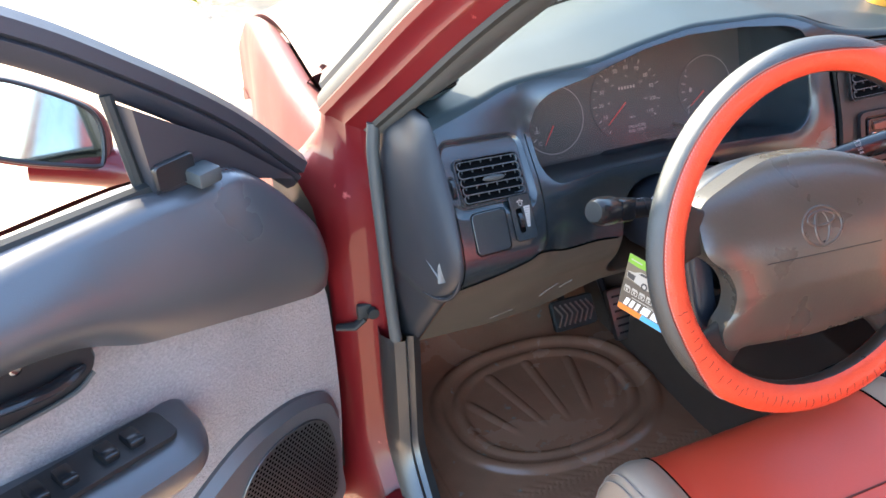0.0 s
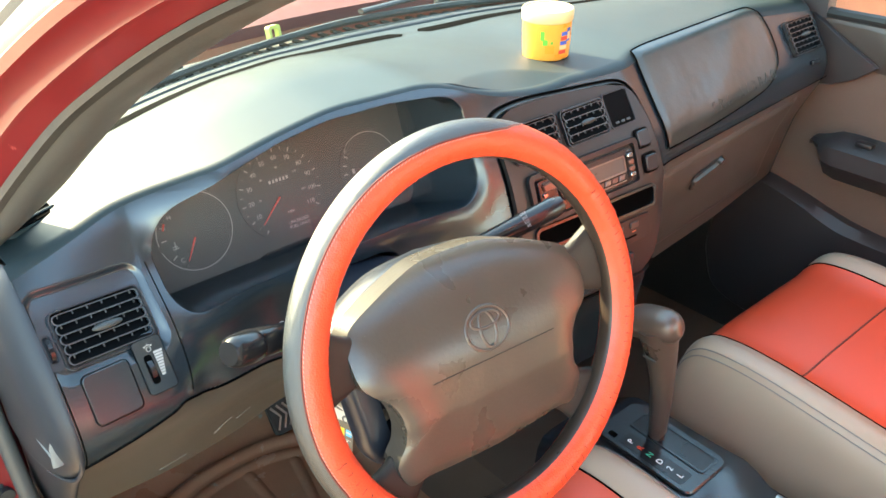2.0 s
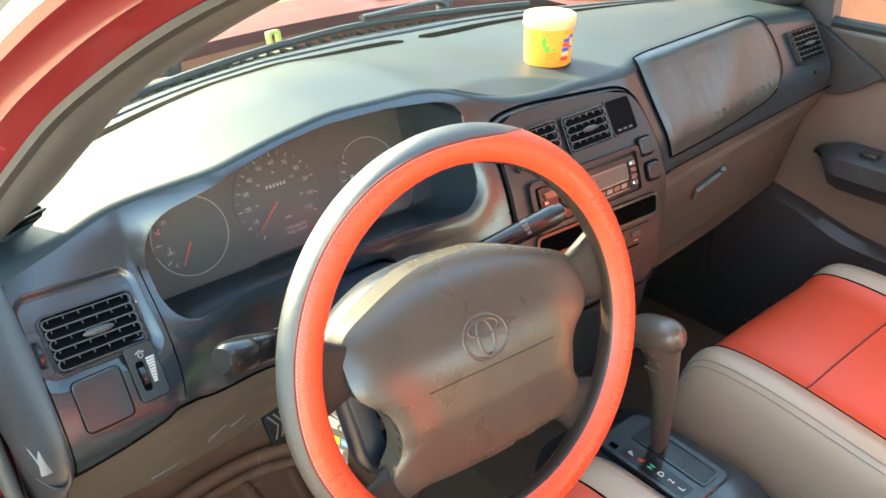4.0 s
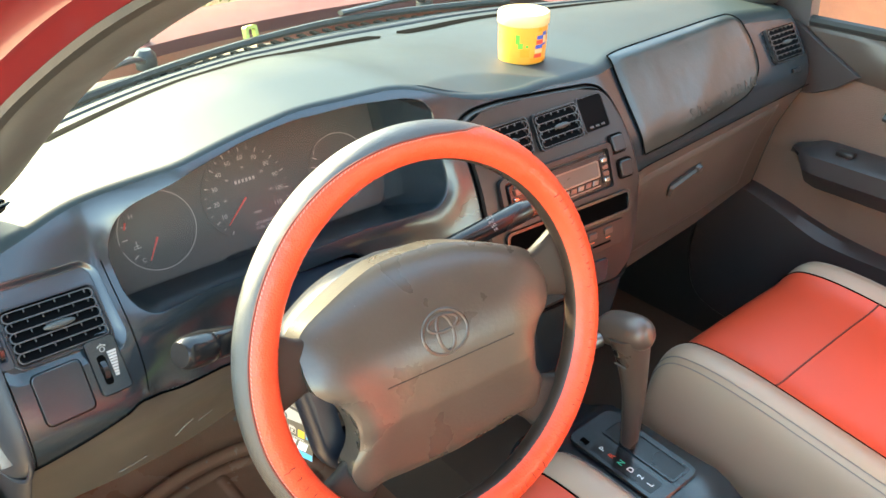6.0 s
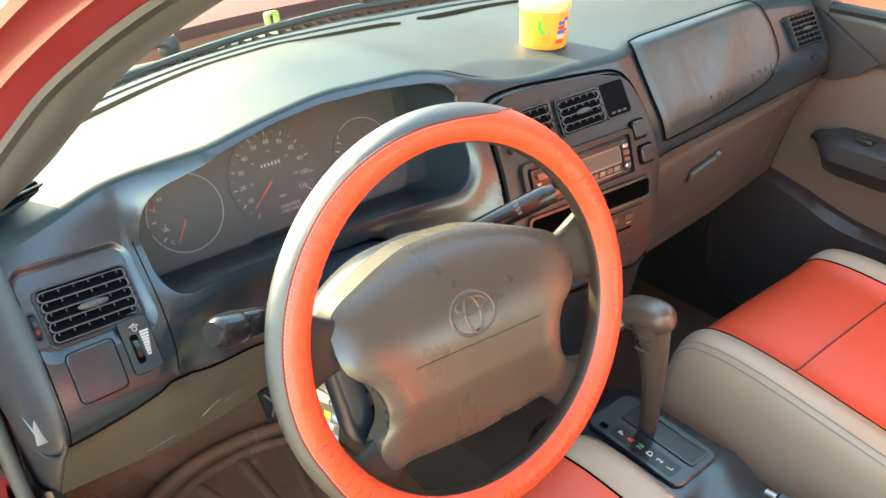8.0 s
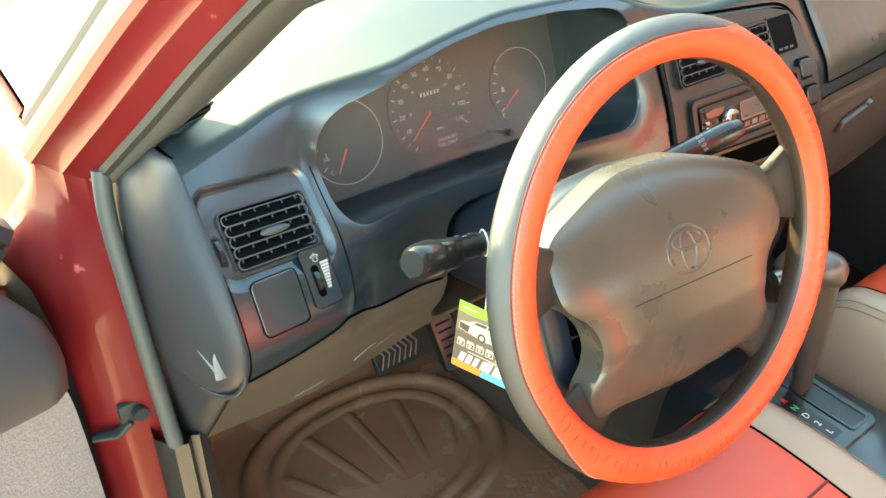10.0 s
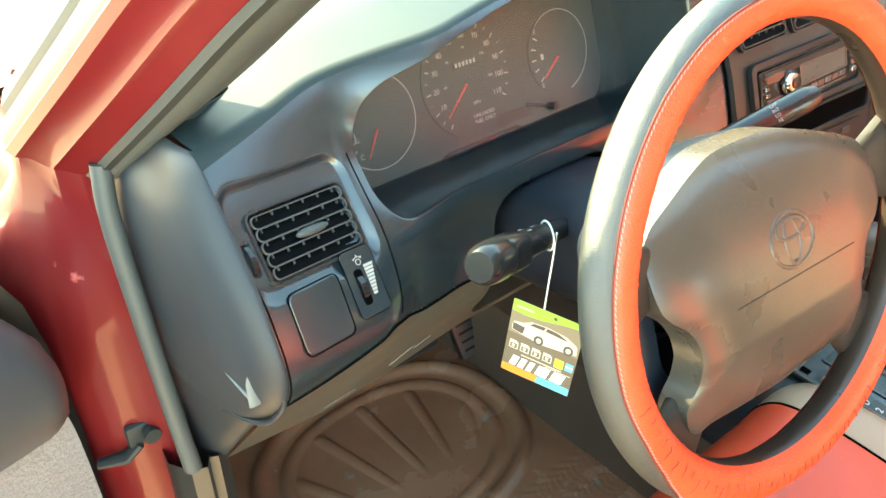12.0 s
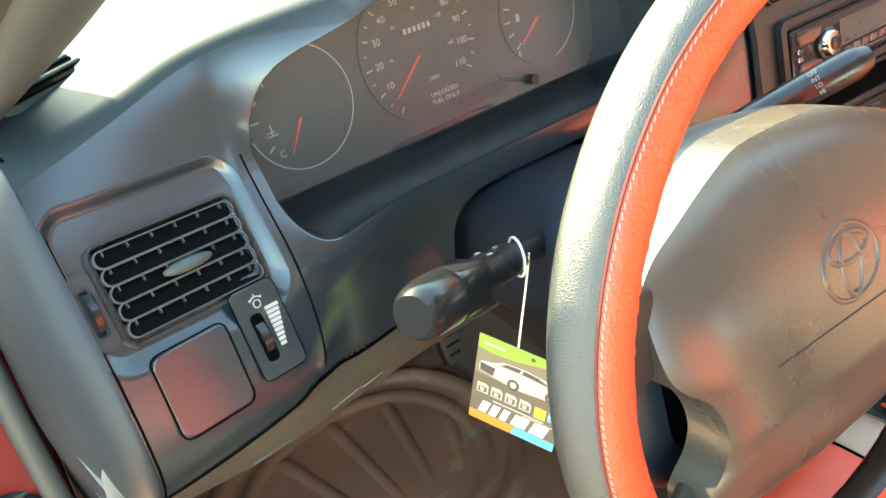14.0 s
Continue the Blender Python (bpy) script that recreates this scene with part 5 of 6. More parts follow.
bm = bmesh.new()
tube([(x, -0.0190, pad_h(x, -0.0190, 0.4) + 0.0001) for x in np.linspace(-0.070, 0.074, 24)], 0.0005, 6, bm=bm)
part("crease", bm, M_RUBBER, pad)


def spoke(pts, widths, thick):
    P = []
    V = [Vector(p) for p in pts]
    V = spline(V, 12)
    for i, p in enumerate(V):
        d = (V[min(i + 1, 11)] - V[max(i - 1, 0)]).normalized()
        side = Vector((-d.y, d.x, 0)).normalized()
        w = np.interp(i / 11, np.linspace(0, 1, len(widths)), widths)
        th = thick
        ring_ = []
        for t in np.linspace(0, 2 * math.pi, 20, endpoint=False):
            c, s_ = math.cos(t), math.sin(t)
            ring_.append(tuple(p + side * w / 2 * math.copysign(abs(c) ** 0.6, c) + Vector((0, 0, 1)) * th / 2 * math.copysign(abs(s_) ** 0.6, s_)))
        P.append(ring_)
    return sheet(P, close_v=True)


for sg in (-1, 1):
    part("spoke", spoke([(sg * 0.085, 0.020, -0.018), (sg * 0.130, 0.020, -0.014), (sg * 0.168, 0.024, -0.009)], [0.044, 0.046, 0.080], 0.016), M_SPOKE, wheel)
    part("spoke", spoke([(sg * 0.080, -0.085, -0.018), (sg * 0.108, -0.106, -0.015), (sg * 0.136, -0.126, -0.009)], [0.040, 0.048, 0.074], 0.017), M_SPOKE, wheel)
half = [(0.0, 0.076), (-0.060, 0.070), (-0.105, 0.052), (-0.130, 0.030), (-0.128, -0.010), (-0.123, -0.050), (-0.118, -0.085), (-0.100, -0.103), (-0.060, -0.098), (0.0, -0.094)]
back = [(p.x, p.y) for p in spline([(x, y, 0) for x, y in half], 50)]
back = back + [(-x, y) for x, y in back[-2:0:-1]]
P = []
for f, z in ((0.80, -0.036), (0.93, -0.037), (0.98, -0.040), (1.0, -0.047), (1.0, -0.060), (0.95, -0.078), (0.80, -0.088)):
    P.append([(x * f, (y + 0.01) * f - 0.01, z - 2.2 * max(0, y) ** 2) for x, y in back])
part("back_cover", sheet(P, close_v=True), M_SHROUD, wheel, "dark rear cover of the wheel's hub", smooth="all")
part("hub_cover", lathe([(0.060, -0.060), (0.066, -0.052), (0.060, -0.046), (0.02, -0.045)], 40), M_BLACK, wheel)
part("hub", lathe([(0.055, -0.085), (0.062, -0.066), (0.064, -0.058), (0.05, -0.055)], 40), M_SHROUD, wheel)

# ---------------------------------------------------------------- steering column, stalks
col = thing("steering_column", "dark plastic steering column shroud with two stalks", "steering column", WHEEL)
P = []
for d, hw, up, dn in ((0.062, 0.098, 0.040, 0.066), (0.068, 0.106, 0.048, 0.072), (0.10, 0.102, 0.050, 0.076), (0.15, 0.072, 0.044, 0.076), (0.28, 0.066, 0.036, 0.068)):
    r_ = []
    for t in np.linspace(0, 2 * math.pi, 40, endpoint=False):
        c, s_ = math.cos(t), math.sin(t)
        r_.append((hw * math.copysign(abs(c) ** 0.55, c), (up if s_ > 0 else dn) * math.copysign(abs(s_) ** 0.7, s_), -d))
    P.append(r_)
shr = part("shroud", sheet(P, close_v=True), M_SHROUD, col)
part("shroud_end", plate([(p[0], p[1]) for p in P[0]], 0.002, 0, -0.070), M_BLACK, col)
part("tilt_slot", box(0.012, 0.022, 0.030, 0.003, 2, (-0.072, -0.010, -0.120)), M_DARK, col, "dark slot in the shroud")


def to_wheel(p):
    return WHEEL.inverted() @ Vector(p)


sl = [to_wheel(p) for p in ((-0.415, 0.152, 0.866), (-0.455, 0.142, 0.879), (-0.495, 0.130, 0.893), (-0.556, 0.110, 0.914))]
st = part("stalk", tube(spline(sl, 18)[:14], np.interp(np.linspace(0, 1, 14), [0, 0.45, 0.5, 1], [0.0075, 0.0090, 0.0110, 0.0118]), 18), M_GLOSSBLACK, col, "black indicator stalk with a round end")
ks = spline(sl, 60)[49:]
part("knob", tube(ks, [0.0130, 0.0152, 0.0158, 0.0158, 0.0158, 0.0157, 0.0155, 0.0152, 0.0146, 0.0135, 0.0110], 24), M_GLOSSBLACK, st, "scuffed round stalk knob")
ax_ = (sl[3] - sl[2]).normalized()
sd_ = Vector((0, 1, 0)).cross(ax_).normalized()
AX = Matrix((ax_, sd_, ax_.cross(sd_))).transposed().to_4x4()
AX.translation = sl[2].lerp(sl[3], 0.30)
part("collar", box(0.034, 0.026, 0.026, 0.006, 3), M_GLOSSBLACK, st, "boxy collar behind the knob", AX)
AX2 = AX.copy()
AX2.translation = sl[2].lerp(sl[1], 0.35)
for k, (u, v) in enumerate(((0.006, 0.004), (0.006, -0.004), (-0.008, 0.0))):
    part("mark", box(0.0045, 0.0022, 0.0004, at=(u, v, 0.0112)), M_DIALWHITE, st, m=AX2, smooth=False)
sr = [to_wheel(p) for p in ((-0.288, 0.150, 0.868), (-0.245, 0.138, 0.884), (-0.195, 0.120, 0.902), (-0.140, 0.100, 0.922))]
st2 = part("stalk", tube(spline(sr, 16), np.interp(np.linspace(0, 1, 16), [0, 0.3, 0.8, 0.95, 1], [0.008, 0.0105, 0.0125, 0.0125, 0.009]), 16), M_GLOSSBLACK, col, "black wiper stalk marked OFF INT LO HI")
v0, v1 = Vector((-0.245, 0.138, 0.884)), Vector((-0.180, 0.115, 0.908))
dx = (v1 - v0).normalized()
nn = Vector((-0.45, -0.62, 0.65))
nn = (nn - dx * nn.dot(dx)).normalized()
up_ = nn.cross(dx)
for k, w in enumerate(("OFF", "INT", "LO", "HI")):
    m = Matrix((dx, up_, nn)).transposed().to_4x4()
    m.translation = v0.lerp(v1, 0.95) + nn * 0.0126 + up_ * (0.0075 - 0.005 * k)
    part("word", letters(w, 0.0046, 0.0001), M_DIALWHITE, st2, m=WHEEL.inverted() @ m, smooth=False)

# ---------------------------------------------------------------- hang tag on a string
tag_m = Matrix(((0.37, 0.0, -0.929, 0), (-0.929, 0.0, -0.37, 0), (0, 1, 0, 0), (0, 0, 0, 1)))
tag_m.translation = Vector((-0.447, 0.141, 0.757))
tag_m = tag_m @ pose(0, 0, 0, 0, 0, -6) @ Matrix.Diagonal((1.10, 1.10, 1, 1))
tag = thing("hang_tag", "printed paper tag with a car picture hanging on a white string", "tag", tag_m)
M_CARD = surface("tag_card", (0.17, 0.145, 0.105), 0.5, vary=0.08, scale=30, bump=0.0)
card = part("card", plate(rrect(0.060, 0.078, 0.001, 3), 0.0006, 0, -0.0003), M_CARD, tag, "glossy printed card", smooth=False)
M_GREEN, M_ORANGE, M_BLUE = surface("tag_green", (0.22, 0.45, 0.05), 0.5, bump=0), surface("tag_orange", (0.75, 0.20, 0.03), 0.5, bump=0), surface("tag_blue", (0.08, 0.36, 0.62), 0.5, bump=0)
M_GREYP, M_DARKP, M_YELP = surface("tag_grey", (0.10, 0.085, 0.065), 0.5, bump=0), surface("tag_dark", (0.05, 0.05, 0.05), 0.5, bump=0), surface("tag_yellow", (0.7, 0.5, 0.05), 0.5, bump=0)


def print_shape(name, pts, material, z=0.0004):
    bm = bmesh.new()
    bm.faces.new([bm.verts.new((x, y, z)) for x, y in pts])
    return part(name, bm, material, tag, smooth=False)


print_shape("top_band", [(-0.0298, 0.0387), (-0.0298, 0.0275), (-0.018, 0.0262), (-0.004, 0.0275), (0.012, 0.0312), (0.0298, 0.0335), (0.0298, 0.0387)], M_GREEN)
print_shape("text_bar", [(-0.0265, 0.0335), (-0.0120, 0.0335), (-0.0120, 0.0318), (-0.0265, 0.0318)], M_CARDWHITE, 0.0005)
print_shape("panel", [(-0.0298, 0.0045), (0.0298, 0.0045), (0.0298, -0.0305), (-0.0298, -0.0305)], M_GREYP)
print_shape("bottom_band", [(-0.0298, -0.0387), (0.000, -0.0387), (0.002, -0.0310), (-0.0298, -0.0310)], M_ORANGE)
print_shape("bottom_band", [(0.0005, -0.0387), (0.0298, -0.0387), (0.0298, -0.0310), (0.0025, -0.0310)], M_BLUE)
print_shape("car_picture", [(-0.0270, 0.0075), (-0.0275, 0.0125), (-0.0265, 0.0165), (-0.0190, 0.0178), (-0.0115, 0.0222), (0.0030, 0.0232), (0.0180, 0.0212), (0.0255, 0.0172), (0.0280, 0.0150), (0.0285, 0.0065), (0.0190, 0.0052), (-0.0020, 0.0030), (-0.0100, 0.0045)], M_CARDWHITE, 0.00045)
print_shape("car_window", [(-0.0135, 0.0182), (-0.0100, 0.0214), (0.0000, 0.0222), (-0.0010, 0.0185)], M_DARKP, 0.0005)
print_shape("car_window", [(0.0005, 0.0185), (0.0015, 0.0222), (0.0110, 0.0213), (0.0190, 0.0180), (0.0180, 0.0172)], M_DARKP, 0.0005)
print_shape("car_grille", [(-0.0265, 0.0080), (-0.0268, 0.0150), (-0.0165, 0.0140), (-0.0175, 0.0065)], M_DARKP, 0.0005)
for cx, cy_ in ((-0.0035, 0.0062), (0.0215, 0.0082)):
    print_shape("car_tyre", [(cx + 0.0042 * math.cos(t), cy_ + 0.0050 * math.sin(t)) for t in np.linspace(0, 6.28, 16, endpoint=False)], M_DARKP, 0.0005)
    print_shape("car_rim", [(cx + 0.0022 * math.cos(t), cy_ + 0.0028 * math.sin(t)) for t in np.linspace(0, 6.28, 12, endpoint=False)], M_CARDWHITE, 0.00055)
for k in range(4):
    x = -0.0268 + 0.0098 * k
    print_shape("box_mark", [(x, -0.0030), (x + 0.0060, -0.0030), (x + 0.0078, -0.0050), (x + 0.0078, -0.0120), (x, -0.0120)], M_CARDWHITE, 0.00045)
    print_shape("box_mark", [(x + 0.0009, -0.0062), (x + 0.0069, -0.0062), (x + 0.0069, -0.0111), (x + 0.0009, -0.0111)], M_GREYP, 0.0005)
    print_shape("box_mark", [(x + 0.0022, -0.0068), (x + 0.0052, -0.0075), (x + 0.0046, -0.0104), (x + 0.0026, -0.0104)], M_CARDWHITE, 0.00055)
print_shape("box_mark", [(0.0130, -0.0040), (0.0205, -0.0040), (0.0205, -0.0135), (0.0130, -0.0135)], M_YELP, 0.0005)
print_shape("box_mark", [(0.0222, -0.0040), (0.0288, -0.0040), (0.0288, -0.0125), (0.0222, -0.0125)], M_BLUE, 0.0005)
print_shape("box_mark", [(0.0222, -0.0070), (0.0288, -0.0070), (0.0288, -0.0092), (0.0222, -0.0092)], M_CARDWHITE, 0.00055)
print_shape("text_bar", [(-0.0150, -0.0152), (0.0200, -0.0152), (0.0200, -0.0163), (-0.0150, -0.0163)], M_CARDWHITE, 0.0005)
print_shape("text_bar", [(0.0060, -0.0172), (0.0280, -0.0172), (0.0280, -0.0180), (0.0060, -0.0180)], M_CARDWHITE, 0.0005)
for x, w_ in ((-0.0240, 0.0055), (-0.0165, 0.0050), (-0.0090, 0.0045), (-0.0010, 0.0100), (0.0120, 0.0100)):
    print_shape("logo_bar", [(x, -0.0298), (x + w_, -0.0298), (x + w_ + 0.0028, -0.0188), (x + 0.0028, -0.0188)], M_WHITE, 0.0005)
hole = part("hole", plate([(0.0016 * math.cos(t), 0.0016 * math.sin(t)) for t in np.linspace(0, 6.28, 14, endpoint=False)], 0.0002, 0, 0.0004), M_DARKP, tag, m=pose(0.006, 0.0345, 0), smooth=False)
bm = bmesh.new()
sp_ = [tag_m.inverted() @ Vector(p) for p in ((-0.447, 0.142, 0.798), (-0.446, 0.141, 0.825), (-0.447, 0.138, 0.855), (-0.450, 0.134, 0.884))]
tube(spline(sp_, 14), 0.0007, 6, bm=bm)
lp = [tag_m.inverted() @ (Vector((-0.453, 0.141, 0.879)) + Vector((0.004 * math.cos(t), 0.011 * math.cos(t), 0.012 * math.sin(t)))) for t in np.linspace(0, 6.28, 20, endpoint=False)]
tube(lp, 0.0008, 6, closed=True, bm=bm)
part("string", bm, M_WHITE, tag, "white cotton string")

# ---------------------------------------------------------------- pedals
for nm, x, z, w, h, tilt, lab in (("brake_pedal", -0.262, 0.372, 0.092, 0.060, 35, "worn brake pedal with a ribbed rubber pad"), ("accelerator_pedal", -0.150, 0.335, 0.048, 0.105, 35, "metal-faced accelerator pedal with black ribs")):
    pd = thing(nm, lab, "pedal", pose(x, 0.575, z, 90 - tilt))
    part("pad", plate(rrect(w, h, 0.008), 0.012, 0.003), M_STEEL if "acc" in nm else M_RUBBER, pd)
    for k in range(7 if "brake" in nm else 6):
        if "brake" in nm:
            xx = -w / 2 + 0.012 + (w - 0.024) * k / 6
            part("rib", tube([(xx - 0.006, -h * 0.34, 0.0125), (xx + 0.006, 0, 0.0125), (xx - 0.006, h * 0.34, 0.0125)], 0.0022, 6), M_STEEL, pd)
        else:
            part("rib", tube([(-w * 0.32, -h * 0.36 + h * 0.14 * k, 0.0125), (w * 0.32, -h * 0.36 + h * 0.14 * k, 0.0125)], 0.0022, 6), M_BLACK, pd)
    part("arm", tube(spline([(0, 0.0, 0.0), (0, 0.02, -0.03), (0, 0.12, -0.05), (0, 0.24, -0.06)], 12), 0.008, 8), M_BLACK, pd)

# ---------------------------------------------------------------- floor mat
def mat_z(x, y):
    z = 0.278 + 0.42 * float(sstep(0.62, 1.02, y))
    qx, qy = (x + 0.375) / 0.205, (y - 0.465) / 0.158
    sd = ((abs(qx) ** 2.3 + abs(qy) ** 2.3) ** (1 / 2.3) - 1) * 0.165
    z += 0.010 * math.exp(-((sd) / 0.007) ** 2) + 0.007 * math.exp(-((sd + 0.032) / 0.006) ** 2)
    z += -0.006 * float(sstep(0, -0.04, sd))
    if sd < -0.04 and y > 0.40:
        # raised fingers that fan out towards the toe board
        fan = math.atan2(x + 0.36, y - 0.22)
        z += 0.006 * max(0, math.cos(fan * 2 * math.pi / 0.24)) ** 10 * float(sstep(-0.04, -0.055, sd)) * float(sstep(0.40, 0.46, y))
    if y < 0.30:
        z += 0.0035 * (0.5 + 0.5 * math.cos((x + 0.12 * abs(math.sin(y * 26))) * 2 * math.pi / 0.022)) * float(sstep(0.30, 0.27, y))
    edge = min(x + 0.648, y + 0.02)
    return z + 0.010 * math.exp(-((edge - 0.008) / 0.007) ** 2)


P = [[(x, y, mat_z(x, y)) for y in np.linspace(-0.02, 0.76, 190)] for x in np.linspace(-0.648, -0.125, 150)]
tagged(part("floor_mat", sheet(P, thick=-0.006), M_MAT, smooth="all"), "dusty dark rubber floor mat with moulded ridges, warm bounce light in its colour", "floor mat")


# ---------------------------------------------------------------- seats
def seat(cx, cy, label):
    s = thing("bucket_seat", label, "seat", pose(cx, cy, 0.275), group="front seats")
    HW, split = 0.242, 0.158
    prof = spline([(0, -0.010, 0.05), (0, 0.020, 0.12), (0, 0.040, 0.20), (0, 0.046, 0.262), (0, 0.026, 0.306), (0, -0.015, 0.322), (0, -0.10, 0.322), (0, -0.25, 0.305), (0, -0.42, 0.285), (0, -0.52, 0.28)], 46)

    def pt(u, p):
        x = HW * math.copysign(min(1, abs(u)) , u)
        e = abs(u)
        drop = max(0.0, e - 0.80) / 0.20
        k = math.sqrt(max(0.0, 1 - drop ** 2.4))
        bol = 0.020 * math.exp(-((e - 0.78) / 0.15) ** 2) * sstep(0.10, 0.28, p.z)
        front = 0.024 * e ** 4
        return (x + 0.012 * math.copysign(drop * (1 - drop), u), p.y - front, 0.04 + (p.z - 0.04 + float(bol)) * (0.10 + 0.90 * k))

    us = split / HW
    part("cushion", sheet([[pt(u, p) for p in prof] for u in np.linspace(-us, us, 30)]), M_SEAT_RED, s, "red leatherette cushion centre", smooth="all")
    for a, b in ((us, 1.0), (-1.0, -us)):
        part("bolster", sheet([[pt(u, p) for p in prof] for u in (np.linspace(a, b, 40))]), M_SEAT_GREY, s, "grey leatherette side bolster", smooth="all")
    for sg in (-1, 1):
        bm = bmesh.new()
        tube([Vector(pt(sg * us, p)) + Vector((0, 0, 0.0002)) for p in prof], 0.0014, 6, bm=bm)
        part("seam", bm, M_DARK, s)
        for e, off in ((0.845, 0.0), (0.868, 0.0)):
            bm = bmesh.new()
            tube([Vector(pt(sg * e, p)) + Vector((sg * 0.0008, 0, 0.0008)) for p in prof[12:]], 0.0008, 5, bm=bm)
            part("stitching", bm, surface("grey_thread", (0.16, 0.14, 0.13), 0.8) if "grey_thread" not in bpy.data.materials else bpy.data.materials["grey_thread"], s)
    k = min(range(len(prof)), key=lambda i: abs(prof[i].y + 0.125) + (0 if prof[i].z > 0.25 else 1))
    bm = bmesh.new()
    tube([Vector(pt(u, prof[k])) + Vector((0, 0, 0.0003)) for u in np.linspace(-us, us, 24)], 0.0016, 6, bm=bm)
    part("cross_seam", bm, M_THREAD_DARK, s)
    # backrest
    B = []
    for z in np.linspace(0.24, 0.86, 24):
        w = 0.235 - 0.05 * float(sstep(0.5, 0.86, z))
        y0 = -0.50 - 0.28 * (z - 0.24)
        r_ = []
        for t in np.linspace(0, 2 * math.pi, 36, endpoint=False):
            c, q = math.cos(t), math.sin(t)
            r_.append((w * math.copysign(abs(c) ** 0.5, c), y0 + 0.055 * math.copysign(abs(q) ** 0.6, q), z))
        B.append(r_)
    part("backrest", sheet(B, close_v=True), M_SEAT_GREY, s)
    C = []
    for r_ in B[1:-1]:
        pts = sorted([p for p in r_ if p[1] > sum(q[1] for q in r_) / len(r_) and abs(p[0]) < 0.15])
        C.append([(np.interp(u, [0, 1], [-0.145, 0.145]), max(p[1] for p in pts) + 0.004 - 0.012 * abs(2 * u - 1) ** 3, pts[0][2]) for u in np.linspace(0, 1, 12)])
    part("backrest_centre", sheet(C), M_SEAT_RED, s, "red leatherette backrest centre")
    part("base", box(0.42, 0.42, 0.06, 0.01, at=(0, -0.24, 0.035)), M_BLACK, s)
    return s


seat(-0.338, 0.018, "driver's seat in red and grey leatherette")
seat(0.348, 0.048, "passenger seat in red and grey stitched leatherette")

# ---------------------------------------------------------------- gear lever and console
con = thing("centre_console", "dark plastic gear lever console between the seats", "console")
P = []
for y in np.linspace(0.16, -0.62, 40):
    zt = 0.522 - 0.025 * float(sstep(-0.08, -0.13, y)) - 0.035 * float(sstep(0.09, 0.16, y))
    w = 0.078 + 0.012 * float(sstep(0.0, -0.2, y))
    P.append([(-w - 0.02, y, 0.36), (-w - 0.004, y, zt - 0.02), (-w + 0.006, y, zt - 0.004), (-w + 0.02, y, zt), (0, y, zt), (w - 0.02, y, zt), (w - 0.006, y, zt - 0.004), (w + 0.004, y, zt - 0.02), (w + 0.02, y, 0.36)])
part("body", sheet(P), M_DASH, con)
GP = pose(0.0, 0.008, 0.5245, 2, 0, 0)
gp = part("gate_plate", plate(rrect(0.094, 0.160, 0.014), 0.006, 0.002), M_DASH, con, "gear selector plate", GP)
part("gate_inset", plate(rrect(0.034, 0.118, 0.005), 0.0006, 0, 0.006), M_GLOSSBLACK, gp, m=pose(0.018, -0.008, 0))
part("inset_frame", ring(rrect(0.040, 0.124, 0.006), rrect(0.034, 0.118, 0.005), 0.002, 0.0058), M_DASH, gp, m=pose(0.018, -0.008, 0))
part("index_strip", plate(rrect(0.026, 0.105, 0.004), 0.0006, 0, 0.006), M_GLOSSBLACK, gp, m=pose(-0.026, -0.010, 0))
M_REDP, M_GREENP = surface("red_print", (0.7, 0.08, 0.04), 0.5, bump=0), surface("green_print", (0.05, 0.5, 0.3), 0.5, bump=0)
for k, ch in enumerate("PRND2L"):
    part("letter", letters(ch, 0.0125, 0.0002), (M_WHITE, M_REDP, M_GREENP, M_WHITE, M_WHITE, M_WHITE)[k], gp, m=pose(-0.027, 0.030 - 0.0165 * k, 0.0072), smooth=False)
part("shift_lock", box(0.008, 0.012, 0.002, 0.0005, 1, (-0.034, 0.056, 0.007)), M_DARK, gp)
lev = part("gear_lever", tube(spline([(0.012, 0.022, 0.525), (0.010, 0.026, 0.62), (0.006, 0.034, 0.68), (0.003, 0.042, 0.715)], 18), np.interp(np.linspace(0, 1, 18), [0, 0.3, 0.75, 1], [0.012, 0.0155, 0.024, 0.029]), 18), M_LEVER, con, "worn dark plastic gear lever")
P = []
for s_ in np.linspace(-1, 1, 22):
    w = math.sqrt(max(0, 1 - abs(s_) ** 3.2))
    r_ = []
    for t in np.linspace(0, 2 * math.pi, 24, endpoint=False):
        c, q = math.cos(t), math.sin(t)
        r_.append((0.002 + 0.0235 * w * c, 0.050 + 0.045 * s_, 0.715 - 0.012 * s_ + 0.026 * w * q - 0.010 * (1 - w)))
    P.append(r_)
part("knob", sheet(P, close_v=True), M_LEVER, lev, "T-shaped grip")
part("release_button", tube([(-0.020, 0.070, 0.700), (-0.034, 0.074, 0.698)], 0.010, 16), M_STEEL, lev, "metallic release button")
part("wear_mark", box(0.0012, 0.020, 0.004, 0.0004, 1, (-0.0185, 0.034, 0.676)), M_SEAL, lev)
hb = thing("handbrake", "dark handbrake lever lying in the console", "handbrake")
part("lever", tube(spline([(0.035, -0.17, 0.530), (0.035, -0.30, 0.545), (0.035, -0.42, 0.560)], 12), [0.012] * 12, 12), M_BLACK, hb)
part("button", tube([(0.035, -0.165, 0.529), (0.035, -0.150, 0.527)], 0.007, 10), M_STEEL, hb)

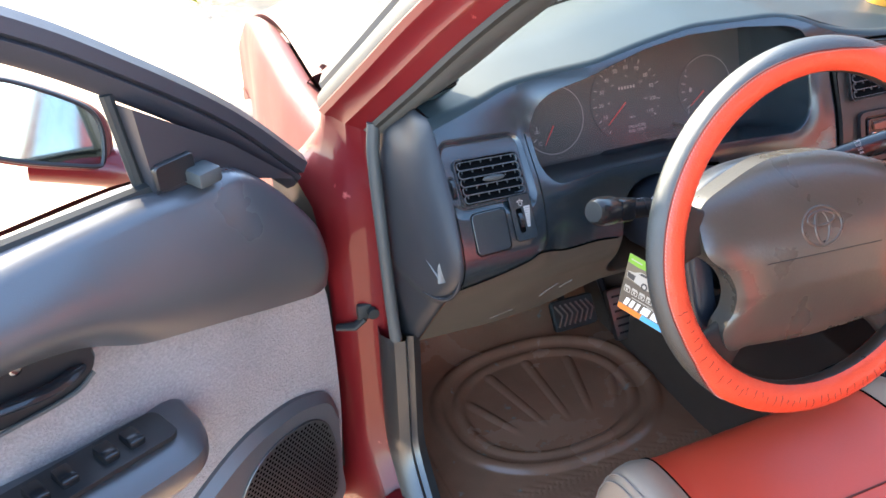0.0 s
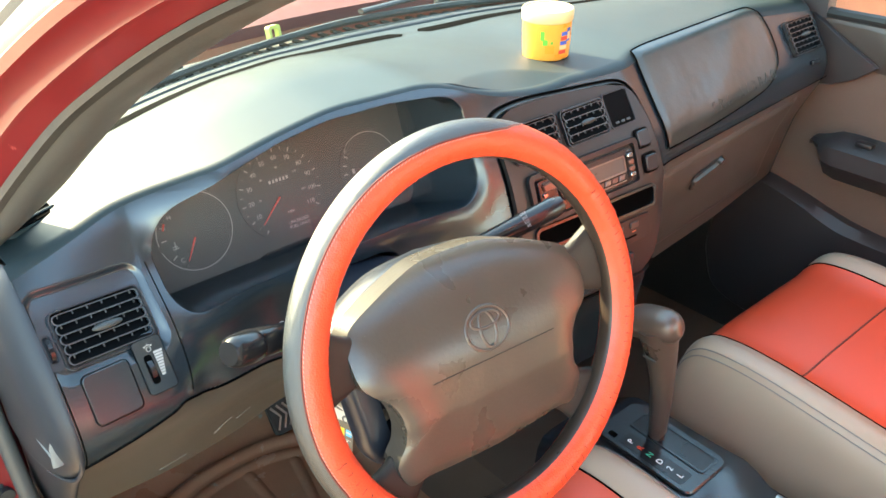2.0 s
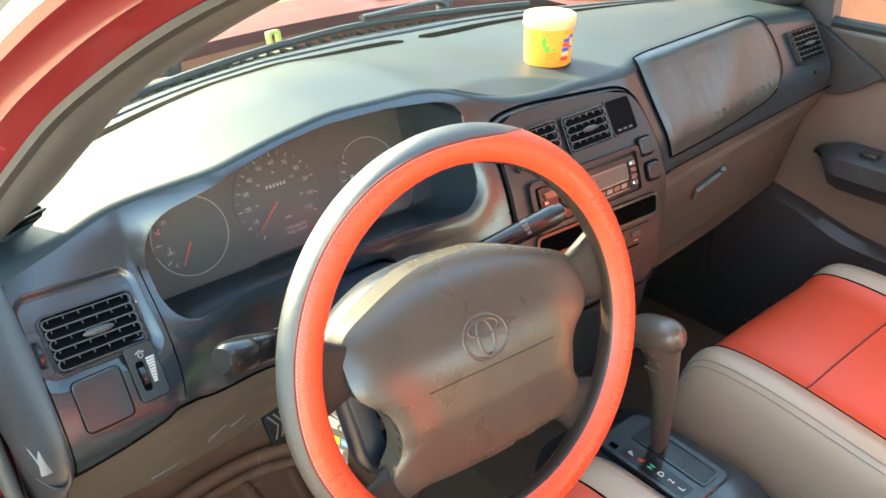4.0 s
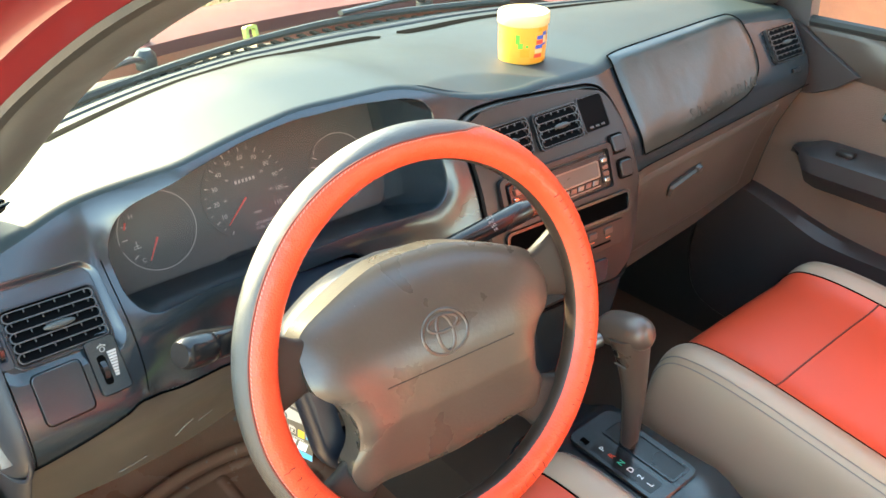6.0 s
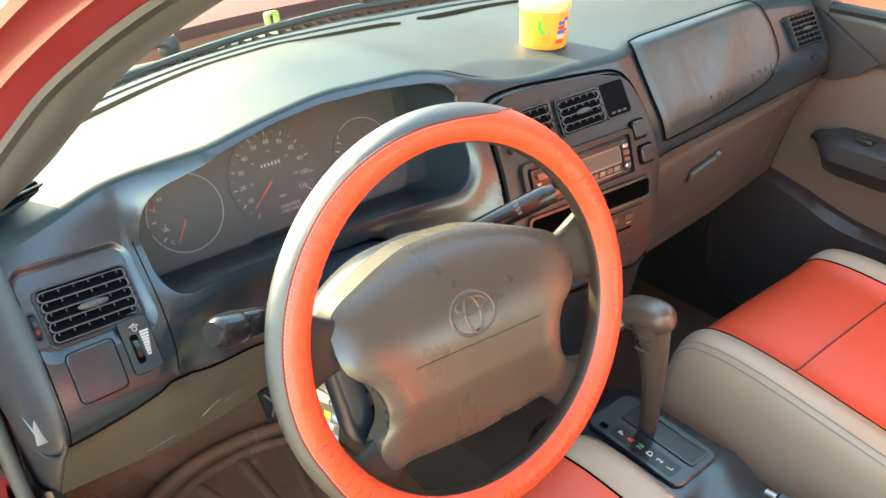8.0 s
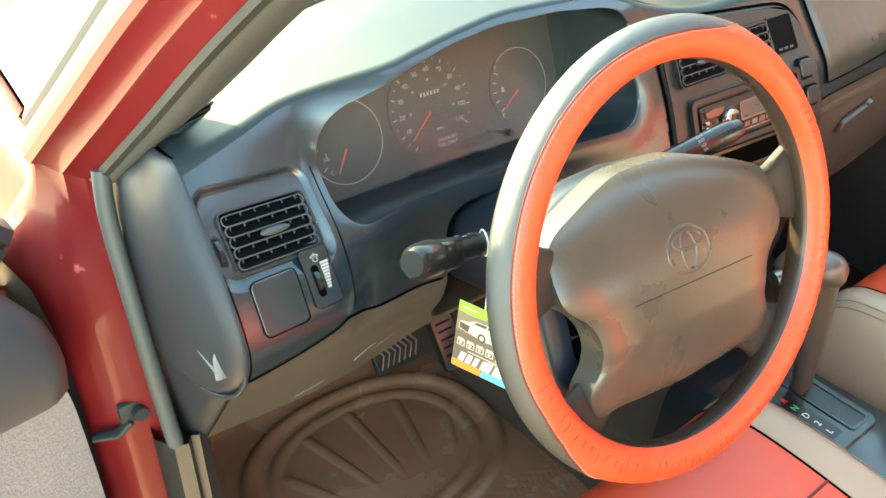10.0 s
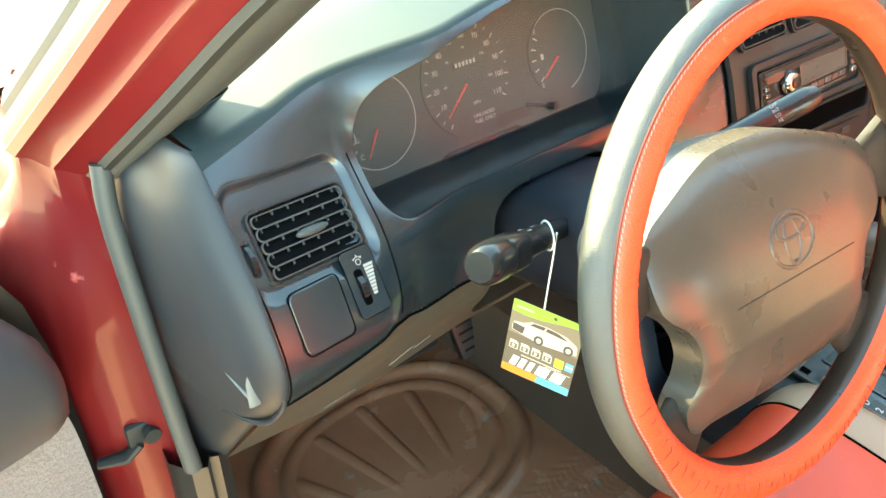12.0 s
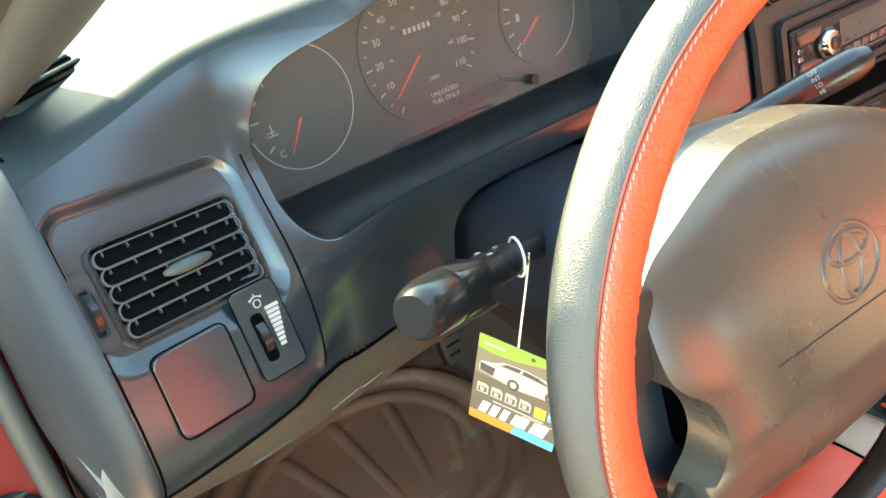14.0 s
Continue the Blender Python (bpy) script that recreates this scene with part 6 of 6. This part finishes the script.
# ---------------------------------------------------------------- seat belt buckle beside the passenger's seat
bk_ = thing("belt_buckle", "black seat belt buckle on a short stalk beside the seat", "buckle", pose(0.075, -0.30, 0.50, 12, 0, 0))
part("stalk", tube(spline([(0, 0, -0.10), (0, 0.004, -0.04), (0, 0, 0.01)], 8), 0.009, 8, flat=0.5), M_BLACK, bk_)
part("body", box(0.030, 0.022, 0.062, 0.006, 3, (0, 0, 0.035)), M_BLACK, bk_)
part("button", box(0.020, 0.014, 0.004, 0.0015, 2, (0, 0, 0.067)), M_NEEDLE, bk_, "red release button")

# ---------------------------------------------------------------- tub on the dashboard
TUBP = pose(0.081, 0.337, pad_z(0.081, 0.337) + 0.0005) @ Matrix.Diagonal((0.735, 0.735, 0.81, 1))
tub = thing("plastic_tub", "yellow printed plastic tub with a pale lid on the dashboard", "tub", TUBP)
M_YELLOW = surface("yellow_label", (0.74, 0.32, 0.040), 0.35, vary=0.08, scale=40, bump=0)
M_LID = surface("white_lid", (0.66, 0.50, 0.24), 0.4, vary=0.04, bump=0)
body = part("body", lathe([(0.0425, 0.0), (0.0445, 0.002), (0.0462, 0.035), (0.0470, 0.064), (0.0470, 0.066)], 48), M_YELLOW, tub, "yellow printed label")
part("lid", lathe([(0.0480, 0.064), (0.0495, 0.066), (0.0495, 0.080), (0.0475, 0.0835), (0.044, 0.0835), (0.043, 0.0815)], 48), M_LID, tub, "pale yellow plastic lid")


def label_patch(name, a0, a1, z0, z1, material, r=0.0475):
    P = [[(((0.0445 + 0.03 * z) + (r - 0.0470)) * math.cos(radians(a)), ((0.0445 + 0.03 * z) + (r - 0.0470)) * math.sin(radians(a)), z) for z in np.linspace(z0, z1, 4)] for a in np.linspace(a0, a1, 8)]
    return part(name, sheet(P), material, body)


M_PBLUE, M_PRED = surface("label_blue", (0.03, 0.09, 0.42), 0.4, bump=0), surface("label_red", (0.62, 0.05, 0.03), 0.4, bump=0)
M_PGREEN, M_POR = surface("label_green", (0.12, 0.42, 0.05), 0.4, bump=0), surface("label_orange", (0.85, 0.28, 0.02), 0.4, bump=0)
for k in range(5):
    label_patch("printed_bar", -106 + 1.2 * k, -84 + 1.2 * k, 0.012 + 0.0078 * k, 0.0185 + 0.0078 * k, (M_PRED, M_LID, M_PBLUE, M_PRED, M_PBLUE)[k], 0.0482 if k % 2 else 0.0480)
label_patch("printed_bar", -84, -70, 0.032, 0.055, M_PBLUE, 0.0479)
label_patch("printed_bar", -82, -72, 0.036, 0.049, M_LID, 0.0483)
label_patch("printed_leaf", -152, -142, 0.036, 0.052, M_PGREEN, 0.0480)
label_patch("printed_leaf", -146, -134, 0.028, 0.038, M_PGREEN, 0.0482)
label_patch("printed_fruit", -140, -118, 0.014, 0.028, M_POR, 0.0480)
label_patch("printed_leaf", -128, -121, 0.030, 0.035, M_PGREEN, 0.0483)
label_patch("printed_bar", -116, -72, 0.005, 0.009, M_POR, 0.0480)

# ---------------------------------------------------------------- driver's door, open
TH = radians(60)
dd = Vector((-math.sin(TH), -math.cos(TH), 0))
DOOR = Matrix(((dd.x, -dd.y, 0, -0.775), (dd.y, dd.x, 0, 0.40), (0, 0, 1, 0), (0, 0, 0, 1)))
door = thing("door_1", "open driver's door with a grey cloth and dark vinyl lining", "car door", DOOR, kind="structure")


def cloth_edge(s):
    """Height of the seam between the vinyl and the cloth."""
    return float(interp(s, [-0.02, 0.0, 0.112, 0.219, 0.262, 0.302, 0.331, 0.350, 0.375, 0.427, 1.05], [0.708, 0.713, 0.746, 0.782, 0.796, 0.809, 0.827, 0.842, 0.851, 0.864, 0.880]))


def door_front(z):
    """The lining's front edge."""
    return float(interp(z, [0.30, 0.50, 0.70, 0.74, 0.80, 0.834, 0.882, 0.943], [0.030, 0.018, 0.014, 0.022, 0.026, 0.043, 0.078, 0.140]))


def belt_z(s):
    return float(interp(s, [0.0, 0.043, 0.078, 0.14, 0.20, 0.246, 1.05], [0.80, 0.838, 0.886, 0.938, 0.932, 0.942, 0.965]))


def vinyl_y(s, w):
    """Swell of the vinyl: s along the door, w 0 at the seam, 1 at the belt."""
    swell = 0.045 * math.sin(math.pi * min(1, 0.15 + 0.75 * w)) * float(sstep(0.0, 0.06, s))
    return 0.012 + swell


P = []
for s in np.linspace(0, 1, 90):
    row = []
    for w in np.linspace(0, 1, 26):
        x = s * 1.05
        lo, hi = cloth_edge(x), belt_z(x)
        z = lo + (hi - lo) * w
        x2 = max(x, door_front(z) + 0.0)
        row.append((x2 if s > 0.02 else door_front(z), vinyl_y(x, w) * (1 if s > 0.005 else 0.3), z))
    row.append((row[-1][0], 0.012, row[-1][2] + 0.006))
    row.append((row[-1][0], -0.03, row[-1][2] + 0.004))
    P.append(row)
part("upper_lining", sheet(P), M_DOORVINYL, door, "dark blue-grey vinyl upper lining")
P = []
for s in np.linspace(0, 1, 90):
    x = s * 1.05
    row = []
    for w in np.linspace(0, 1, 30):
        z = 0.30 + (cloth_edge(x) + 0.004 - 0.30) * w
        q = 0.006 + 0.010 * math.sin(math.pi * w) + 0.006 * math.exp(-((z - (0.689 + 0.52 * (min(x, 0.55) - 0.27))) / 0.006) ** 2) * float(sstep(0.25, 0.29, x))
        row.append((max(x, door_front(z)) if s > 0.02 else door_front(z), q if s > 0.005 else -0.01, z))
    P.append(row)
part("cloth_panel", sheet(P), M_CLOTH, door, "woven grey cloth panel")
# armrest with window switches
A = []
for x in np.concatenate([0.260 + 0.060 * np.linspace(0, 1, 14) ** 2, np.linspace(0.33, 0.85, 26)]):
    k = math.sqrt(max(0.0, 1 - (1 - min(1, (x - 0.260) / 0.060)) ** 2))
    zt = 0.676 + 0.024 * k + 0.13 * (x - 0.27) * float(sstep(0.27, 0.5, x))
    d = 0.075 * k
    A.append([(x, 0.008, zt + 0.012), (x, 0.015 + 0.25 * d, zt + 0.012 * k), (x, 0.02 + 0.8 * d, zt), (x, 0.02 + d, zt - 0.012), (x, 0.02 + d, zt - 0.035 * k), (x, 0.015 + 0.75 * d, zt - 0.062 * k - 0.004), (x, 0.008, zt - 0.075 * k - 0.004)])
arm = part("armrest", sheet(A), M_DOORVINYL, door, "dark padded armrest")
sw = part("switch_panel", plate(rrect(0.20, 0.046, 0.012), 0.006, 0.002), M_BLACK, arm, "black window switch panel", pose(0.405, 0.050, 0.724, -8, -7, 0))
for k, x in enumerate((-0.055, -0.025, 0.02, 0.05)):
    part("switch", box(0.018, 0.024, 0.012, 0.003, 2, (x, 0, 0.009)), M_GLOSSBLACK, sw)
# inner handle
hc = part("handle_cup", plate([(p.x, p.y) for p in spline([(x, y, 0) for x, y in ((0.349, 0.826), (0.357, 0.812), (0.383, 0.801), (0.45, 0.806), (0.51, 0.825), (0.52, 0.862), (0.48, 0.880), (0.43, 0.873), (0.38, 0.860), (0.354, 0.844), (0.349, 0.826))], 50)[:-1]], 0.008, 0.003), M_BLACK, door, "black oval handle recess", Matrix(((1, 0, 0, 0), (0, 0, 1, 0.022), (0, 1, 0, 0), (0, 0, 0, 1))))
part("handle", tube(spline([(0.366, 0.034, 0.828), (0.41, 0.042, 0.830), (0.480, 0.036, 0.842)], 10), [0.004, 0.008, 0.009, 0.009, 0.009, 0.009, 0.009, 0.008, 0.007, 0.005], 10, flat=0.6), M_GLOSSBLACK, door, "black inner door handle")
part("screw", lathe([(0.006, 0), (0.006, 0.002), (0.004, 0.003)], 12), M_CHROME, door, "small chrome screw", pose(0.425, 0.031, 0.862, -90))
part("handle_trim", tube(spline([(0.357, 0.031, 0.812), (0.385, 0.033, 0.803), (0.46, 0.033, 0.808)], 12), 0.0025, 8), M_SEAL, door)
# loudspeaker and map pocket
out_ = spline([(x, y, 0) for x, y in ((0.030, 0.500), (0.045, 0.545), (0.075, 0.566), (0.12, 0.580), (0.19, 0.580), (0.26, 0.556), (0.36, 0.500), (0.42, 0.43), (0.42, 0.33), (0.20, 0.315), (0.05, 0.33), (0.034, 0.40), (0.030, 0.500))], 70)[:-1]
flip = Matrix(((1, 0, 0, 0), (0, 0, 1, 0.0), (0, 1, 0, 0), (0, 0, 0, 1)))
pk = part("map_pocket", plate([(p.x, p.y) for p in out_], 0.034, 0.012), M_DOORVINYL, door, "dark plastic speaker housing", flip)
grl = spline([(x, y, 0) for x, y in ((0.055, 0.470), (0.068, 0.515), (0.10, 0.543), (0.165, 0.548), (0.215, 0.520), (0.24, 0.46), (0.23, 0.37), (0.12, 0.34), (0.065, 0.37), (0.055, 0.42), (0.055, 0.470))], 50)[:-1]
gr = part("speaker_grille", plate([(p.x, p.y) for p in grl], 0.003, 0.001, 0.034), M_TRIM, pk, "perforated speaker grille")
inside = [(p.x, p.y) for p in grl]


def within(x, y, poly):
    c = False
    for i in range(len(poly)):
        (x1, y1), (x2, y2) = poly[i - 1], poly[i]
        if (y1 > y) != (y2 > y) and x < (x2 - x1) * (y - y1) / (y2 - y1) + x1:
            c = not c
    return c


# flat near-black spots carry the shade of the holes
bm = bmesh.new()
for i in range(30):
    for j in range(36):
        x, y = 0.052 + 0.0070 * i + (0.0035 if j % 2 else 0), 0.342 + 0.0061 * j
        if all(within(x + a, y + b, inside) for a, b in ((0.005, 0), (-0.005, 0), (0, 0.005), (0, -0.005))):
            bm.faces.new([bm.verts.new((x + 0.0024 * math.cos(t), y + 0.0024 * math.sin(t), 0.0373)) for t in np.linspace(0, 6.283, 6, endpoint=False)])
tagged(part("grille_holes", bm, M_DARK, pk, smooth=False), kind="stuff")
# window frame, glass, sail panel and mirror
fr_pts = spline([(0.02, -0.020, 0.872), (0.118, -0.024, 0.975), (0.232, -0.03, 1.066), (0.330, -0.036, 1.132), (0.52, -0.05, 1.235), (0.70, -0.06, 1.30), (0.95, -0.068, 1.33), (1.02, -0.07, 1.30)], 50)
F_ = []
for i, p in enumerate(fr_pts):
    t = (fr_pts[min(i + 1, 49)] - fr_pts[max(i - 1, 0)]).normalized()
    nrm = Vector((-t.z, 0, t.x)).normalized()
    F_.append([tuple(p + nrm * a + Vector((0, b, 0))) for a, b in ((-0.020, 0.000), (-0.014, 0.008), (0.000, 0.012), (0.003, 0.006), (0.006, 0.012), (0.020, 0.010), (0.028, -0.004), (0.024, -0.03), (-0.012, -0.035))])
wf = part("window_frame", sheet(F_, close_v=True), M_FRAME, door, "dark window frame")
bm = bmesh.new()
sa = [(0.04, 0.882), (0.13, 0.965), (0.235, 1.040), (0.228, 0.938), (0.13, 0.922)]
tri_ = [bm.verts.new((x, 0.004, z)) for x, z in sa]
tb_ = [bm.verts.new((x, -0.03, z)) for x, z in sa]
bm.faces.new(tri_)
bm.faces.new(tb_[::-1])
for i in range(5):
    bm.faces.new((tri_[i], tri_[(i + 1) % 5], tb_[(i + 1) % 5], tb_[i]))
part("sail_panel", bm, M_FRAME, door, "triangular inner mirror panel", smooth=False)
part("mirror_knob", box(0.030, 0.030, 0.018, 0.004, 2, (0.180, 0.018, 0.952)), M_SEAL, door, "mirror adjusting lever")
part("mirror_knob_base", plate(rrect(0.05, 0.03, 0.006), 0.006, 0.002), M_BLACK, door, m=flip @ pose(0.205, 0.962, 0.004))
gl = part("window_seal", tube([(0.225, -0.012, 0.945), (0.60, -0.02, 0.962), (1.03, -0.03, 0.97)], 0.009, 8), M_RUBBER, door)
part("division_bar", tube([(0.232, -0.018, 0.94), (0.240, -0.028, 1.05)], 0.007, 8), M_RUBBER, door)
O = []
for x in np.linspace(-0.01, 1.06, 30):
    O.append([(x, -0.055, belt_z(x) + 0.002), (x, -0.085, belt_z(x) - 0.02), (x, -0.105, 0.75), (x, -0.105, 0.50), (x, -0.085, 0.28), (x, -0.03, 0.26)])
part("outer_skin", sheet(O), M_RED, door, "red outer door skin")
part("door_edge", sheet([[(0.0 + door_front(z) * 0.6 - 0.012, -0.004, z), (door_front(z) * 0.6 - 0.018, -0.04, z), (-0.010, -0.10, z)] for z in np.linspace(0.28, 0.88, 12)]), M_RUBBER, door)
# door mirror
mn = Vector((0.3587, 0.9105, 0.2058)).normalized()
mu = Vector((0, 0, 1)).cross(mn).normalized()
MG = Matrix.Translation((0.27, -0.17, 0.985)) @ Matrix((mu, mn.cross(mu), mn)).transposed().to_4x4()
glass_line = [(p.x, p.y) for p in spline([(x, y, 0) for x, y in ((-0.042, -0.013), (-0.023, -0.023), (0.007, -0.036), (0.045, -0.049), (0.069, -0.056), (0.076, -0.052), (0.082, -0.031), (0.083, -0.009), (0.075, 0.009), (0.054, 0.026), (0.025, 0.044), (0.001, 0.056), (-0.022, 0.061), (-0.042, 0.045), (-0.053, 0.012), (-0.042, -0.013))], 56)[:-1]]
H = []
for s_, dz, dv in ((1.0, -0.002, 0), (1.04, 0.003, -0.001), (1.10, -0.002, -0.003), (1.15, -0.018, -0.005), (1.12, -0.040, -0.005), (0.95, -0.060, -0.005), (0.55, -0.074, 0), (0.08, -0.079, 0)):
    H.append([(x * s_, y * s_ + dv, dz) for x, y in glass_line])
mir = part("door_mirror", sheet(H, close_v=True), M_HOOD, door, "faded red door mirror housing", MG, smooth="all")
part("mirror_glass", plate(glass_line, 0.002, 0.0005), M_MIRROR, door, "mirror glass", MG)
part("mirror_rim", tube([(x * 1.01, y * 1.01, 0.002) for x, y in glass_line], 0.0028, 8, closed=True), M_BLACK, door, m=MG)
part("mirror_arm", tube(spline([Vector(p) for p in ((0.250, -0.200, 0.935), (0.215, -0.170, 0.925), (0.175, -0.120, 0.915), (0.150, -0.045, 0.915))], 14), 0.025, 16), M_RED, door, "red mirror foot")

# ---------------------------------------------------------------- passenger door, shut
pdoor = thing("door_2", "closed passenger door with red bounce light in its cloth's colour and dark armrest", "car door", pose(0.70, 0.40, 0), kind="structure")


def pd_sheet(rows):
    return sheet([[(p[0], p[1], p[2]) for p in r] for r in rows])


P = []
for y in np.linspace(0, -1.05, 60):
    P.append([(0.012 - (0.006 + 0.010 * math.sin(math.pi * w)), y, 0.30 + (0.884 - 0.30) * w) for w in np.linspace(0, 1, 16)])
part("cloth_panel", pd_sheet(P), M_DOORCLOTH, pdoor, "cloth door panel, red bounce light in its colour")
P = []
for y in np.linspace(0.02, -1.05, 60):
    row = []
    for w in np.linspace(0, 1, 18):
        row.append((0.006 - 0.026 * float(sstep(-0.24, -0.36, y)) * math.sin(math.pi * min(1, 0.12 + 0.75 * w)), y, 0.880 + (0.950 - 0.880) * w))
    row += [(0.01, y, 0.958), (0.04, y, 0.955)]
    P.append(row)
part("upper_lining", pd_sheet(P), M_DOORSHADE, pdoor, "vinyl upper lining with shade in its brown-grey colour")
A = []
for y in np.linspace(-0.205, -0.85, 30):
    k = float(sstep(-0.205, -0.26, y))
    zt = 0.745 + 0.02 * k
    A.append([(0.004, y, zt), (-0.02 - 0.03 * k, y, zt), (-0.03 - 0.042 * k, y, zt - 0.010), (-0.03 - 0.046 * k, y, zt - 0.04 * k), (-0.02 - 0.03 * k, y, zt - 0.07 * k - 0.005), (0.004, y, zt - 0.09 * k - 0.006)])
arm2 = part("armrest", pd_sheet(A), M_POCKET, pdoor, "dark padded armrest")
part("switch", box(0.02, 0.03, 0.010, 0.003, 2, (-0.045, -0.31, 0.768)), M_BLACK, arm2)
part("handle_cup", tube([(p.x, p.y, p.z) for p in spline([(-0.004, -0.34, 0.86), (-0.004, -0.42, 0.875), (-0.004, -0.47, 0.85), (-0.004, -0.42, 0.825), (-0.004, -0.34, 0.835)], 24)], 0.008, 8), M_BLACK, pdoor)
sp2 = spline([(y, z, 0) for y, z in ((-0.030, 0.53), (-0.055, 0.60), (-0.095, 0.642), (-0.195, 0.628), (-0.275, 0.607), (-0.365, 0.592), (-0.75, 0.55), (-0.75, 0.36), (-0.40, 0.32), (-0.10, 0.33), (-0.03, 0.42), (-0.030, 0.53))], 70)[:-1]
part("map_pocket", plate([(-p.x, p.y) for p in sp2], 0.045, 0.016), M_POCKET, pdoor, "dark speaker and pocket moulding", Matrix(((0, 0, -1, 0.006), (-1, 0, 0, 0), (0, 1, 0, 0), (0, 0, 0, 1))))
part("outer_skin", box(0.04, 1.06, 0.64, 0.01, at=(0.10, -0.52, 0.60)), M_RED, pdoor)
part("window_seal", tube([(0.008, 0.02, 0.962), (0.010, -0.5, 0.968), (0.012, -1.05, 0.972)], 0.010, 8), M_RUBBER, pdoor)
sw_ = part("window", sheet([[(0.03 - 0.30 * (z - 0.96) * 1.2 + 0.02, y, z) for z in np.linspace(0.955, 1.30, 6)] for y in np.linspace(-0.15, -1.0, 8)]), M_GLASS, pdoor, "side window glass", smooth="all")
sw_.visible_shadow = False
bm = bmesh.new()
q = [bm.verts.new(v) for v in ((0.0, 0.0, 0.955), (0.0, -0.17, 0.955), (-0.015, -0.17, 1.05))]
bm.faces.new(q)
r_ = bmesh.ops.extrude_face_region(bm, geom=bm.faces[:])
bmesh.ops.translate(bm, vec=(0.03, 0, 0), verts=[v for v in r_["geom"] if isinstance(v, bmesh.types.BMVert)])
part("sail_panel", bm, M_DOORVINYL, pdoor, smooth=False)
bm = plate([(-0.02, 0.80), (-0.02, 0.962), (0.150, 0.962), (0.215, 0.925), (0.283, 0.890), (0.250, 0.862), (0.212, 0.843), (0.10, 0.82)], 0.008, 0.003)
part("front_panel", bm, M_POCKET, pdoor, "dark plastic panel ahead of the lining", Matrix(((0, 0, -1, 0.002), (-1, 0, 0, 0), (0, 1, 0, 0), (0, 0, 0, 1))))
